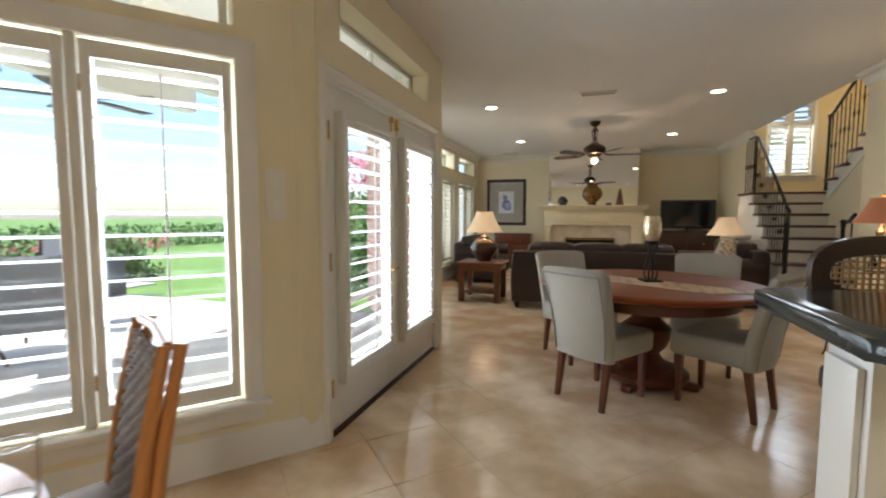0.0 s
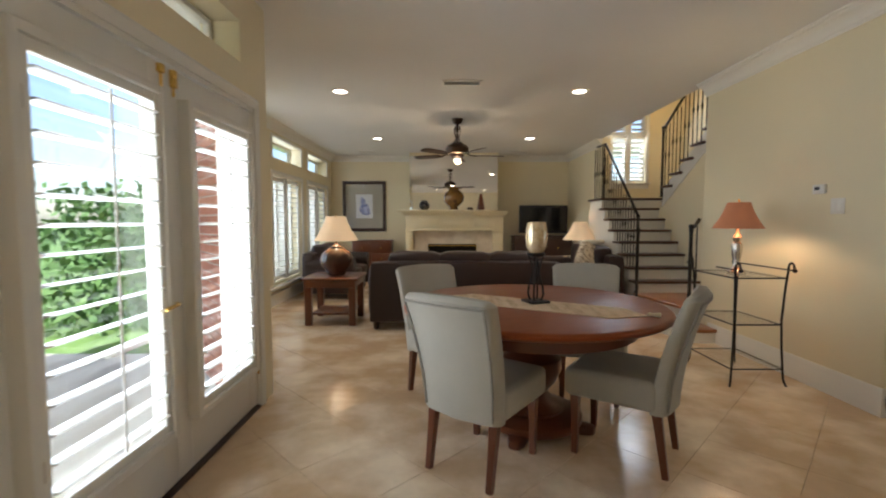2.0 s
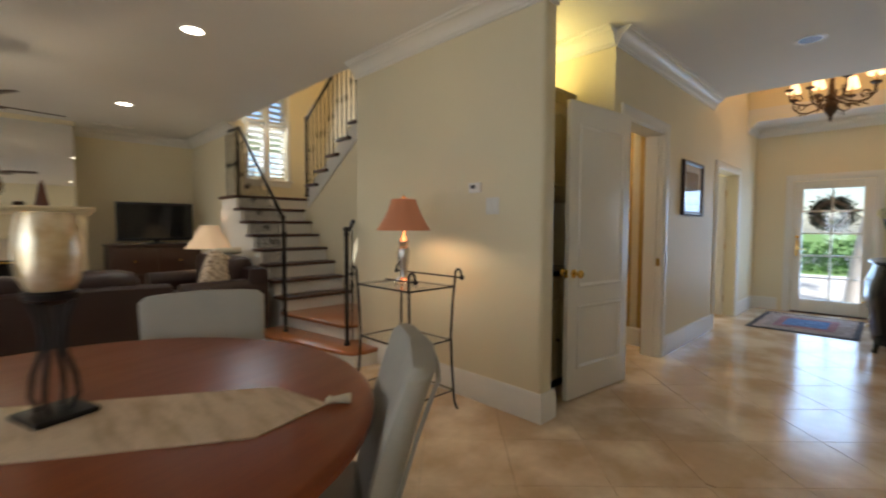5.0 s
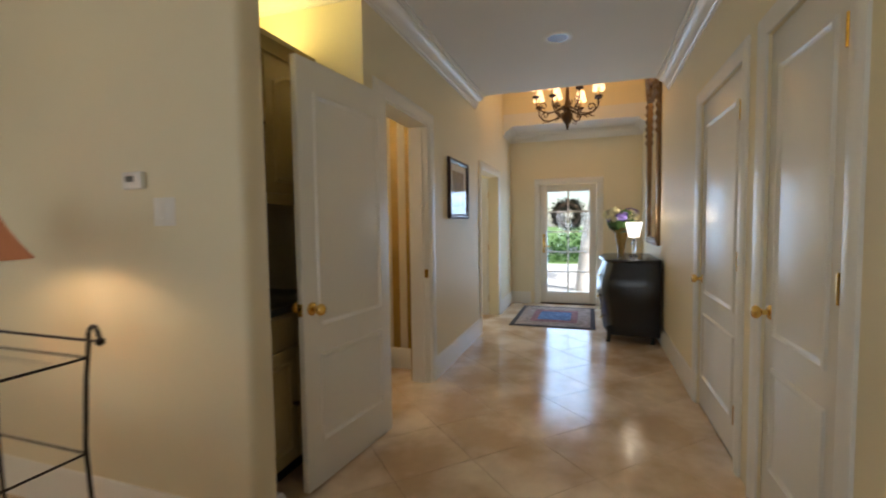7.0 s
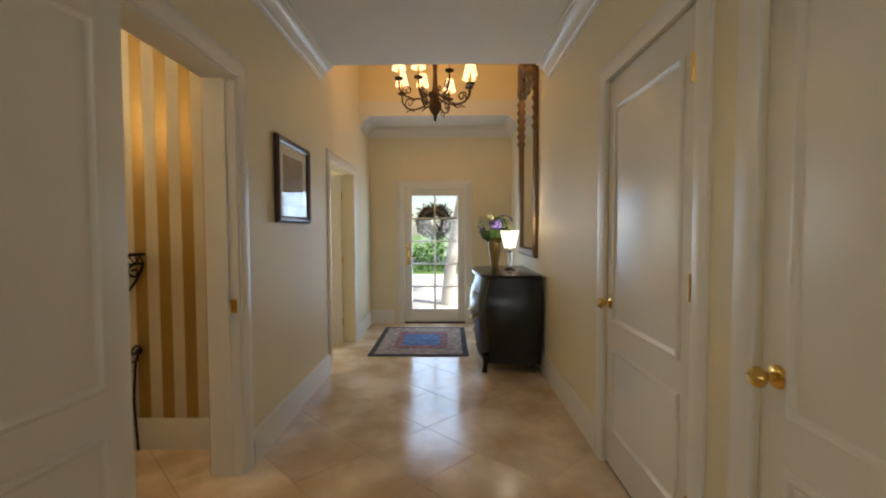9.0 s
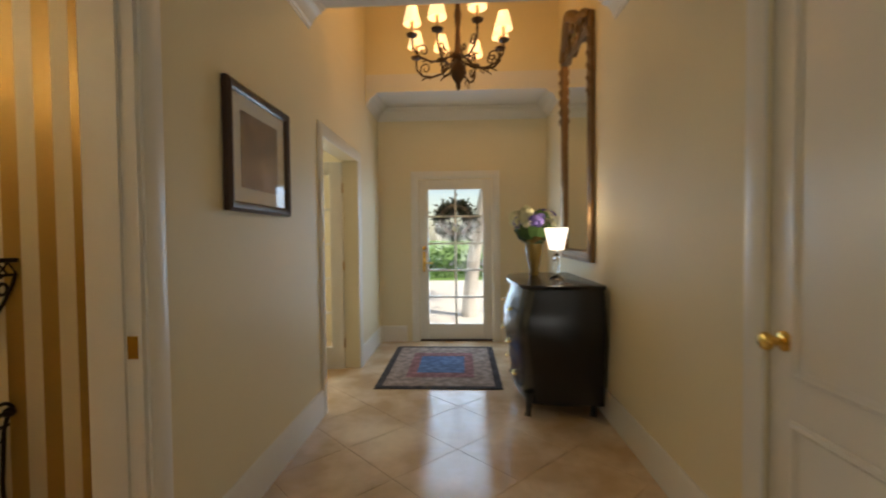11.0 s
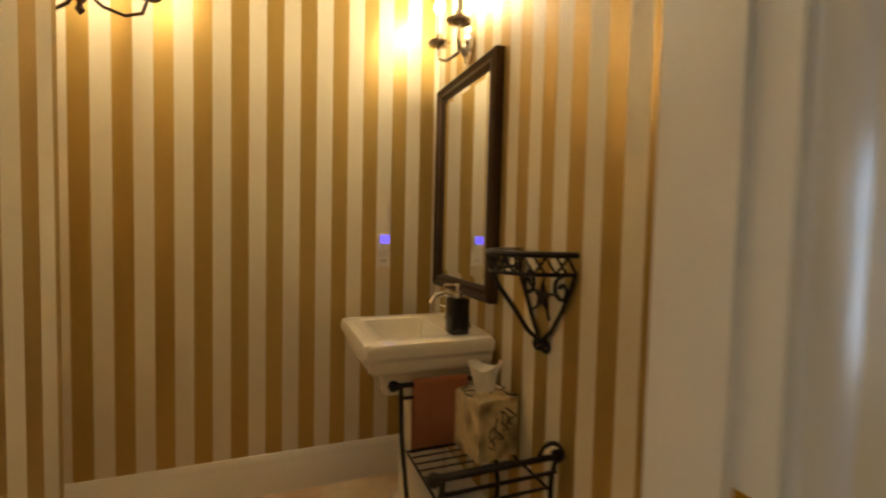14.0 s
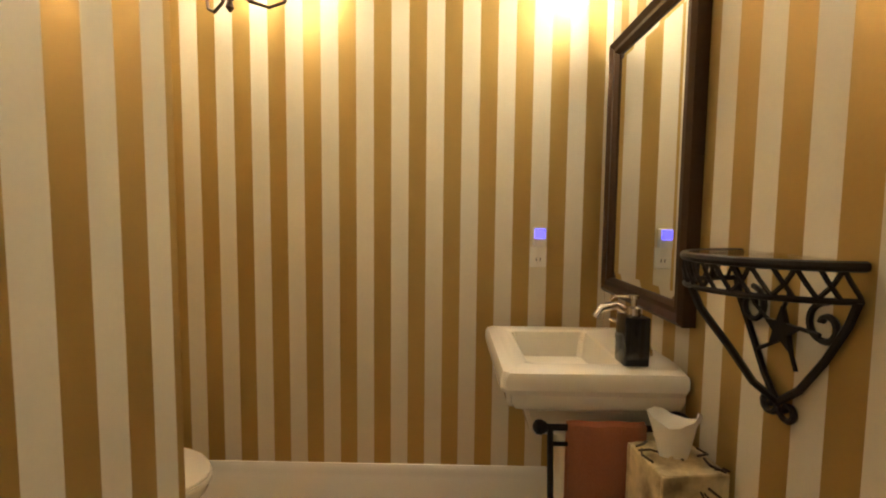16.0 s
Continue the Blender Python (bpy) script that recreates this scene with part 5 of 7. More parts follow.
MATGREY = mat("grey_mount", (0.40, 0.37, 0.31), 0.9, vary=0.1, fine=160)
framed_picture("framed_print", picture_on(0.89, YB - 0.004, 1.59, 180), 0.97, 1.13, 0.07, "black-framed bird print in a grey mount", WOODDARK, MATGREY, bird_print)

# chests
def chest_of_drawers(name, m, w, d, h, rows, label, material, handle):
    c = thing(name, label, "chest", m)
    part("body", cube(-w / 2, w / 2, 0.02, d, 0.08, h - 0.03, bevel=0.006), material, c)
    part("top", cube(-w / 2 - 0.02, w / 2 + 0.02, 0, d + 0.02, h - 0.03, h, bevel=0.008), material, c)
    part("plinth", cube(-w / 2 - 0.01, w / 2 + 0.01, 0.02, d + 0.01, 0, 0.09, bevel=0.006), material, c)
    dz = (h - 0.15) / rows
    for r in range(rows):
        for s in (-1, 1):
            x0, x1 = (-w / 2 + 0.02, -0.008) if s < 0 else (0.008, w / 2 - 0.02)
            dr = part("drawer", cube(x0, x1, d - 0.002, d + 0.014, 0.105 + r * dz, 0.095 + (r + 1) * dz, bevel=0.006), material, c)
            part("handle", lathe([(0.012, 0), (0.006, 0.008), (0.016, 0.02), (0.01, 0.026)], 10, m=Matrix.Translation(((x0 + x1) / 2, d + 0.014, 0.10 + (r + 0.5) * dz)) @ Matrix.Rotation(radians(-90), 4, "X")), handle, dr)
    return c


chest_of_drawers("chest", pose(1.12, YB - 0.06, 0, 0, 0, 180), 0.84, 0.42, 0.84, 3, "dark mahogany chest below the bird print", WOODMID, BRASS)
chest_of_drawers("media_cabinet", pose(4.76, 13.60, 0, 0, 0, 180), 1.2, 0.5, 0.95, 2, "dark wood media cabinet under the television", WOODDARK, BRASS)
tv = thing("television", "flat black television on the media cabinet", "television", pose(4.79, 13.32, 0.95))
part("stand", lathe([(0.17, 0), (0.17, 0.012), (0.04, 0.025), (0.03, 0.06)], 24, m=Matrix.Diagonal((1, 0.6, 1, 1))), BLACKPL, tv)
part("cabinet", cube(-0.51, 0.51, -0.03, 0.03, 0.05, 0.64, bevel=0.008), BLACKPL, tv, "glossy black bezel")
part("screen", cube(-0.475, 0.475, -0.034, -0.029, 0.095, 0.605), SCREEN, tv, "switched-off black screen", smooth=False)

# ceiling fan
cf = thing("ceiling_fan", "bronze ceiling fan with five blades and one light", "ceiling fan", pose(2.875, 10.4, 0))
part("canopy", lathe([(0.02, 2.64), (0.06, 2.66), (0.08, 2.70), (0.085, H), (0.0, H)], 24), BRONZE, cf)
part("rod", lathe([(0.014, 2.38), (0.014, 2.55), (0.03, 2.57), (0.02, 2.59), (0.014, 2.61), (0.014, 2.66)], 12), BRONZE, cf)
for k in range(4):
    a = radians(45 + 90 * k)
    ca, sa = math.cos(a), math.sin(a)
    part("scroll", tube([(ca * r, sa * r, z) for r, z in ((0.03, 2.62), (0.06, 2.57), (0.05, 2.5), (0.03, 2.46), (0.05, 2.40), (0.10, 2.36), (0.12, 2.33))], 0.006, 6), BRONZE, cf)
part("motor", lathe([(0.05, 2.16), (0.09, 2.18), (0.10, 2.21), (0.15, 2.23), (0.16, 2.26), (0.17, 2.30), (0.14, 2.34), (0.10, 2.36), (0.04, 2.39)], 32), BRONZE, cf, "ornate bronze motor housing")
part("light_bowl", lathe([(0.01, 2.08), (0.035, 2.09), (0.052, 2.11), (0.058, 2.135), (0.045, 2.16)], 24), glow("fan_glass", (1.0, 0.86, 0.62), 0.8), cf, "small lit frosted glass bowl")
for k in range(5):
    m = Matrix.Rotation(radians(10 + 72 * k), 4, "Z")
    iron = tube([(0.14, 0, 2.23), (0.2, 0.02, 2.215), (0.26, 0, 2.205)], 0.010, 6)
    box(iron, 0.24, 0.30, -0.04, 0.04, 2.197, 2.204)
    br = part("blade_iron", iron, BRONZE, cf, "", m)
    bm = slab([(0.0, -0.05), (0.1, -0.062), (0.36, -0.07), (0.42, -0.055), (0.44, 0), (0.42, 0.055), (0.36, 0.07), (0.1, 0.062), (0.0, 0.05)], -0.004, 0.004, bevel=0.002)
    part("blade", bm, WOODDARK, cf, "dark wood blade", m @ pose(0.26, 0, 2.21, 12, 0, 0))
lamp("fan_bulb", "POINT", (2.875, 10.4, 2.02), 4.5, WARM, size=0.05)

# recessed lights and vents
UNLIT = mat("unlit_reflector", (0.16, 0.15, 0.17), 0.45, vary=0.1)
CANLENS = glow("downlight_lens", (1.0, 0.86, 0.66), 5.0)
for x, y, on in ((1.51, 9.05, 1), (4.21, 9.05, 1), (1.51, 11.9, 1), (4.21, 11.9, 1), (7.74, 5.77, 0), (2.4, 2.2, 1), (4.6, 2.2, 1)):
    d = thing("downlight", "round recessed ceiling light, switched on" if on else "round recessed ceiling light, switched off", "ceiling light", pose(x, y, H), group="recessed ceiling lights")
    ringbm, rr = bmesh.new(), []
    for r, z in ((0.075, -0.004), (0.10, -0.006), (0.108, -0.002), (0.108, 0.0), (0.075, 0.0)):
        rr.append([ringbm.verts.new((r * math.cos(2 * math.pi * k / 32), r * math.sin(2 * math.pi * k / 32), z)) for k in range(32)])
    rr.append(rr[0])
    for a, b in zip(rr, rr[1:]):
        for k in range(32):
            ringbm.faces.new((a[k], a[(k + 1) % 32], b[(k + 1) % 32], b[k]))
    part("trim_ring", ringbm, WHITEPL, d)
    part("lens", lathe([(0.0, -0.003), (0.075, -0.003), (0.075, -0.001)], 28), CANLENS if on else UNLIT, d, "glowing lens" if on else "unlit reflector")
    if on:
        lamp("downlight_beam", "SPOT", (x, y, H - 0.03), 34 if y < 3 else 17, (1.0, 0.93, 0.80), (x, y, 0), size=0.06, cone=125, blend=0.9)


def vent(x, y, w, d, rot=0):
    v = thing("ceiling_vent", "white slatted ceiling air vent", "vent", pose(x, y, H, 0, 0, rot))
    bm = bmesh.new()
    for q in ((-w / 2, w / 2, -d / 2, -d / 2 + 0.025), (-w / 2, w / 2, d / 2 - 0.025, d / 2), (-w / 2, -w / 2 + 0.025, -d / 2 + 0.025, d / 2 - 0.025), (w / 2 - 0.025, w / 2, -d / 2 + 0.025, d / 2 - 0.025)):
        box(bm, *q, -0.014, 0.0, bevel=0.003)
    part("frame", bm, TRIM, v)
    # black sheet in place of the shaded duct behind the slats
    part("backing", cube(-w / 2 + 0.02, w / 2 - 0.02, -d / 2 + 0.02, d / 2 - 0.02, -0.002, -0.001), BLACKPL, v)
    n = max(3, round((d - 0.05) / 0.022))
    f = None
    for k in range(n):
        m = Matrix.Translation((0, -d / 2 + 0.025 + (k + 0.5) * (d - 0.05) / n, -0.008)) @ Matrix.Rotation(radians(35), 4, "X")
        if f is None:
            f = part("slat", cube(-w / 2 + 0.025, w / 2 - 0.025, -0.009, 0.009, -0.001, 0.001), TRIM, v, "", m)
        else:
            again(f, m)


vent(2.87, 8.72, 0.42, 0.17)
vent(1.08, 13.4, 0.34, 0.12)
vent(4.3, 13.4, 0.5, 0.12)
# ---------------------------------------------------------------- wet bar
def cabinet_door(parent, x0, x1, z0, z1, y, arch=0.0, handle_side=1):
    bm = cube(x0, x1, y - 0.02, y, z0, z1, bevel=0.003)
    panel_face(bm, x0 + 0.055, x1 - 0.055, z0 + 0.06, z1 - 0.06 - arch, y - 0.0205, -1, arch)
    d = part("cabinet_door", bm, CABINET, parent, "")
    hx = x1 - 0.03 if handle_side > 0 else x0 + 0.03
    part("handle", lathe([(0.012, 0), (0.006, 0.008), (0.014, 0.02), (0.008, 0.025)], 10, m=Matrix.Translation((hx, y - 0.02, (z0 + z1) / 2)) @ Matrix.Rotation(radians(90), 4, "X")), BRONZE, d)


bc = thing("base_cabinet", "glazed cream wet bar base cabinet with drawers", "cabinet")
part("body", cube(5.645, 6.455, 6.98, 7.498, 0.09, 0.87), CABINET, bc)
part("toe_kick", cube(5.645, 6.455, 7.03, 7.498, 0.0, 0.09), BLACKPL, bc)
for a, b in ((5.65, 6.045), (6.055, 6.45)):
    part("drawer", cube(a, b, 6.96, 6.979, 0.70, 0.855, bevel=0.004), CABINET, bc)
    cabinet_door(bc, a, b, 0.11, 0.69, 6.979)
single("bar_counter", cube(5.643, 6.457, 6.945, 7.498, 0.872, 0.912, bevel=0.008), GRANITE, "polished black granite wet bar counter", "countertop")
single("backsplash", cube(5.643, 6.457, 7.478, 7.498, 0.914, 1.455), GRANITE, "black granite backsplash behind the wet bar", "backsplash", smooth=False)
single("backsplash", cube(5.6425, 5.66, 7.15, 7.476, 0.914, 1.455), GRANITE, "black granite side splash of the wet bar", "backsplash", smooth=False)
uc = thing("wall_cabinet", "glazed cream arched wall cabinet above the wet bar", "cabinet")
part("body", cube(5.645, 6.455, 7.13, 7.498, 1.46, 2.22), CABINET, uc)
for a, b in ((5.65, 6.045), (6.055, 6.45)):
    cabinet_door(uc, a, b, 1.48, 2.18, 7.129, arch=0.05)
part("cornice", sweep([(0, 0), (0.015, 0), (0.03, 0.03), (0.055, 0.05), (0.06, 0.075), (0, 0.075)], [(6.452, 7.13, 2.21), (5.648, 7.13, 2.21)]), CABINET, uc, "moulded cornice")
part("light_rail", cube(5.65, 6.45, 7.125, 7.15, 1.425, 1.46, bevel=0.004), CABINET, uc)
lamp("bar_uplight", "AREA", (6.05, 7.3, 2.31), 2.0, (1.0, 0.82, 0.30), (6.05, 7.25, 2.7), 0.6, 0.1)
sp = thing("soap_dispenser", "small dark bottle on the wet bar", "bottle", pose(5.83, 7.2, 0.912))
part("bottle", lathe([(0.03, 0), (0.032, 0.01), (0.032, 0.12), (0.012, 0.15), (0.012, 0.18)], 16), GRANITE, sp)
part("pump", tube([(0, 0, 0.18), (0, 0, 0.21), (0.04, 0, 0.205)], 0.005, 6), CHROME, sp)

# ---------------------------------------------------------------- hall and foyer
def dark_print(p):
    part("print", cube(-0.19, 0.19, 0.010, 0.012, -0.17, 0.17), mat("sepia_print", (0.16, 0.09, 0.05), 0.6, vary=0.5, second=(0.34, 0.22, 0.13), mix=0.9, scale=5), p, "brown sepia print", smooth=False)


framed_picture("framed_print", picture_on(8.30, YH - 0.004, 1.635, 180), 0.64, 0.56, 0.045, "dark-framed sepia print in a white mount", WOODDARK, mat("white_mount", (0.72, 0.69, 0.64), 0.8), dark_print)

# bombe chest
cm = thing("commode", "black lacquered bombe chest with brass pulls", "chest", pose(9.70, YS + 0.03, 0))


def bombe_ring(bm, f, grow=0.0, hw=0.52, y0=0.0):
    """One level of the swelling body; f runs from foot to top."""
    z = 0.08 + 0.79 * f
    swell = 0.055 * math.sin(math.pi * min(1.0, f * 1.15) ** 0.9) - 0.03 * math.sin(2 * math.pi * f)
    w = hw + swell * 0.6 + grow
    d = 0.53 + swell + grow
    pts = [(-w, y0), (-w, d * 0.55), (-w + 0.03, d * 0.86)]
    pts += [(-w + 0.09 + (2 * w - 0.18) * i / 8, d * (0.94 + 0.10 * math.sin(math.pi * i / 8))) for i in range(9)]
    pts += [(w - 0.03, d * 0.86), (w, d * 0.55), (w, y0)]
    return [bm.verts.new((x, y, z)) for x, y in pts]


def skin(bm, rings, caps=True):
    n = len(rings[0])
    for a, b in zip(rings, rings[1:]):
        for k in range(n):
            bm.faces.new((a[k], a[(k + 1) % n], b[(k + 1) % n], b[k]))
    if caps:
        bm.faces.new(rings[0][::-1]), bm.faces.new(rings[-1])
    return bm


bm = bmesh.new()
skin(bm, [bombe_ring(bm, i / 14) for i in range(15)])
part("body", bm, BLACKLAC, cm, "swelling black lacquered carcass")
for r in range(3):
    bm = bmesh.new()
    lo, hi = (0.06 + 0.30 * r, 0.33 + 0.30 * r)
    skin(bm, [bombe_ring(bm, lo + (hi - lo) * i / 5, 0.008 if 0 < i < 5 else 0.0, 0.44, 0.3) for i in range(6)])
    dr = part("drawer", bm, BLACKLAC, cm, "curved drawer front")
    zz = 0.08 + 0.79 * (lo + hi) / 2
    sw = 0.055 * math.sin(math.pi * min(1.0, (lo + hi) / 2 * 1.15) ** 0.9) - 0.03 * math.sin(math.pi * (lo + hi))
    for x in (-0.25, 0.25):
        yy = (0.53 + sw + 0.008) * 1.015
        part("pull", tube([(x - 0.045, yy, zz), (x - 0.03, yy + 0.022, zz - 0.012), (x, yy + 0.028, zz - 0.02), (x + 0.03, yy + 0.022, zz - 0.012), (x + 0.045, yy, zz)], 0.006, 6), BRASS, dr, "brass bail pull")
bm = bmesh.new()
top = []
for z, g in ((0.87, 0.0), (0.872, 0.035), (0.885, 0.042), (0.897, 0.035), (0.90, 0.02)):
    ring = bombe_ring(bm, 1.0, g)
    for v in ring:
        v.co.z = z
    top.append(ring)
skin(bm, top)
part("top", bm, BLACKLAC, cm, "polished black top with a moulded edge")
for x in (-0.46, 0.46):
    for y in (0.05, 0.49):
        s = 1 if x > 0 else -1
        part("foot", tube([(x + s * 0.04, y + 0.02, 0.0), (x + s * 0.015, y + 0.01, 0.05), (x, y, 0.10), (x, y, 0.16)], 0.03, 8, taper=[0.024, 0.02, 0.03, 0.045]), BLACKLAC, cm)
part("apron", slab([(-0.5, 0.47), (0.5, 0.47), (0.5, 0.51), (-0.5, 0.51)], 0.09, 0.15), BLACKLAC, cm)

vs = thing("flower_vase", "amber vase of white and purple silk flowers", "vase", pose(10.0, 5.165, 0.90))
part("vase", lathe([(0.05, 0), (0.055, 0.01), (0.05, 0.04), (0.07, 0.12), (0.09, 0.22), (0.085, 0.27), (0.07, 0.29), (0.08, 0.31), (0.07, 0.31)], 24, m=Matrix.Diagonal((0.82, 0.82, 1.15, 1))), mat("olive_glaze", (0.20, 0.13, 0.03), 0.22, vary=0.3, coat=0.4), vs, "olive amber vase")
PETALW = mat("cream_petal", (0.72, 0.70, 0.48), 0.8, vary=0.2, random_tint=0.2)
PETALP = mat("purple_petal", (0.16, 0.12, 0.42), 0.8, vary=0.3)
STEM = mat("flower_leaf", (0.06, 0.13, 0.03), 0.7, vary=0.3)


def petal_ball(r, n, seed):
    rng = random.Random(seed)
    bm = bmesh.new()
    for _ in range(n):
        d = Vector((rng.gauss(0, 1), rng.gauss(0, 1), rng.gauss(0, 1))).normalized()
        c = d * r * rng.uniform(0.75, 1.0)
        a = d.orthogonal().normalized() * r * 0.36
        b = d.cross(a).normalized() * r * 0.36
        ang = rng.uniform(0, 6.3)
        u, v = a * math.cos(ang) + b * math.sin(ang), b * math.cos(ang) - a * math.sin(ang)
        vs = [bm.verts.new(c + u + d * r * 0.08), bm.verts.new(c + v), bm.verts.new(c - u + d * r * 0.08), bm.verts.new(c - v)]
        bm.faces.new(vs)
    return bm


rng = random.Random(4)
for k in range(24):
    a, e = rng.uniform(0, 6.28), rng.uniform(0.1, 1.0)
    rr = 0.25 * math.sqrt(rng.uniform(0.1, 1))
    p = Vector((rr * math.cos(a), rr * math.sin(a) * 0.8, 0.42 + 0.16 * e * (1 - rr * 1.6)))
    bl = part("blossom", petal_ball(rng.uniform(0.045, 0.065), 46, k), PETALP if k % 3 == 1 else PETALW, vs, "", Matrix.Translation(p))
    if k < 8:
        part("stem", tube([(0, 0, 0.33), (p.x * 0.6, p.y * 0.6, 0.38), tuple(p)], 0.004, 5), STEM, vs)
part("foliage", petal_ball(0.16, 60, 77), STEM, vs, "green leaves", pose(0, 0, 0.41))

gl = thing("table_lamp", "small crystal lamp with a lit white tulip shade", "lamp", pose(9.62, 5.055, 0.90))
part("base", lathe([(0.05, 0), (0.055, 0.012), (0.02, 0.03), (0.018, 0.06), (0.03, 0.10), (0.022, 0.14), (0.03, 0.17), (0.015, 0.2), (0.012, 0.24)], 16), GLASS, gl, "cut crystal stem")
part("shade", bell_shade(0.225, 0.395, 0.055, 0.092, n=8), glow("tulip_shade", (1.0, 0.92, 0.8), 1.1), gl, "glowing white panelled shade")
lamp("chest_lamp_bulb", "POINT", (9.62, 5.055, 1.34), 1.3, (1.0, 0.85, 0.62), size=0.05)

gm = thing("gilt_mirror", "tall gilt mirror with a carved crest", "mirror", pose(9.95, YS + 0.004, 1.03))
bm = bmesh.new()
pr = [(0, 0.0), (0, 0.03), (0.03, 0.045), (0.06, 0.03), (0.075, 0.036), (0.09, 0.012), (0.09, 0.0)]
ring = []
for cx, cz in ((-0.47, 0.0), (0.47, 0.0), (0.47, 1.84), (-0.47, 1.84)):
    ring.append([bm.verts.new((cx - math.copysign(o, cx), u, cz + (o if cz == 0 else -o))) for o, u in pr])
for i in range(4):
    a, b = ring[i], ring[(i + 1) % 4]
    for k in range(len(pr)):
        bm.faces.new((a[k], b[k], b[(k + 1) % len(pr)], a[(k + 1) % len(pr)]))
part("frame", bm, GILT, gm, "worn gilt frame")
part("mirror_glass", cube(-0.385, 0.385, 0.004, 0.012, 0.085, 1.755), MIRROR, gm, smooth=False)
bm = bmesh.new()
tube([(x, 0.03 + y, z) for x, y, z in ((-0.45, 0, 1.70), (-0.34, 0.01, 1.76), (-0.22, 0.02, 1.77), (-0.12, 0.03, 1.84), (0, 0.035, 1.90), (0.12, 0.03, 1.84), (0.22, 0.02, 1.77), (0.34, 0.01, 1.76), (0.45, 0, 1.70))], 0.04, 8, bm, taper=[0.03, 0.035, 0.04, 0.05, 0.055, 0.05, 0.04, 0.035, 0.03])
for s in (-1, 1):
    tube([(s * x, 0.04 + y, z) for x, y, z in curl(0.16, 1.72, 0.09, 200, 1.2)], 0.016, 6, bm)
    tube([(s * x, 0.045 + y, z) for x, y, z in curl(0.38, 1.70, 0.07, 100, 1.1)], 0.014, 6, bm)
    for k in range(6):
        tube([(s * 0.42, 0.035, 1.62 - 0.09 * k), (s * 0.455, 0.05, 1.60 - 0.09 * k), (s * 0.46, 0.03, 1.55 - 0.09 * k)], 0.014, 6, bm)
lathe([(0.0, 0), (0.08, 0.01), (0.07, 0.03), (0.0, 0.05)], 14, bm, Matrix.Translation((0, 0.03, 1.84)) @ Matrix.Rotation(radians(-90), 4, "X"))
bmesh.ops.translate(bm, verts=bm.verts, vec=(0, 0, 0.12))
part("crest", bm, GILT, gm, "carved gilt crest with scrolls")

rg = thing("rug", "small oriental rug with a dark border", "rug", pose(10.40, 5.985, 0.0))
RUGS = [((0.68, 0.525), (0.02, 0.016, 0.018), "border"), ((0.62, 0.465), (0.20, 0.155, 0.13), "field"), ((0.40, 0.30), (0.17, 0.075, 0.08), "medallion"), ((0.27, 0.215), (0.05, 0.10, 0.21), "medallion")]
for k, ((a, b), c, n) in enumerate(RUGS):
    part(n, cube(-a, a, -b, b, 0.001 + 0.0 * k, 0.008 + 0.0012 * k), mat("rug_" + n, c, 0.95, vary=0.35, grain=0.3, scale=16, fine=110, bump=0.4, second=tuple(min(1, q * 1.7 + 0.03) for q in c), mix=0.7), rg, "", smooth=False)

wr = thing("wreath", "dark leafy wreath hanging on the front door", "wreath", pose(XF + 0.085, 5.86, 1.43))
part("ring", tube([(0.0, 0.17 * math.cos(a), 0.17 * math.sin(a)) for a in (2 * math.pi * k / 24 for k in range(24))], 0.03, 8, closed=True), BARK, wr, "twig ring")
rng = random.Random(9)
bm = bmesh.new()
for _ in range(1500):
    a = rng.uniform(0, 6.283)
    q = 0.15 + rng.gauss(0, 0.045)
    c = Vector((rng.uniform(-0.02, 0.05), q * math.cos(a), q * math.sin(a)))
    d = Vector((rng.gauss(0, 0.6), math.cos(a) + rng.gauss(0, 0.6), math.sin(a) + rng.gauss(0, 0.6))).normalized()
    s = d.orthogonal().normalized()
    L = rng.uniform(0.04, 0.08)
    bm.faces.new([bm.verts.new(q) for q in (c, c + d * L * 0.5 + s * 0.015, c + d * L, c + d * L * 0.5 - s * 0.015)])
part("leaves", bm, mat("dry_leaf", (0.035, 0.045, 0.02), 0.7, vary=0.4), wr, "dark green leaves")
part("bow", petal_ball(0.05, 40, 5), PETALW, wr, "pale bow", pose(-0.02, 0.0, -0.1))

# chandelier
cd = thing("chandelier", "bronze scroll chandelier with eight lit fabric shades", "chandelier", pose(9.87, 5.80, 0))
part("body", lathe([(0.008, 2.44), (0.018, 2.47), (0.02, 2.50), (0.05, 2.54), (0.07, 2.58), (0.06, 2.63), (0.03, 2.67), (0.045, 2.72), (0.03, 2.78), (0.02, 2.95), (0.03, 3.05), (0.02, 3.12), (0.012, 3.3)], 20), BRONZE, cd, "turned bronze body")
part("chain", tube([(0, 0, 3.3), (0, 0, UP)], 0.01, 6), BRONZE, cd, "hanging chain")
part("canopy", lathe([(0.02, UP - 0.06), (0.07, UP - 0.03), (0.08, UP), (0.0, UP)], 20), BRONZE, cd)
SH = glow("candle_shade", (1.0, 0.70, 0.38), 0.85)
arm = cup = shd = cnd = scr2 = None
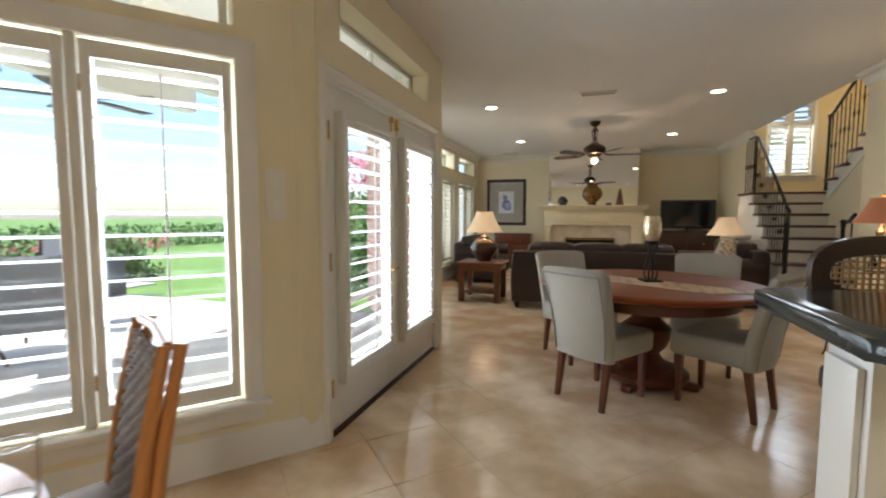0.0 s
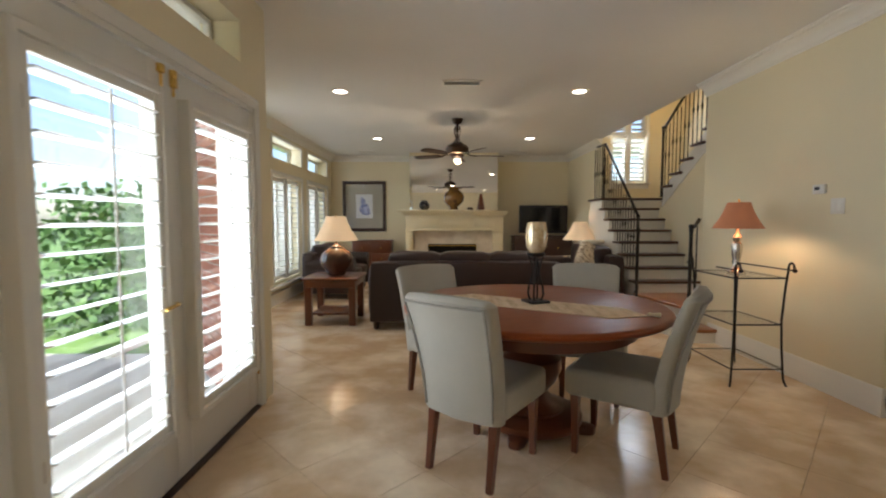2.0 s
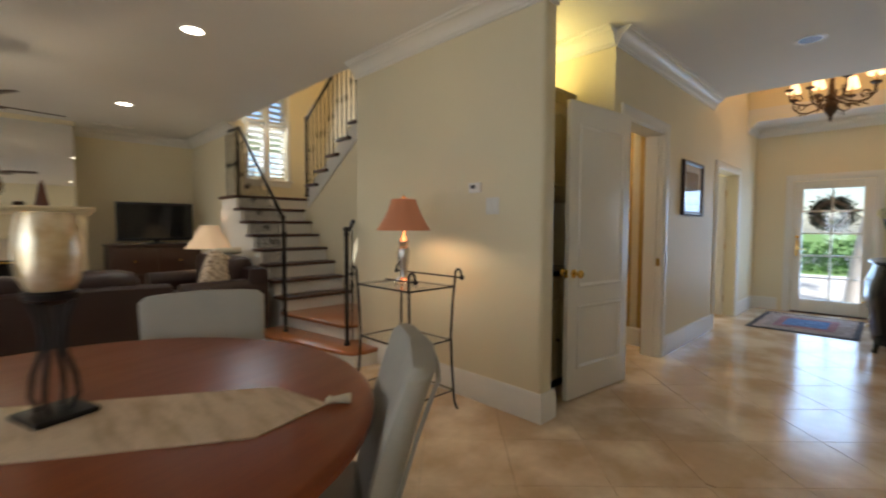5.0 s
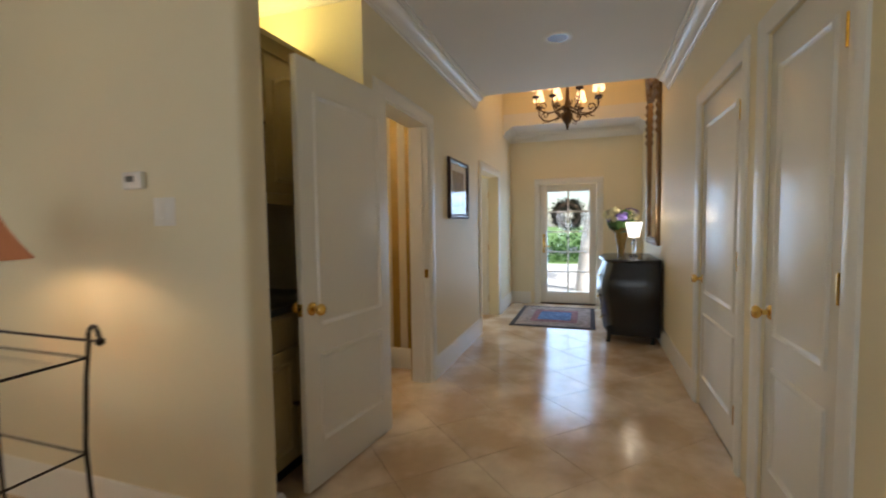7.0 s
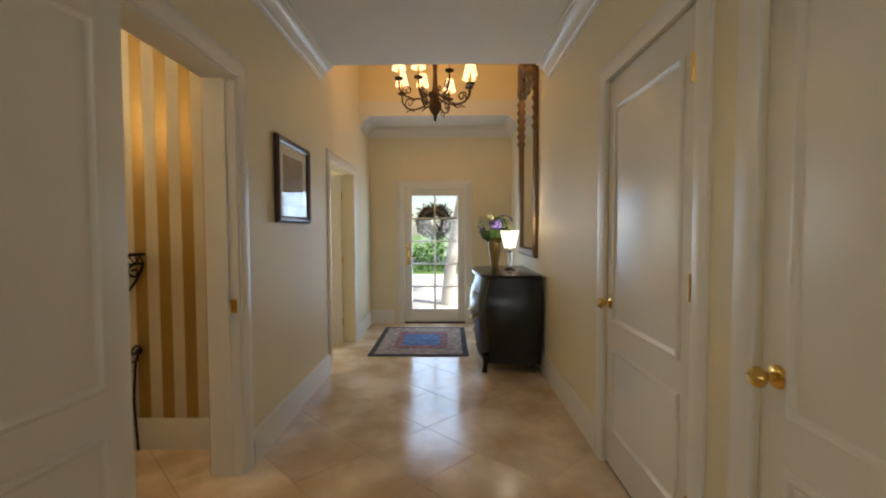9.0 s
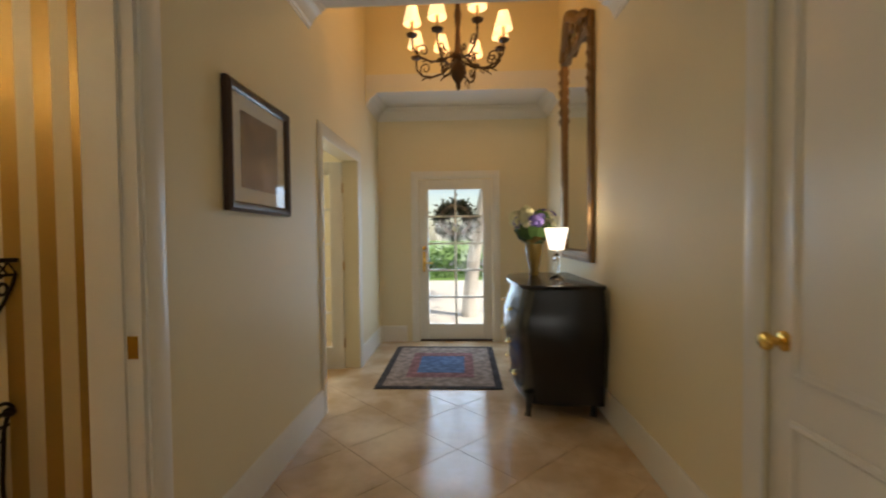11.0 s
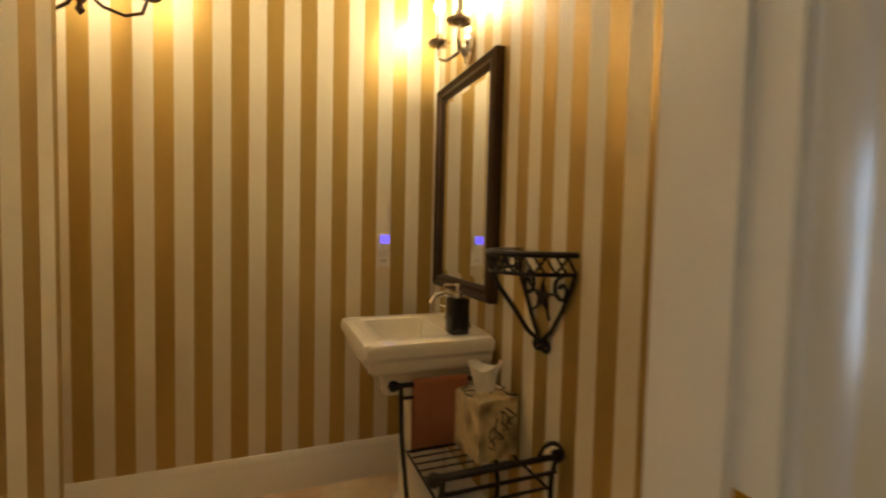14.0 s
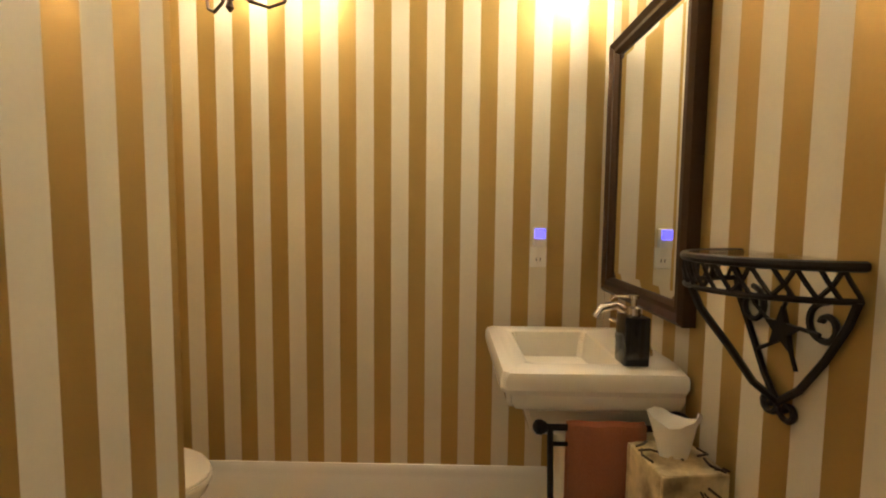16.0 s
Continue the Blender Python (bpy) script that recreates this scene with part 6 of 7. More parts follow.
for k in range(8):
    m = Matrix.Rotation(radians(22.5 + 45 * k), 4, "Z") @ Matrix.Translation((0, 0, 0.0 if k % 2 else 0.06))
    if arm is None:
        pts = [(0.03, 0, 2.68), (0.08, 0, 2.64), (0.15, 0, 2.60), (0.24, 0, 2.585), (0.33, 0, 2.61), (0.385, 0, 2.67), (0.39, 0, 2.76)]
        bmx = tube(pts, 0.009, 7)
        tube(curl(0.30, 2.665, 0.055, -60, 1.25), 0.006, 6, bmx)
        tube(curl(0.13, 2.675, 0.045, 250, -1.2), 0.006, 6, bmx)
        for t in (0.2, 0.27):
            tube([(t, 0, 2.59), (t + 0.02, 0.03, 2.575), (t + 0.05, 0.035, 2.56)], 0.006, 5, bmx)
        arm = part("arm", bmx, BRONZE, cd, "scrolled bronze arm", m)
        cup = part("cup", lathe([(0.01, 2.755), (0.04, 2.765), (0.045, 2.78), (0.015, 2.785)], 14, m=Matrix.Translation((0.39, 0, 0))), BRONZE, cd, "", m)
        cnd = part("candle", lathe([(0.013, 2.78), (0.013, 2.88)], 10, m=Matrix.Translation((0.39, 0, 0))), mat("candle_sleeve", (0.6, 0.45, 0.25), 0.6), cd, "", m)
        bs = bell_shade(2.86, 2.99, 0.072, 0.042, n=14)
        bmesh.ops.translate(bs, verts=bs.verts, vec=(0.39, 0, 0))
        shd = part("shade", bs, SH, cd, "lit pleated cream shade", m)
    else:
        for o in (arm, cup, cnd, shd):
            again(o, m)
for x, y in ((0.3, 0.3), (-0.3, -0.3), (0.3, -0.3), (-0.3, 0.3)):
    lamp("chandelier_bulb", "POINT", (9.87 + x * 0.9, 5.80 + y * 0.9, 3.06), 1.15, (1.0, 0.54, 0.18), size=0.05)

# ---------------------------------------------------------------- washroom
sk = thing("pedestal_sink", "white porcelain pedestal sink with stepped rim", "sink", pose(0, 0, 0))
x0, x1, y0, y1 = 7.29, 7.785, 7.90, 8.42
bm = bmesh.new()
levels = [(0.10, 0.62, 0), (0.075, 0.70, 0), (0.03, 0.725, 0), (0.018, 0.745, 0), (0.018, 0.765, 0), (0.0, 0.785, 0), (0.0, 0.815, 0), (0.008, 0.83, 0), (0.03, 0.835, 0)]
rings = []
for ins, z, _ in levels:
    rings.append([bm.verts.new(c) for c in ((x0 + ins, y0 + ins, z), (x1, y0 + ins, z), (x1, y1 - ins, z), (x0 + ins, y1 - ins, z))])
for a, b, z in ((0.075, 0.14, 0.835), (0.085, 0.15, 0.828), (0.10, 0.165, 0.745), (0.13, 0.19, 0.735)):
    rings.append([bm.verts.new(c) for c in ((x0 + a, y0 + a, z), (x1 - b, y0 + a, z), (x1 - b, y1 - a, z), (x0 + a, y1 - a, z))])
skin(bm, rings)
bmesh.ops.bevel(bm, geom=[e for e in bm.edges if abs(e.verts[0].co.z - e.verts[1].co.z) > 0.004 or abs(e.verts[0].co.x - e.verts[1].co.x) + abs(e.verts[0].co.y - e.verts[1].co.y) < 0.06], offset=0.012, segments=3, affect="EDGES", clamp_overlap=True)
part("basin", bm, PORCELAIN, sk, "square basin with a stepped rim")
px, py = 7.59, 8.16
bm = bmesh.new()
rings = []
for w, z in ((0.14, 0.0), (0.14, 0.05), (0.115, 0.08), (0.09, 0.14), (0.085, 0.45), (0.10, 0.56), (0.15, 0.63), (0.17, 0.66)):
    rings.append([bm.verts.new((px + w * math.copysign(abs(math.cos(a)) ** 0.5, math.cos(a)), py + w * math.copysign(abs(math.sin(a)) ** 0.5, math.sin(a)), z)) for a in (2 * math.pi * (k + 0.5) / 20 for k in range(20))])
skin(bm, rings)
part("pedestal", bm, PORCELAIN, sk)
fa = part("faucet", tube([(7.73, 8.16, 0.835), (7.73, 8.16, 0.90), (7.715, 8.16, 0.945), (7.68, 8.16, 0.965), (7.635, 8.16, 0.955), (7.615, 8.16, 0.925)], 0.014, 10, taper=[0.022, 0.016, 0.015, 0.014, 0.014, 0.013]), CHROME, sk, "brushed nickel faucet")
for y in (8.07, 8.25):
    part("tap_handle", lathe([(0.022, 0.835), (0.02, 0.85), (0.012, 0.87), (0.016, 0.885), (0.006, 0.90)], 14, m=Matrix.Translation((7.735, y, 0))), CHROME, fa)
    part("tap_lever", tube([(7.735, y, 0.885), (7.70, y + (0.02 if y > 8.16 else -0.02), 0.895)], 0.006, 6), CHROME, fa)
for k in range(3):
    part("overflow_hole", lathe([(0.005, 0), (0.005, 0.002)], 8, m=Matrix.Translation((7.634, 8.13 + 0.018 * k, 0.80)) @ Matrix.Rotation(radians(-90), 4, "Y")), BLACKPL, sk)
part("drain", lathe([(0.02, 0.736), (0.02, 0.738), (0.0, 0.738)], 14, m=Matrix.Translation((7.50, 8.16, 0))), CHROME, sk)
part("drain_pipe", tube([(7.69, 8.02, 0.70), (7.69, 8.02, 0.56), (7.73, 8.02, 0.52), (7.785, 8.02, 0.52)], 0.014, 8), CHROME, sk)
sb = thing("soap_dispenser", "square black soap dispenser with a nickel pump", "soap dispenser", pose(7.66, 7.985, 0.836))
part("bottle", cube(-0.035, 0.035, -0.035, 0.035, 0, 0.135, bevel=0.006), mat("black_glass", (0.012, 0.012, 0.016), 0.12), sb)
part("pump", lathe([(0.018, 0.135), (0.018, 0.155), (0.008, 0.16), (0.008, 0.18), (0.014, 0.182), (0.014, 0.19)], 12), CHROME, sb)
part("spout", tube([(0, 0, 0.185), (-0.05, 0.01, 0.185), (-0.055, 0.012, 0.175)], 0.005, 6), CHROME, sb)

wm = thing("framed_mirror", "washroom mirror in a dark bronze moulded frame", "mirror", pose(7.79, 8.21, 1.425, 0, 0, 90))
bm = bmesh.new()
w, h = 0.60, 0.94
pr = [(0, 0.0), (0, 0.035), (0.012, 0.045), (0.03, 0.034), (0.045, 0.036), (0.058, 0.022), (0.058, 0.0)]
ring = []
for cx, cz in ((-w / 2, -h / 2), (w / 2, -h / 2), (w / 2, h / 2), (-w / 2, h / 2)):
    ring.append([bm.verts.new((cx - math.copysign(o, cx), u, cz - math.copysign(o, cz))) for o, u in pr])
for i in range(4):
    a, b = ring[i], ring[(i + 1) % 4]
    for k in range(len(pr)):
        bm.faces.new((a[k], b[k], b[(k + 1) % len(pr)], a[(k + 1) % len(pr)]))
part("frame", bm, BRONZE, wm, "dark bronze frame")
part("mirror_glass", cube(-w / 2 + 0.05, w / 2 - 0.05, 0.008, 0.018, -h / 2 + 0.05, h / 2 - 0.05), MIRROR, wm, smooth=False)
bm = bmesh.new()
q0, q1 = w / 2 - 0.058, h / 2 - 0.058
ra = [bm.verts.new(c) for c in ((-q0, 0.0185, -q1), (q0, 0.0185, -q1), (q0, 0.0185, q1), (-q0, 0.0185, q1))]
rb = [bm.verts.new(c) for c in ((-q0 + 0.025, 0.0215, -q1 + 0.025), (q0 - 0.025, 0.0215, -q1 + 0.025), (q0 - 0.025, 0.0215, q1 - 0.025), (-q0 + 0.025, 0.0215, q1 - 0.025))]
for k in range(4):
    bm.faces.new((ra[k], ra[(k + 1) % 4], rb[(k + 1) % 4], rb[k]))
bm.faces.new(rb)
part("bevelled_glass", bm, MIRROR, wm, "bevelled mirror glass", smooth=False)

sc = thing("wall_sconce", "two-arm nickel wall sconce above the mirror", "wall light", pose(7.79, 8.22, 2.01, 0, 0, 90))
part("backplate", lathe([(0.05, 0), (0.052, 0.01), (0.035, 0.018), (0.03, 0.03)], 20, m=Matrix.Diagonal((1, 1, 1.5, 1)) @ Matrix.Rotation(radians(-90), 4, "X")), CHROME, sc)
for s in (-1, 1):
    part("arm", tube([(0, 0.02, 0), (s * 0.03, 0.05, -0.03), (s * 0.07, 0.08, -0.05), (s * 0.11, 0.10, -0.03), (s * 0.115, 0.10, 0.02)], 0.008, 8), CHROME, sc)
    part("drip_pan", lathe([(0.008, 0.02), (0.045, 0.03), (0.052, 0.04), (0.03, 0.042), (0.015, 0.05), (0.015, 0.075)], 18, m=Matrix.Translation((s * 0.115, 0.10, 0))), CHROME, sc, "nickel drip pan")
    part("candle", lathe([(0.012, 0.075), (0.012, 0.16)], 10, m=Matrix.Translation((s * 0.115, 0.10, 0))), WHITEPL, sc)
    part("bulb", lathe([(0.008, 0.16), (0.02, 0.185), (0.022, 0.2), (0.01, 0.24), (0.002, 0.26)], 12, m=Matrix.Translation((s * 0.115, 0.10, 0))), glow("flame_bulb", (1.0, 0.8, 0.5), 15.0), sc, "lit candle bulb")
    lamp("sconce_bulb", "POINT", (7.69, 8.21 + s * 0.115, 2.29), 3.9, (1.0, 0.86, 0.62), size=0.022)

pc = thing("pendant_light", "small bronze three-arm hanging light above the toilet", "pendant light", pose(6.42, 8.27, 0))
part("stem", lathe([(0.003, 1.90), (0.014, 1.915), (0.008, 1.935), (0.026, 1.96), (0.03, 1.985), (0.014, 2.01), (0.012, 2.12), (0.02, 2.15), (0.007, 2.19), (0.006, H - 0.05)], 16), BRONZE, pc, "turned bronze stem")
part("canopy", lathe([(0.01, H - 0.06), (0.05, H - 0.03), (0.06, H)], 20), BRONZE, pc)
for k in range(3):
    m = Matrix.Rotation(radians(20 + 120 * k), 4, "Z")
    part("arm", tube([(0.015, 0, 1.98), (0.06, 0, 1.945), (0.12, 0, 1.935), (0.17, 0, 1.96), (0.185, 0, 2.01)], 0.006, 7), BRONZE, pc, "", m)
    part("drip_pan", lathe([(0.008, 2.01), (0.04, 2.02), (0.045, 2.03), (0.015, 2.032), (0.015, 2.05)], 16, m=Matrix.Translation((0.185, 0, 0))), BRONZE, pc, "", m)
    part("candle", lathe([(0.011, 2.05), (0.011, 2.12)], 10, m=Matrix.Translation((0.185, 0, 0))), WHITEPL, pc, "", m)
    part("bulb", lathe([(0.008, 2.12), (0.02, 2.145), (0.022, 2.16), (0.01, 2.20), (0.002, 2.22)], 12, m=Matrix.Translation((0.185, 0, 0))), glow("pendant_bulb", (1.0, 0.8, 0.5), 10.0), pc, "lit candle bulb", m)
    c = m @ Vector((0.185, 0, 2.26))
    lamp("pendant_bulb_light", "POINT", (6.42 + c.x, 8.27 + c.y, c.z), 1.7, (1.0, 0.80, 0.52), size=0.022)

bk = thing("bracket_shelf", "half-round black iron scroll bracket shelf", "shelf", pose(7.79, 7.605, 0))
RX, RY = 0.185, 0.145


def half(z, k=1.0, n=18):
    return [(-RX * k * math.sin(math.pi * i / n), -RY * k * math.cos(math.pi * i / n), z) for i in range(n + 1)]


part("top_rail", tube(half(1.165), 0.009, 8), IRON, bk)
part("lower_rail", tube(half(1.11, 0.98), 0.006, 6), IRON, bk)
g = part("glass_shelf", slab([(p[0] * 0.96, p[1] * 0.96) for p in half(0)], 1.166, 1.172), SHELFGLASS, bk, smooth=False)
for i in range(18):
    a, b = half(1.112, 0.98)[i], half(1.16)[i + 1]
    part("lattice", tube([a, ((a[0] + b[0]) / 2 - 0.004, (a[1] + b[1]) / 2, 1.14), b], 0.004, 5), IRON, bk)
    if i % 2:
        a, b = half(1.16)[i], half(1.112, 0.98)[i + 1]
        part("lattice", tube([a, ((a[0] + b[0]) / 2 + 0.004, (a[1] + b[1]) / 2, 1.135), b], 0.004, 5), IRON, bk)
for py2, px2 in ((-RY, -0.008), (RY, -0.008), (0.0, -RX)):
    pts = [(px2, py2, 1.11), (px2 * 0.9, py2 * 0.9, 1.07), (px2 * 0.6, py2 * 0.62, 1.0), (px2 * 0.3 - 0.005, py2 * 0.3, 0.93), (-0.012, 0.0, 0.89)]
    part("leg", tube(pts, 0.007, 6), IRON, bk)
for s in (-1, 1):
    part("scroll", tube([(-0.008, s * x, z) for x, _, z in curl(0.09, 1.06, 0.04, 90, 1.2)], 0.006, 6), IRON, bk)
    part("scroll", tube([(-0.01, s * x, z) for x, _, z in curl(0.024, 0.882, 0.022, 180, 1.1)], 0.006, 6), IRON, bk)
star = []
for i in range(10):
    r = 0.045 if i % 2 == 0 else 0.019
    star.append((r * math.cos(radians(90 + 36 * i)), r * math.sin(radians(90 + 36 * i))))
part("star", slab(star, -0.005, 0.005, m=Matrix.Translation((-0.012, 0.0, 1.03)) @ Matrix.Rotation(radians(90), 4, "Y") @ Matrix.Rotation(radians(90), 4, "Z")), IRON, bk, "iron star")
for k in range(5):
    a = radians(90 + 72 * k)
    part("ray", tube([(-0.012, 0.04 * math.cos(a), 1.03 + 0.04 * math.sin(a)), (-0.012, 0.085 * math.cos(a + 0.15), 1.03 + 0.075 * math.sin(a + 0.15))], 0.004, 5), IRON, bk)

rk = thing("towel_rack", "black iron washroom rack with scrolled rails", "rack")
RX0, RX1, RY0, RY1 = 7.42, 7.765, 7.49, 7.90
for y, z in ((RY0, 0.59), (RY1, 0.69)):
    part("rail", tube([(RX0 - 0.02, y, z), (RX1, y, z)], 0.009, 8), IRON, rk)
    part("rail", tube([(RX0, y, z - 0.045), (RX1, y, z - 0.045)], 0.006, 8), IRON, rk)
    for x in (RX0 - 0.025, RX1 + 0.005):
        part("finial", lathe([(0.006, -0.02), (0.018, -0.012), (0.02, 0), (0.014, 0.014), (0.004, 0.022)], 10, m=Matrix.Translation((x, y, z)) @ Matrix.Rotation(radians(90), 4, "Y")), IRON, rk)
    part("scroll", tube([(RX1 - 0.02 + cx, y, z + cz) for cx, _, cz in arc(0, 0.0, 0.04, 180, -20)], 0.007, 6), IRON, rk)
for x in (RX0, RX1):
    for y, z in ((RY0, 0.59), (RY1, 0.69)):
        s = 1 if y > 7.7 else -1
        part("leg", tube([(x + (0.03 if x < 7.6 else 0.0), y - s * 0.02, 0.0), (x + 0.015, y - s * 0.05, 0.3), (x, y - s * 0.02, 0.52), (x, y, z)], 0.008, 6), IRON, rk)
for z in (0.16, 0.475):
    part("shelf_frame", tube([(RX0 + 0.015, RY0 + 0.04, z), (RX1, RY0 + 0.04, z), (RX1, RY1 - 0.04, z), (RX0 + 0.015, RY1 - 0.04, z)], 0.006, 6, closed=True), IRON, rk)
    for k in range(1 if z < 0.3 else 4, 8):
        y = RY0 + 0.04 + (RY1 - RY0 - 0.08) * k / 8
        part("shelf_wire", tube([(RX0 + 0.015, y, z), (RX1, y, z)], 0.0035, 5), IRON, rk)
tw = bmesh.new()
rings = []
for z, y in ((0.44, 7.918), (0.55, 7.921), (0.66, 7.918), (0.70, 7.915), (0.709, 7.90), (0.70, 7.885), (0.66, 7.882), (0.55, 7.879), (0.47, 7.882)):
    rings.append([tw.verts.new((7.465 + 0.2 * i / 10, y + 0.004 * math.sin(i * 1.3 + z * 9), z)) for i in range(11)])
for a, b in zip(rings, rings[1:]):
    for i in range(10):
        tw.faces.new((a[i], a[i + 1], b[i + 1], b[i]))
TOWEL = single("hand_towel", tw, mat("terracotta_towel", (0.34, 0.13, 0.065), 0.95, vary=0.12, grain=0.15, fine=200, bump=0.5), "terracotta hand towel hung over the rack", "towel")
sol = TOWEL.modifiers.new("thickness", "SOLIDIFY")
sol.thickness = 0.007
tbx = thing("tissue_box", "tissue box with a mottled leaf pattern", "tissue box", pose(7.69, 7.79, 0.479, 0, 0, 6) @ Matrix.Diagonal((1.2, 1.2, 1.4, 1)))
TIS = mat("mottled_shell", (0.58, 0.47, 0.26), 0.35, vary=0.4, grain=0.3, scale=15, fine=40, second=(0.10, 0.06, 0.025), mix=0.9)
bm = bmesh.new()
for q in ((-0.065, 0.065, -0.065, -0.055), (-0.065, 0.065, 0.055, 0.065), (-0.065, -0.055, -0.055, 0.055), (0.055, 0.065, -0.055, 0.055)):
    box(bm, *q, 0, 0.14, bevel=0.003)
part("box", bm, TIS, tbx)
part("lid", slab([(0.063 * math.copysign(abs(math.cos(a)) ** 0.2, math.cos(a)), 0.063 * math.copysign(abs(math.sin(a)) ** 0.2, math.sin(a))) for a in (2 * math.pi * k / 24 for k in range(24))], 0.132, 0.141), TIS, tbx)
rng = random.Random(3)
for k in range(10):
    a = rng.uniform(0, 6.28)
    p0 = Vector((rng.uniform(-0.06, 0.06), rng.uniform(-0.06, 0.06), 0.1425))
    part("vein", tube([p0, p0 + Vector((math.cos(a), math.sin(a), 0)) * 0.025, Vector((max(-0.062, min(0.062, p0.x + 0.05 * math.cos(a + 0.4))), max(-0.062, min(0.062, p0.y + 0.05 * math.sin(a + 0.4))), 0.1425))], 0.0022, 4), WOODDARK, tbx)
    z0 = rng.uniform(0.02, 0.12)
    u0 = rng.uniform(-0.05, 0.05)
    part("vein", tube([(u0, -0.066, z0), (u0 + 0.02 * math.cos(a), -0.066, min(0.135, max(0.005, z0 + 0.025 * math.sin(a)))), (u0 * 0.6, -0.066, min(0.135, max(0.005, z0 + 0.04 * math.sin(a + 0.6))))], 0.0022, 4), WOODDARK, tbx)
tis = bmesh.new()
rings = []
for i, z in enumerate((0.135, 0.16, 0.185, 0.21)):
    w = 0.022 + 0.01 * i
    rings.append([tis.verts.new((w * math.cos(a) * (1 + 0.25 * math.sin(3 * a)), 0.5 * w * math.sin(a) * (1 + 0.3 * math.cos(2 * a + i)), z + 0.012 * math.sin(2 * a + i))) for a in (2 * math.pi * k / 14 for k in range(14))])
for a, b in zip(rings, rings[1:]):
    for k in range(14):
        tis.faces.new((a[k], a[(k + 1) % 14], b[(k + 1) % 14], b[k]))
part("tissue", tis, mat("white_tissue", (0.82, 0.78, 0.7), 0.9, bump=0.2), tbx, "white tissue sheet")
PAPER = mat("toilet_paper", (0.80, 0.74, 0.62), 0.95, vary=0.05, fine=120, bump=0.2)
for x, y, z in ((7.55, 7.66, 0.165), (7.68, 7.62, 0.165), (7.60, 7.64, 0.275)):
    tp = thing("toilet_roll", "white toilet paper roll on the rack", "toilet roll", pose(x, y, z), group="spare toilet rolls")
    bm, rr = bmesh.new(), []
    for r, zz in ((0.02, 0.0), (0.055, 0.0), (0.056, 0.004), (0.056, 0.1), (0.055, 0.104), (0.02, 0.104)):
        rr.append([bm.verts.new((r * math.cos(2 * math.pi * k / 24), r * math.sin(2 * math.pi * k / 24), zz)) for k in range(24)])
    skin(bm, rr + [rr[0]], caps=False)
    part("paper", bm, PAPER, tp)
    part("core", lathe([(0.019, 0.002), (0.019, 0.06)], 18), mat("cardboard_core", (0.16, 0.09, 0.05), 0.9), tp, "dark cardboard core")

nl = thing("night_light", "white plug-in night light with a glowing blue panel", "night light", pose(7.515, 8.585, 1.16))
part("case", cube(-0.026, 0.026, -0.03, 0.0, -0.04, 0.038, bevel=0.005), WHITEPL, nl)
part("panel", cube(-0.021, 0.021, -0.034, -0.0295, -0.006, 0.033), glow("blue_panel", (0.10, 0.08, 1.0), 0.9), nl, "glowing blue panel")
ol = thing("outlet", "white electrical outlet in the striped wall", "outlet", pose(7.515, 8.585, 1.085))
part("plate", cube(-0.034, 0.034, -0.006, 0.0, -0.05, 0.035, bevel=0.003), WHITEPL, ol)
for x in (-0.008, 0.008):
    part("slot", cube(x - 0.0015, x + 0.0015, -0.0072, -0.0055, -0.025, -0.012), BLACKPL, ol)

tt = thing("toilet", "white porcelain toilet in the washroom recess", "toilet", pose(6.05, 8.16, 0, 0, 0, 0) @ Matrix.Diagonal((1, 1, 0.88, 1)))
bm, rings = bmesh.new(), []
for sx, sy, cx, z in ((0.20, 0.10, -0.08, 0.0), (0.20, 0.10, -0.08, 0.06), (0.19, 0.095, -0.08, 0.16), (0.25, 0.15, -0.02, 0.28), (0.30, 0.18, 0.0, 0.36), (0.305, 0.185, 0.0, 0.39)):
    rings.append([bm.verts.new((cx + sx * math.cos(a), sy * math.sin(a), z)) for a in (2 * math.pi * k / 28 for k in range(28))])
skin(bm, rings)
part("bowl", bm, PORCELAIN, tt)
part("seat", slab([(0.315 * math.cos(a), 0.19 * math.sin(a)) for a in (2 * math.pi * k / 32 for k in range(32))], 0.392, 0.412, bevel=0.006), PORCELAIN, tt)
part("lid", slab([(0.31 * math.cos(a), 0.187 * math.sin(a)) for a in (2 * math.pi * k / 32 for k in range(32))], 0.414, 0.432, bevel=0.008), PORCELAIN, tt)
part("tank", cube(-0.45, -0.26, -0.2, 0.2, 0.36, 0.74, bevel=0.02, seg=3), PORCELAIN, tt)
part("tank_lid", cube(-0.455, -0.25, -0.21, 0.21, 0.741, 0.775, bevel=0.01), PORCELAIN, tt)
part("flush_lever", tube([(-0.26, 0.14, 0.68), (-0.235, 0.14, 0.68), (-0.232, 0.07, 0.675)], 0.007, 6), CHROME, tt)
# ---------------------------------------------------------------- breakfast bar and kitchen corner
kb = thing("breakfast_bar", "white panelled breakfast bar with a black granite top", "counter")
part("knee_wall", cube(3.30, 5.49, 4.10, 4.27, 0.0, 1.005, bevel=0.004), TRIM, kb, "white panelled knee wall")
part("baseboard", cube(3.282, 5.49, 4.272, 4.29, 0, 0.16, bevel=0.004), TRIM, kb)
part("end_panel", cube(3.285, 3.299, 4.12, 4.25, 0.18, 0.95, bevel=0.003), TRIM, kb)
out = [(5.49, 3.90), (5.49, 4.56)] + [(3.29 + 0.07 * math.cos(radians(a)), 4.49 + 0.07 * math.sin(radians(a))) for a in range(90, 181, 15)] + [(3.29 + 0.07 * math.cos(radians(a)), 3.97 + 0.07 * math.sin(radians(a))) for a in range(180, 271, 15)]
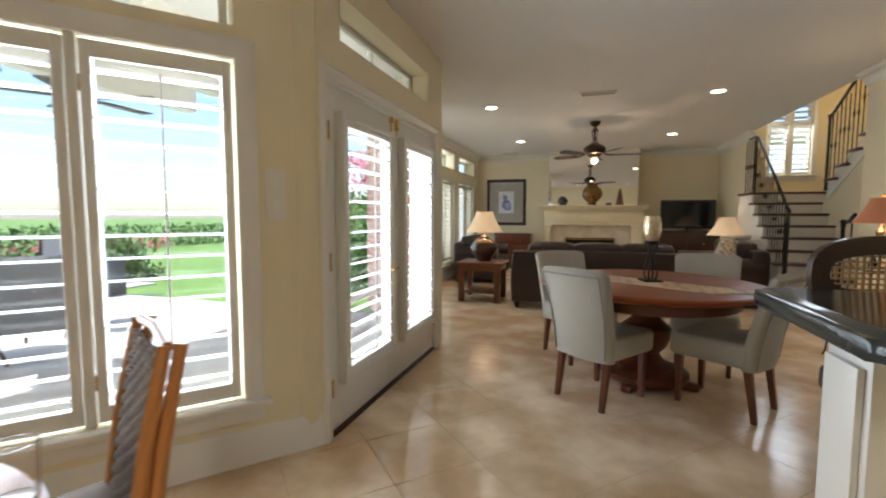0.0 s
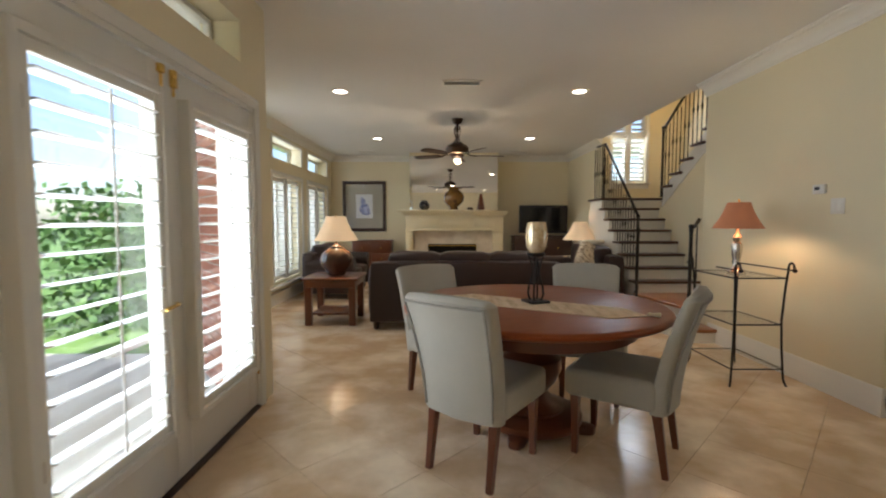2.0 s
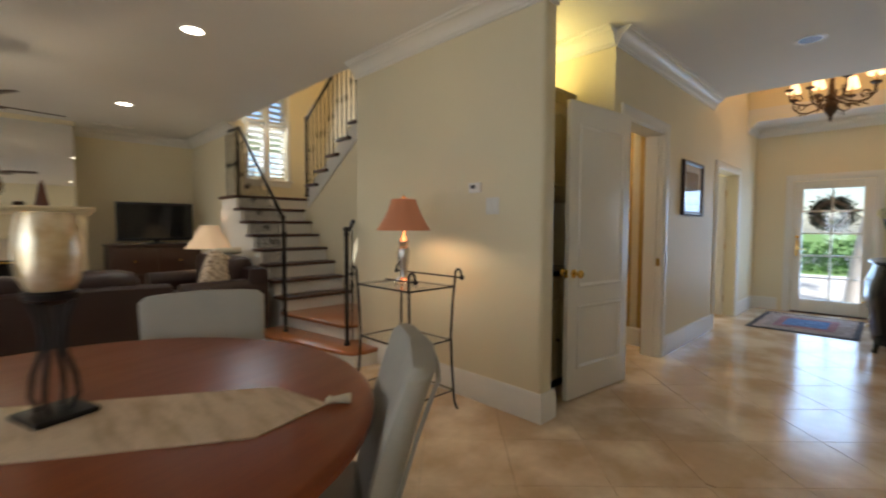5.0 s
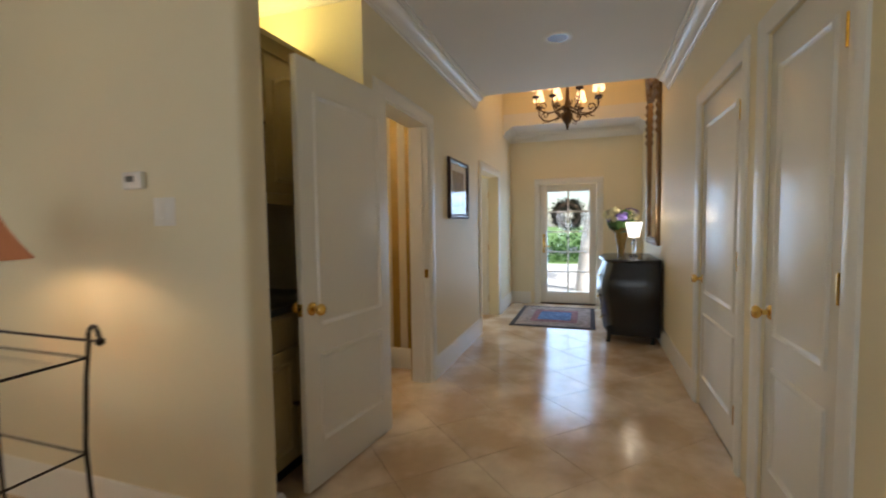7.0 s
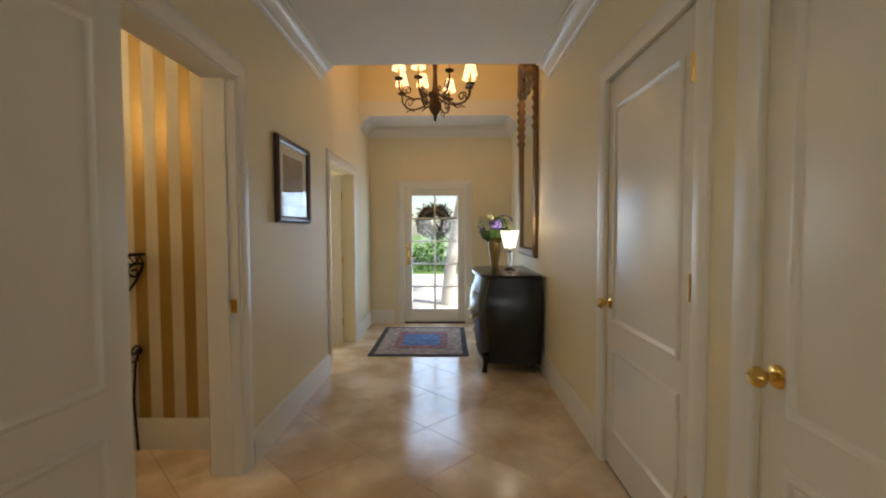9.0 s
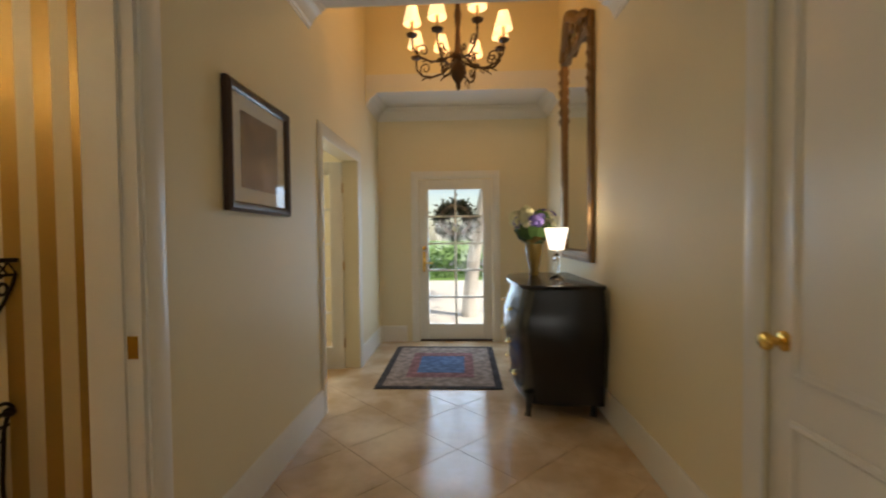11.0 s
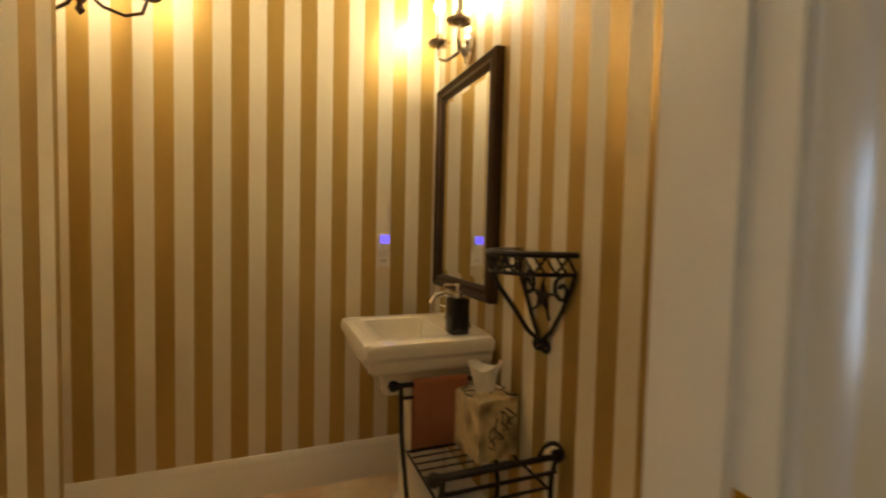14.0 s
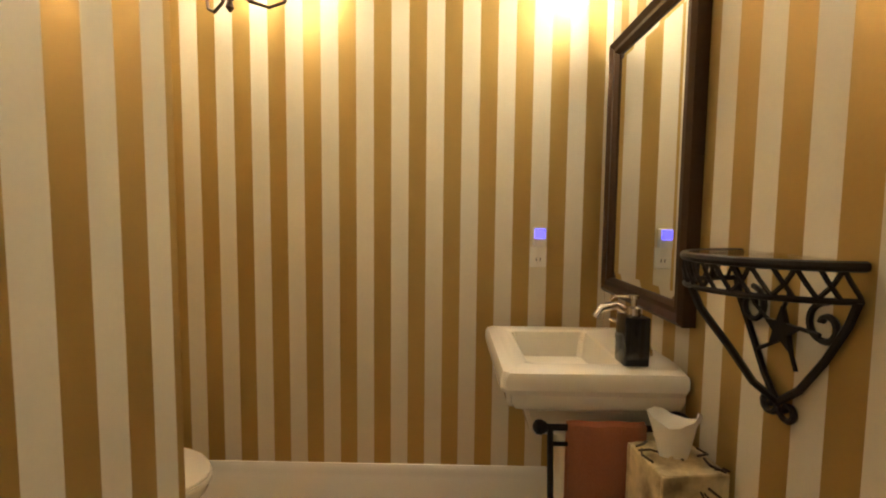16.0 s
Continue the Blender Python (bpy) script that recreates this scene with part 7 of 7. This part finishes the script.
part("countertop", slab(out, 1.008, 1.05, bevel=0.016), GRANITE, kb, "polished black granite top with a bullnose edge")
for x in (3.95, 4.9):
    part("bracket", tube([(x, 4.275, 0.68), (x, 4.25, 0.76), (x, 4.30, 0.88), (x, 4.40, 0.97), (x, 4.50, 1.007)], 0.012, 8), IRON, kb, "curved iron bracket")


def bar_stool(m):
    """A stool with iron legs, scrolls and a caned back; it faces its +y."""
    s = thing("bar_stool", "iron bar stool with a dark wooden caned back", "stool", m)
    for x in (-0.19, 0.19):
        part("leg", tube([(x * 1.15, 0.19, 0.0), (x, 0.17, 0.4), (x * 0.95, 0.16, 0.74)], 0.013, 8), IRON, s)
        part("leg", tube([(x * 1.15, -0.2, 0.0), (x, -0.18, 0.4), (x * 0.95, -0.17, 0.74), (x * 1.0, -0.22, 1.0)], 0.013, 8), IRON, s)
        part("scroll", tube([(x * 1.03, y, z) for y, _, z in curl(0.07, 0.52, 0.07, 90, 1.3)], 0.008, 6), IRON, s)
        part("brace", tube([(x, 0.17, 0.42), (x, 0.08, 0.58), (x, -0.06, 0.66), (x, -0.17, 0.72)], 0.009, 6), IRON, s)
    part("foot_ring", tube([(0.2 * math.cos(a), 0.18 * math.sin(a), 0.28) for a in (2 * math.pi * k / 20 for k in range(20))], 0.01, 6, closed=True), IRON, s)
    part("seat", cushion(-0.22, 0.22, -0.21, 0.21, 0.735, 0.82, 0.04), LEATHER, s, "dark leather padded seat")
    bm = bmesh.new()
    outer, inner = [], []
    for k in range(28):
        a = 2 * math.pi * k / 28
        cx, cz = math.copysign(abs(math.cos(a)) ** 0.75, math.cos(a)), math.copysign(abs(math.sin(a)) ** 0.75, math.sin(a))
        outer.append((0.245 * cx, 1.085 + 0.115 * cz))
        inner.append((0.185 * cx, 1.085 + 0.058 * cz))
    def bow(x):
        return -0.235 - 0.05 * (1 - (x / 0.245) ** 2)
    r = [[bm.verts.new((x, bow(x) + d, z)) for x, z in ring] for ring, d in ((outer, -0.016), (outer, 0.016), (inner, 0.014), (inner, -0.014))]
    r.append(r[0])
    for a, b in zip(r, r[1:]):
        for k in range(28):
            bm.faces.new((a[k], a[(k + 1) % 28], b[(k + 1) % 28], b[k]))
    back = part("backrest", bm, WOODDARK, s, "dark curved wooden back rail")
    bm = bmesh.new()
    for k in range(-9, 10):
        x = k * 0.02
        h = 0.058 * max(0.0, 1 - (abs(x) / 0.19) ** 2.6)
        box(bm, x - 0.0035, x + 0.0035, bow(x) - 0.003, bow(x) + 0.001, 1.085 - h, 1.085 + h)
    for k in range(-3, 4):
        z = 1.085 + k * 0.017
        tube([(x / 100, bow(x / 100) + 0.002, z) for x in range(-18, 19, 4)], 0.0034, 4, bm)
    part("cane_panel", bm, mat("woven_cane", (0.50, 0.30, 0.11), 0.6, vary=0.2, fine=120), back, "woven cane panel")
    return s


bar_stool(pose(3.665, 4.43, 0, 0, 0, 183))

ck = thing("rattan_chair", "oak dining chair with a woven rattan back", "chair", pose(1.505, 3.675, 0, 0, 0, 150))
OAK = mat("honey_oak", (0.42, 0.17, 0.045), 0.35, vary=0.2, grain=0.12, fine=26, stretch=(6, 6, 1), coat=0.2)
RATTAN = mat("woven_rattan", (0.10, 0.07, 0.05), 0.7, vary=0.4, grain=0.3, fine=60, second=(0.30, 0.23, 0.17), mix=0.7)
for x in (-0.20, 0.20):
    for dy in (0.0, -0.035):
        part("back_post", tube([(x, -0.19 + dy, 0.0), (x, -0.18 + dy, 0.42), (x, -0.22 + dy, 0.7), (x, -0.27 + dy, 0.95)], 0.016, 8, taper=[0.017, 0.019, 0.018, 0.015]), OAK, ck)
    part("front_leg", tube([(x, 0.2, 0.0), (x, 0.19, 0.42)], 0.019, 8), OAK, ck)
part("seat", cushion(-0.22, 0.22, -0.19, 0.22, 0.41, 0.47, 0.03), RATTAN, ck)
for k in range(22):
    z = 0.48 + 0.0205 * k
    y = -0.185 - 0.085 * ((z - 0.42) / 0.53) ** 1.2
    part("woven_strand", tube([(x / 100, y + 0.006 * math.sin(x * 0.9 + (k % 2) * math.pi), z) for x in range(-20, 21, 2)], 0.0105, 5), RATTAN, ck)
part("top_rail", tube([(-0.2, -0.275, 0.945), (0, -0.285, 0.955), (0.2, -0.275, 0.945)], 0.014, 8), OAK, ck)

bt = thing("breakfast_table", "round oak breakfast table by the bay window", "table", pose(1.635, 3.20, 0))
part("tabletop", lathe([(0.36, 0.71), (0.40, 0.715), (0.40, 0.735), (0.39, 0.74), (0, 0.74)], 40), OAK, bt)
part("column", lathe([(0.22, 0), (0.23, 0.03), (0.08, 0.08), (0.06, 0.3), (0.09, 0.5), (0.06, 0.6), (0.2, 0.71)], 20), OAK, bt)
tg = thing("glass_tumbler", "clear glass tumbler on the breakfast table", "glass", pose(1.79, 3.52, 0.741))
bm, rr = bmesh.new(), []
for r, z in ((0.0, 0.0), (0.034, 0.0), (0.04, 0.11), (0.037, 0.11), (0.032, 0.012), (0.0, 0.012)):
    rr.append([bm.verts.new((max(r, 0.0005) * math.cos(2 * math.pi * k / 20), max(r, 0.0005) * math.sin(2 * math.pi * k / 20), z)) for k in range(20)])
skin(bm, rr)
part("tumbler", bm, GLASS, tg)

# ---------------------------------------------------------------- outdoors
structure("ground", cube(-150, 150, -150, 150, -0.5, -0.10), GRASS, "green lawn reaching to the distance", "ground")
structure("patio", slab([(-5.2, -1.0), (B0.x - 0.2, -1.0), (B0.x - 0.2, 3.36), (1.18, 5.0), (1.18, 7.05), (0.2, 8.2), (-5.2, 8.2)], -0.2, -0.03), CONCRETE, "pale concrete covered patio", "patio")
structure("garden_path", cube(-13, -5.25, 2.0, 9.5, -0.3, -0.07), CONCRETE, "pale concrete terrace beyond the patio", "pavement")
structure("driveway", cube(XF + 0.25, 19.0, -6, 18, -0.3, -0.05), CONCRETE, "pale concrete front walk and drive", "pavement")
pr_ = thing("patio_roof", "white boarded patio roof on beams, with an added sun-blocking eave", "roof", kind="structure")
# the strip out to x -0.9 is an unseen eave, added to block sun
part("boards", slab([(-1.9, -1.0), (B0.x - 0.2, -1.0), (B0.x - 0.2, 3.36), (1.17, 5.0), (1.17, 7.05), (-0.12, 8.55), (-0.12, YB), (-0.9, YB), (-0.9, 7.3), (-1.9, 7.3)], 2.78, 2.9), TRIM, pr_)
beam = None
for k in range(3):
    m = Matrix.Translation((-1.3 + 0.6 * k, 0, 0))
    if beam is None:
        beam = part("beam", cube(-0.06, 0.06, 5.3, 7.2, 2.62, 2.779), TRIM, pr_, "white ceiling beam", m, smooth=False)
    else:
        again(beam, m)
part("edge_beam", cube(-1.9, -1.75, -1.0, 7.3, 2.5, 2.779), TRIM, pr_)
pf = thing("patio_fan", "dark patio ceiling fan", "ceiling fan", pose(-1.3, 5.7, 0))
part("rod", lathe([(0.06, 2.36), (0.02, 2.38), (0.02, 2.70), (0.07, 2.74), (0.07, 2.78)], 16), BRONZE, pf)
part("motor", lathe([(0.05, 2.18), (0.13, 2.21), (0.14, 2.28), (0.08, 2.33), (0.05, 2.36)], 20), BRONZE, pf)
for k in range(5):
    part("blade", slab([(0.1, -0.03), (0.25, -0.06), (0.62, -0.065), (0.62, 0.065), (0.25, 0.06), (0.1, 0.03)], 2.235, 2.243), BRONZE, pf, "", Matrix.Rotation(radians(20 + 72 * k), 4, "Z"))

SLING = mat("grey_sling", (0.12, 0.13, 0.15), 0.8, vary=0.1, grain=0.1, fine=200)


def patio_chair(m):
    c = thing("patio_chair", "black metal patio chair with a grey sling", "chair", m, group="patio chairs")
    for x in (-0.26, 0.26):
        part("frame", tube([(x, 0.30, 0.42), (x, -0.15, 0.38), (x, -0.26, 0.6), (x, -0.42, 1.0)], 0.014, 8), IRON, c)
        part("arm", tube([(x, -0.32, 0.64), (x, 0.0, 0.65), (x, 0.26, 0.62), (x, 0.30, 0.42)], 0.013, 8), IRON, c)
        part("leg", tube([(x, 0.30, 0.42), (x * 1.1, 0.36, 0.2), (x * 1.1, 0.3, 0.0)], 0.013, 8), IRON, c)
        part("leg", tube([(x, -0.15, 0.38), (x * 1.1, -0.28, 0.2), (x * 1.1, -0.36, 0.0)], 0.013, 8), IRON, c)
    bm = bmesh.new()
    line = [(0.30, 0.425), (0.1, 0.40), (-0.14, 0.39), (-0.22, 0.48), (-0.27, 0.62), (-0.34, 0.8), (-0.42, 1.0)]
    v = [[bm.verts.new((x, y, z + o)) for y, z in line] for x, o in ((-0.25, 0), (0.25, 0))]
    w = [[bm.verts.new((x, y - 0.006, z + 0.006)) for y, z in line] for x in (-0.25, 0.25)]
    n = len(line)
    for k in range(n - 1):
        bm.faces.new((v[0][k], v[1][k], v[1][k + 1], v[0][k + 1])), bm.faces.new((w[0][k], w[0][k + 1], w[1][k + 1], w[1][k]))
        bm.faces.new((v[0][k], v[0][k + 1], w[0][k + 1], w[0][k])), bm.faces.new((v[1][k], w[1][k], w[1][k + 1], v[1][k + 1]))
    part("sling", bm, SLING, c, "grey mesh sling seat")
    return c


pc = patio_chair(pose(-1.25, 5.25, -0.03, 0, 0, 55))
copy_thing(pc, pose(-0.85, 4.35, -0.03, 0, 0, 60))
copy_thing(pc, pose(-2.6, 6.3, -0.03, 0, 0, -130))
pt = thing("patio_table", "round black patio table", "table", pose(-2.2, 5.1, -0.03))
part("tabletop", lathe([(0.52, 0.69), (0.55, 0.7), (0.55, 0.715), (0, 0.715)], 32), IRON, pt)
for k in range(4):
    a = radians(45 + 90 * k)
    part("leg", tube([(0.42 * math.cos(a), 0.42 * math.sin(a), 0), (0.3 * math.cos(a), 0.3 * math.sin(a), 0.35), (0.4 * math.cos(a), 0.4 * math.sin(a), 0.7)], 0.015, 8), IRON, pt)
pl_ = thing("planter", "grey square planter with a small shrub", "planter", pose(-4.6, 8.0, -0.07))
part("pot", cube(-0.25, 0.25, -0.25, 0.25, 0, 0.6, bevel=0.02), mat("slate_planter", (0.09, 0.10, 0.13), 0.6), pl_)


def leaves(name, centre, size, n, leaf, material, label, category, seed, kind="stuff", parent=None, shape="box"):
    """Many small leaves filling an uneven block or crown."""
    g = np.random.RandomState(seed)
    if shape == "box":
        p = g.uniform(-1, 1, (n, 3))
        p[:, 2] *= 1 + 0.12 * np.sin(p[:, 0] * 9) * np.cos(p[:, 1] * 7)
    else:
        blobs = g.uniform(-0.65, 0.65, (14, 3))
        p = blobs[g.randint(0, 14, n)] + g.normal(0, 0.2, (n, 3))
    p = p * np.array(size) / 2 + np.array(centre)
    d = g.normal(0, 1, (n, 3))
    d /= np.linalg.norm(d, axis=1)[:, None]
    s = np.cross(d, g.normal(0, 1, (n, 3)))
    s /= np.linalg.norm(s, axis=1)[:, None]
    k = (leaf * g.uniform(0.6, 1.4, n))[:, None]
    v = np.concatenate([p, p + d * k * 0.5 + s * k * 0.3, p + d * k, p + d * k * 0.5 - s * k * 0.3], 1).reshape(-1, 3)
    me = bpy.data.meshes.new(name)
    me.from_pydata(v.tolist(), [], [(4 * i, 4 * i + 1, 4 * i + 2, 4 * i + 3) for i in range(n)])
    me.materials.append(material)
    ob = new(name, me)
    if parent:
        ob.parent = parent
        return ob
    return tagged(ob, label, category, "", kind)


leaves("planter_shrub", (0, 0, 0.75), (0.6, 0.6, 0.5), 500, 0.09, LEAF, "", "", 21, parent=pl_, shape="crown")
FLOWER = mat("pink_flower", (0.55, 0.12, 0.16), 0.7, vary=0.3)
leaves("garden_hedge", (-15.0, 6, 0.35), (1.6, 34, 0.95), 9000, 0.16, LEAF, "clipped green hedge at the end of the garden", "hedge", 1)
leaves("flower_bed", (-13.6, 7, 0.15), (1.0, 20, 0.5), 1200, 0.11, FLOWER, "bed of red and pink garden flowers", "flowers", 2)
leaves("window_shrub", (-1.7, 11.6, 0.75), (1.6, 5.2, 1.8), 7000, 0.12, LEAF, "leafy green shrubs outside the living-room windows", "shrub", 3)
leaves("pink_shrub", (-1.9, 12.9, 2.3), (1.2, 2.8, 0.9), 1000, 0.10, FLOWER, "pink flowering shrub above the window shrubs", "shrub", 8)
leaves("patio_shrub", (-6.6, 9.0, 0.25), (1.6, 2.6, 0.9), 4000, 0.13, LEAF, "rounded green garden shrub beside the terrace", "shrub", 4, shape="crown")
leaves("front_hedge", (21.0, 6, 0.35), (1.8, 30, 0.9), 9000, 0.17, LEAF, "clipped green hedge along the front garden", "hedge", 5)
structure("road", cube(23.5, 30, -60, 60, -0.3, -0.08), mat("asphalt", (0.07, 0.07, 0.075), 0.85, vary=0.2, grain=0.2), "grey asphalt road beyond the hedge", "road")


def tree(name, x, y, h, r, label, seed, lean=(0, 0), bark=BARK):
    t = thing(name, label, "tree", pose(x, y, -0.08))
    pts = [(lean[0] * f, lean[1] * f + 0.06 * math.sin(f * 5), h * 0.55 * f) for f in (0, 0.2, 0.4, 0.6, 0.8, 1)]
    part("trunk", tube(pts, r, 10, taper=[r * 1.25, r, r * 0.92, r * 0.85, r * 0.75, r * 0.6]), bark, t, "grey-brown tapered trunk")
    top = Vector(pts[-1])
    rng = random.Random(seed)
    for k in range(6):
        a = 2 * math.pi * k / 6 + rng.uniform(-0.4, 0.4)
        e = top + Vector((math.cos(a) * h * 0.22, math.sin(a) * h * 0.22, h * rng.uniform(0.15, 0.3)))
        part("limb", tube([top - Vector((0, 0, h * 0.1)), (top + e) / 2 + Vector((0, 0, 0.1)), e], r * 0.3, 6, taper=[r * 0.5, r * 0.3, r * 0.1]), bark, t)
    c = leaves("crown", (top.x, top.y, h * 0.78), (h * 0.75, h * 0.75, h * 0.5), 3500, 0.14, LEAF, "", "", seed, parent=t, shape="crown")
    return t


tree("tree", 13.3, 5.68, 6.0, 0.11, "slim pale-barked garden tree on the front walk", 6, lean=(0.0, -0.45), bark=mat("pale_bark", (0.52, 0.48, 0.44), 0.85, vary=0.3, grain=0.2, fine=24, bump=0.5, second=(0.38, 0.33, 0.29), mix=0.7))
tree("tree", 33.0, 9.0, 9.0, 0.2, "street tree beyond the front hedge", 11)
tree("tree", 34.0, 1.0, 9.5, 0.2, "street tree beyond the front hedge", 12)
tree("tree", -19.0, 10.0, 8.0, 0.2, "broad garden tree behind the hedge", 13)
tree("tree", -20.0, 1.0, 8.5, 0.2, "broad garden tree behind the hedge", 14)

bp = thing("brick_facing", "red brick outer face of the slanting wall beside the French doors", "brick wall", along((XW - 0.05, 8.7), (1.40, 7.15)) @ Matrix.Translation((0, -0.203, -0.03)))
part("mortar_bed", cube(-0.1, 1.92, -0.045, 0.0, 0, 2.75), MORTAR, bp, smooth=False)
brk = cube(-0.098, 0.098, -0.03, 0.03, -0.032, 0.032, bevel=0.004, seg=1)
brick = None
for row in range(33):
    for c in range(9):
        m = Matrix.Translation((0.012 + 0.207 * c + (0.09 if row % 2 else 0.0), -0.025, 0.04 + 0.074 * row))
        if brick is None:
            brick = part("brick", brk, BRICK, bp, "", m, smooth=False)
        else:
            again(brick, m)

# ---------------------------------------------------------------- floor tiles
def clip(poly, region):
    """The part of a convex outline inside a convex region that runs counter-clockwise."""
    for k in range(len(region)):
        a, b = Vector(region[k]), Vector(region[(k + 1) % len(region)])
        n = Vector((-(b - a).y, (b - a).x))
        out = []
        for i in range(len(poly)):
            p, q = poly[i], poly[(i + 1) % len(poly)]
            dp, dq = (p - a).dot(n), (q - a).dot(n)
            if dp >= 0:
                out.append(p)
            if (dp > 0) != (dq > 0) and abs(dp - dq) > 1e-9:
                out.append(p + (q - p) * (dp / (dp - dq)))
        poly = out
        if len(poly) < 3:
            return []
    return poly


REGIONS = [
    [(1.30, 0.0), (5.52, 0.0), (5.52, 7.15), (1.30, 7.15)],
    [(B0.x, 0.0), (1.30, 0.0), (1.30, 4.97), (B0.x, 3.34)],
    [(1.30, 7.15), (5.52, 7.15), (5.52, YB), (0.13, YB), (0.13, 8.62)],
    [(5.52, YS - 0.1), (XF + 0.02, YS - 0.1), (XF + 0.02, YH + 0.02), (5.52, YH + 0.02)],
    [(5.64, YH + 0.02), (7.86, YH + 0.02), (7.86, 8.6), (5.64, 8.6)],
    [(8.0, YH + 0.02), (XF, YH + 0.02), (XF, 9.2), (8.0, 9.2)],
]
TILE, GAP = 0.457, 0.002
FL = bpy.data.objects["floor"]
rest = bmesh.new()


def tile_prism(bm, poly):
    c = sum(poly, Vector((0, 0))) / len(poly)
    low, rim, top = [], [], []
    for p in poly:
        d = (c - p).normalized()
        low.append(bm.verts.new((*p, -0.006))), rim.append(bm.verts.new((*p, -0.0006))), top.append(bm.verts.new((*(p + d * 0.0015), 0.0)))
    n = len(poly)
    for k in range(n):
        bm.faces.new((low[k], low[(k + 1) % n], rim[(k + 1) % n], rim[k]))
        bm.faces.new((rim[k], rim[(k + 1) % n], top[(k + 1) % n], top[k]))
    bm.faces.new(top)


e1, e2 = Vector((math.cos(radians(45)), math.sin(radians(45)))), Vector((-math.sin(radians(45)), math.cos(radians(45))))
count = 0
for i in range(-8, 50):
    for j in range(-30, 34):
        c = e1 * (TILE * i) + e2 * (TILE * j)
        if not (-1 < c.x < 12.2 and -1 < c.y < 15):
            continue
        h = (TILE - GAP) / 2
        sq = [c - e1 * h - e2 * h, c + e1 * h - e2 * h, c + e1 * h + e2 * h, c - e1 * h + e2 * h]
        for reg in REGIONS:
            poly = clip(sq, reg)
            if len(poly) < 3:
                continue
            ar = 0.5 * abs(sum(poly[k].x * poly[(k + 1) % len(poly)].y - poly[(k + 1) % len(poly)].x * poly[k].y for k in range(len(poly))))
            if ar < 0.0015:
                continue
            near = (1.3 < c.x < 5.6 and 4.2 < c.y < 8.6) or (c.x >= 5.6 and YS - 0.3 < c.y < YH + 0.3)
            if near and count < 290:
                bm = bmesh.new()
                tile_prism(bm, poly)
                part("tile", bm, FLOOR, FL, "", smooth=False)
                count += 1
            else:
                tile_prism(rest, poly)
tagged(part("tile_field", rest, FLOOR, FL, "", smooth=False), kind="stuff")
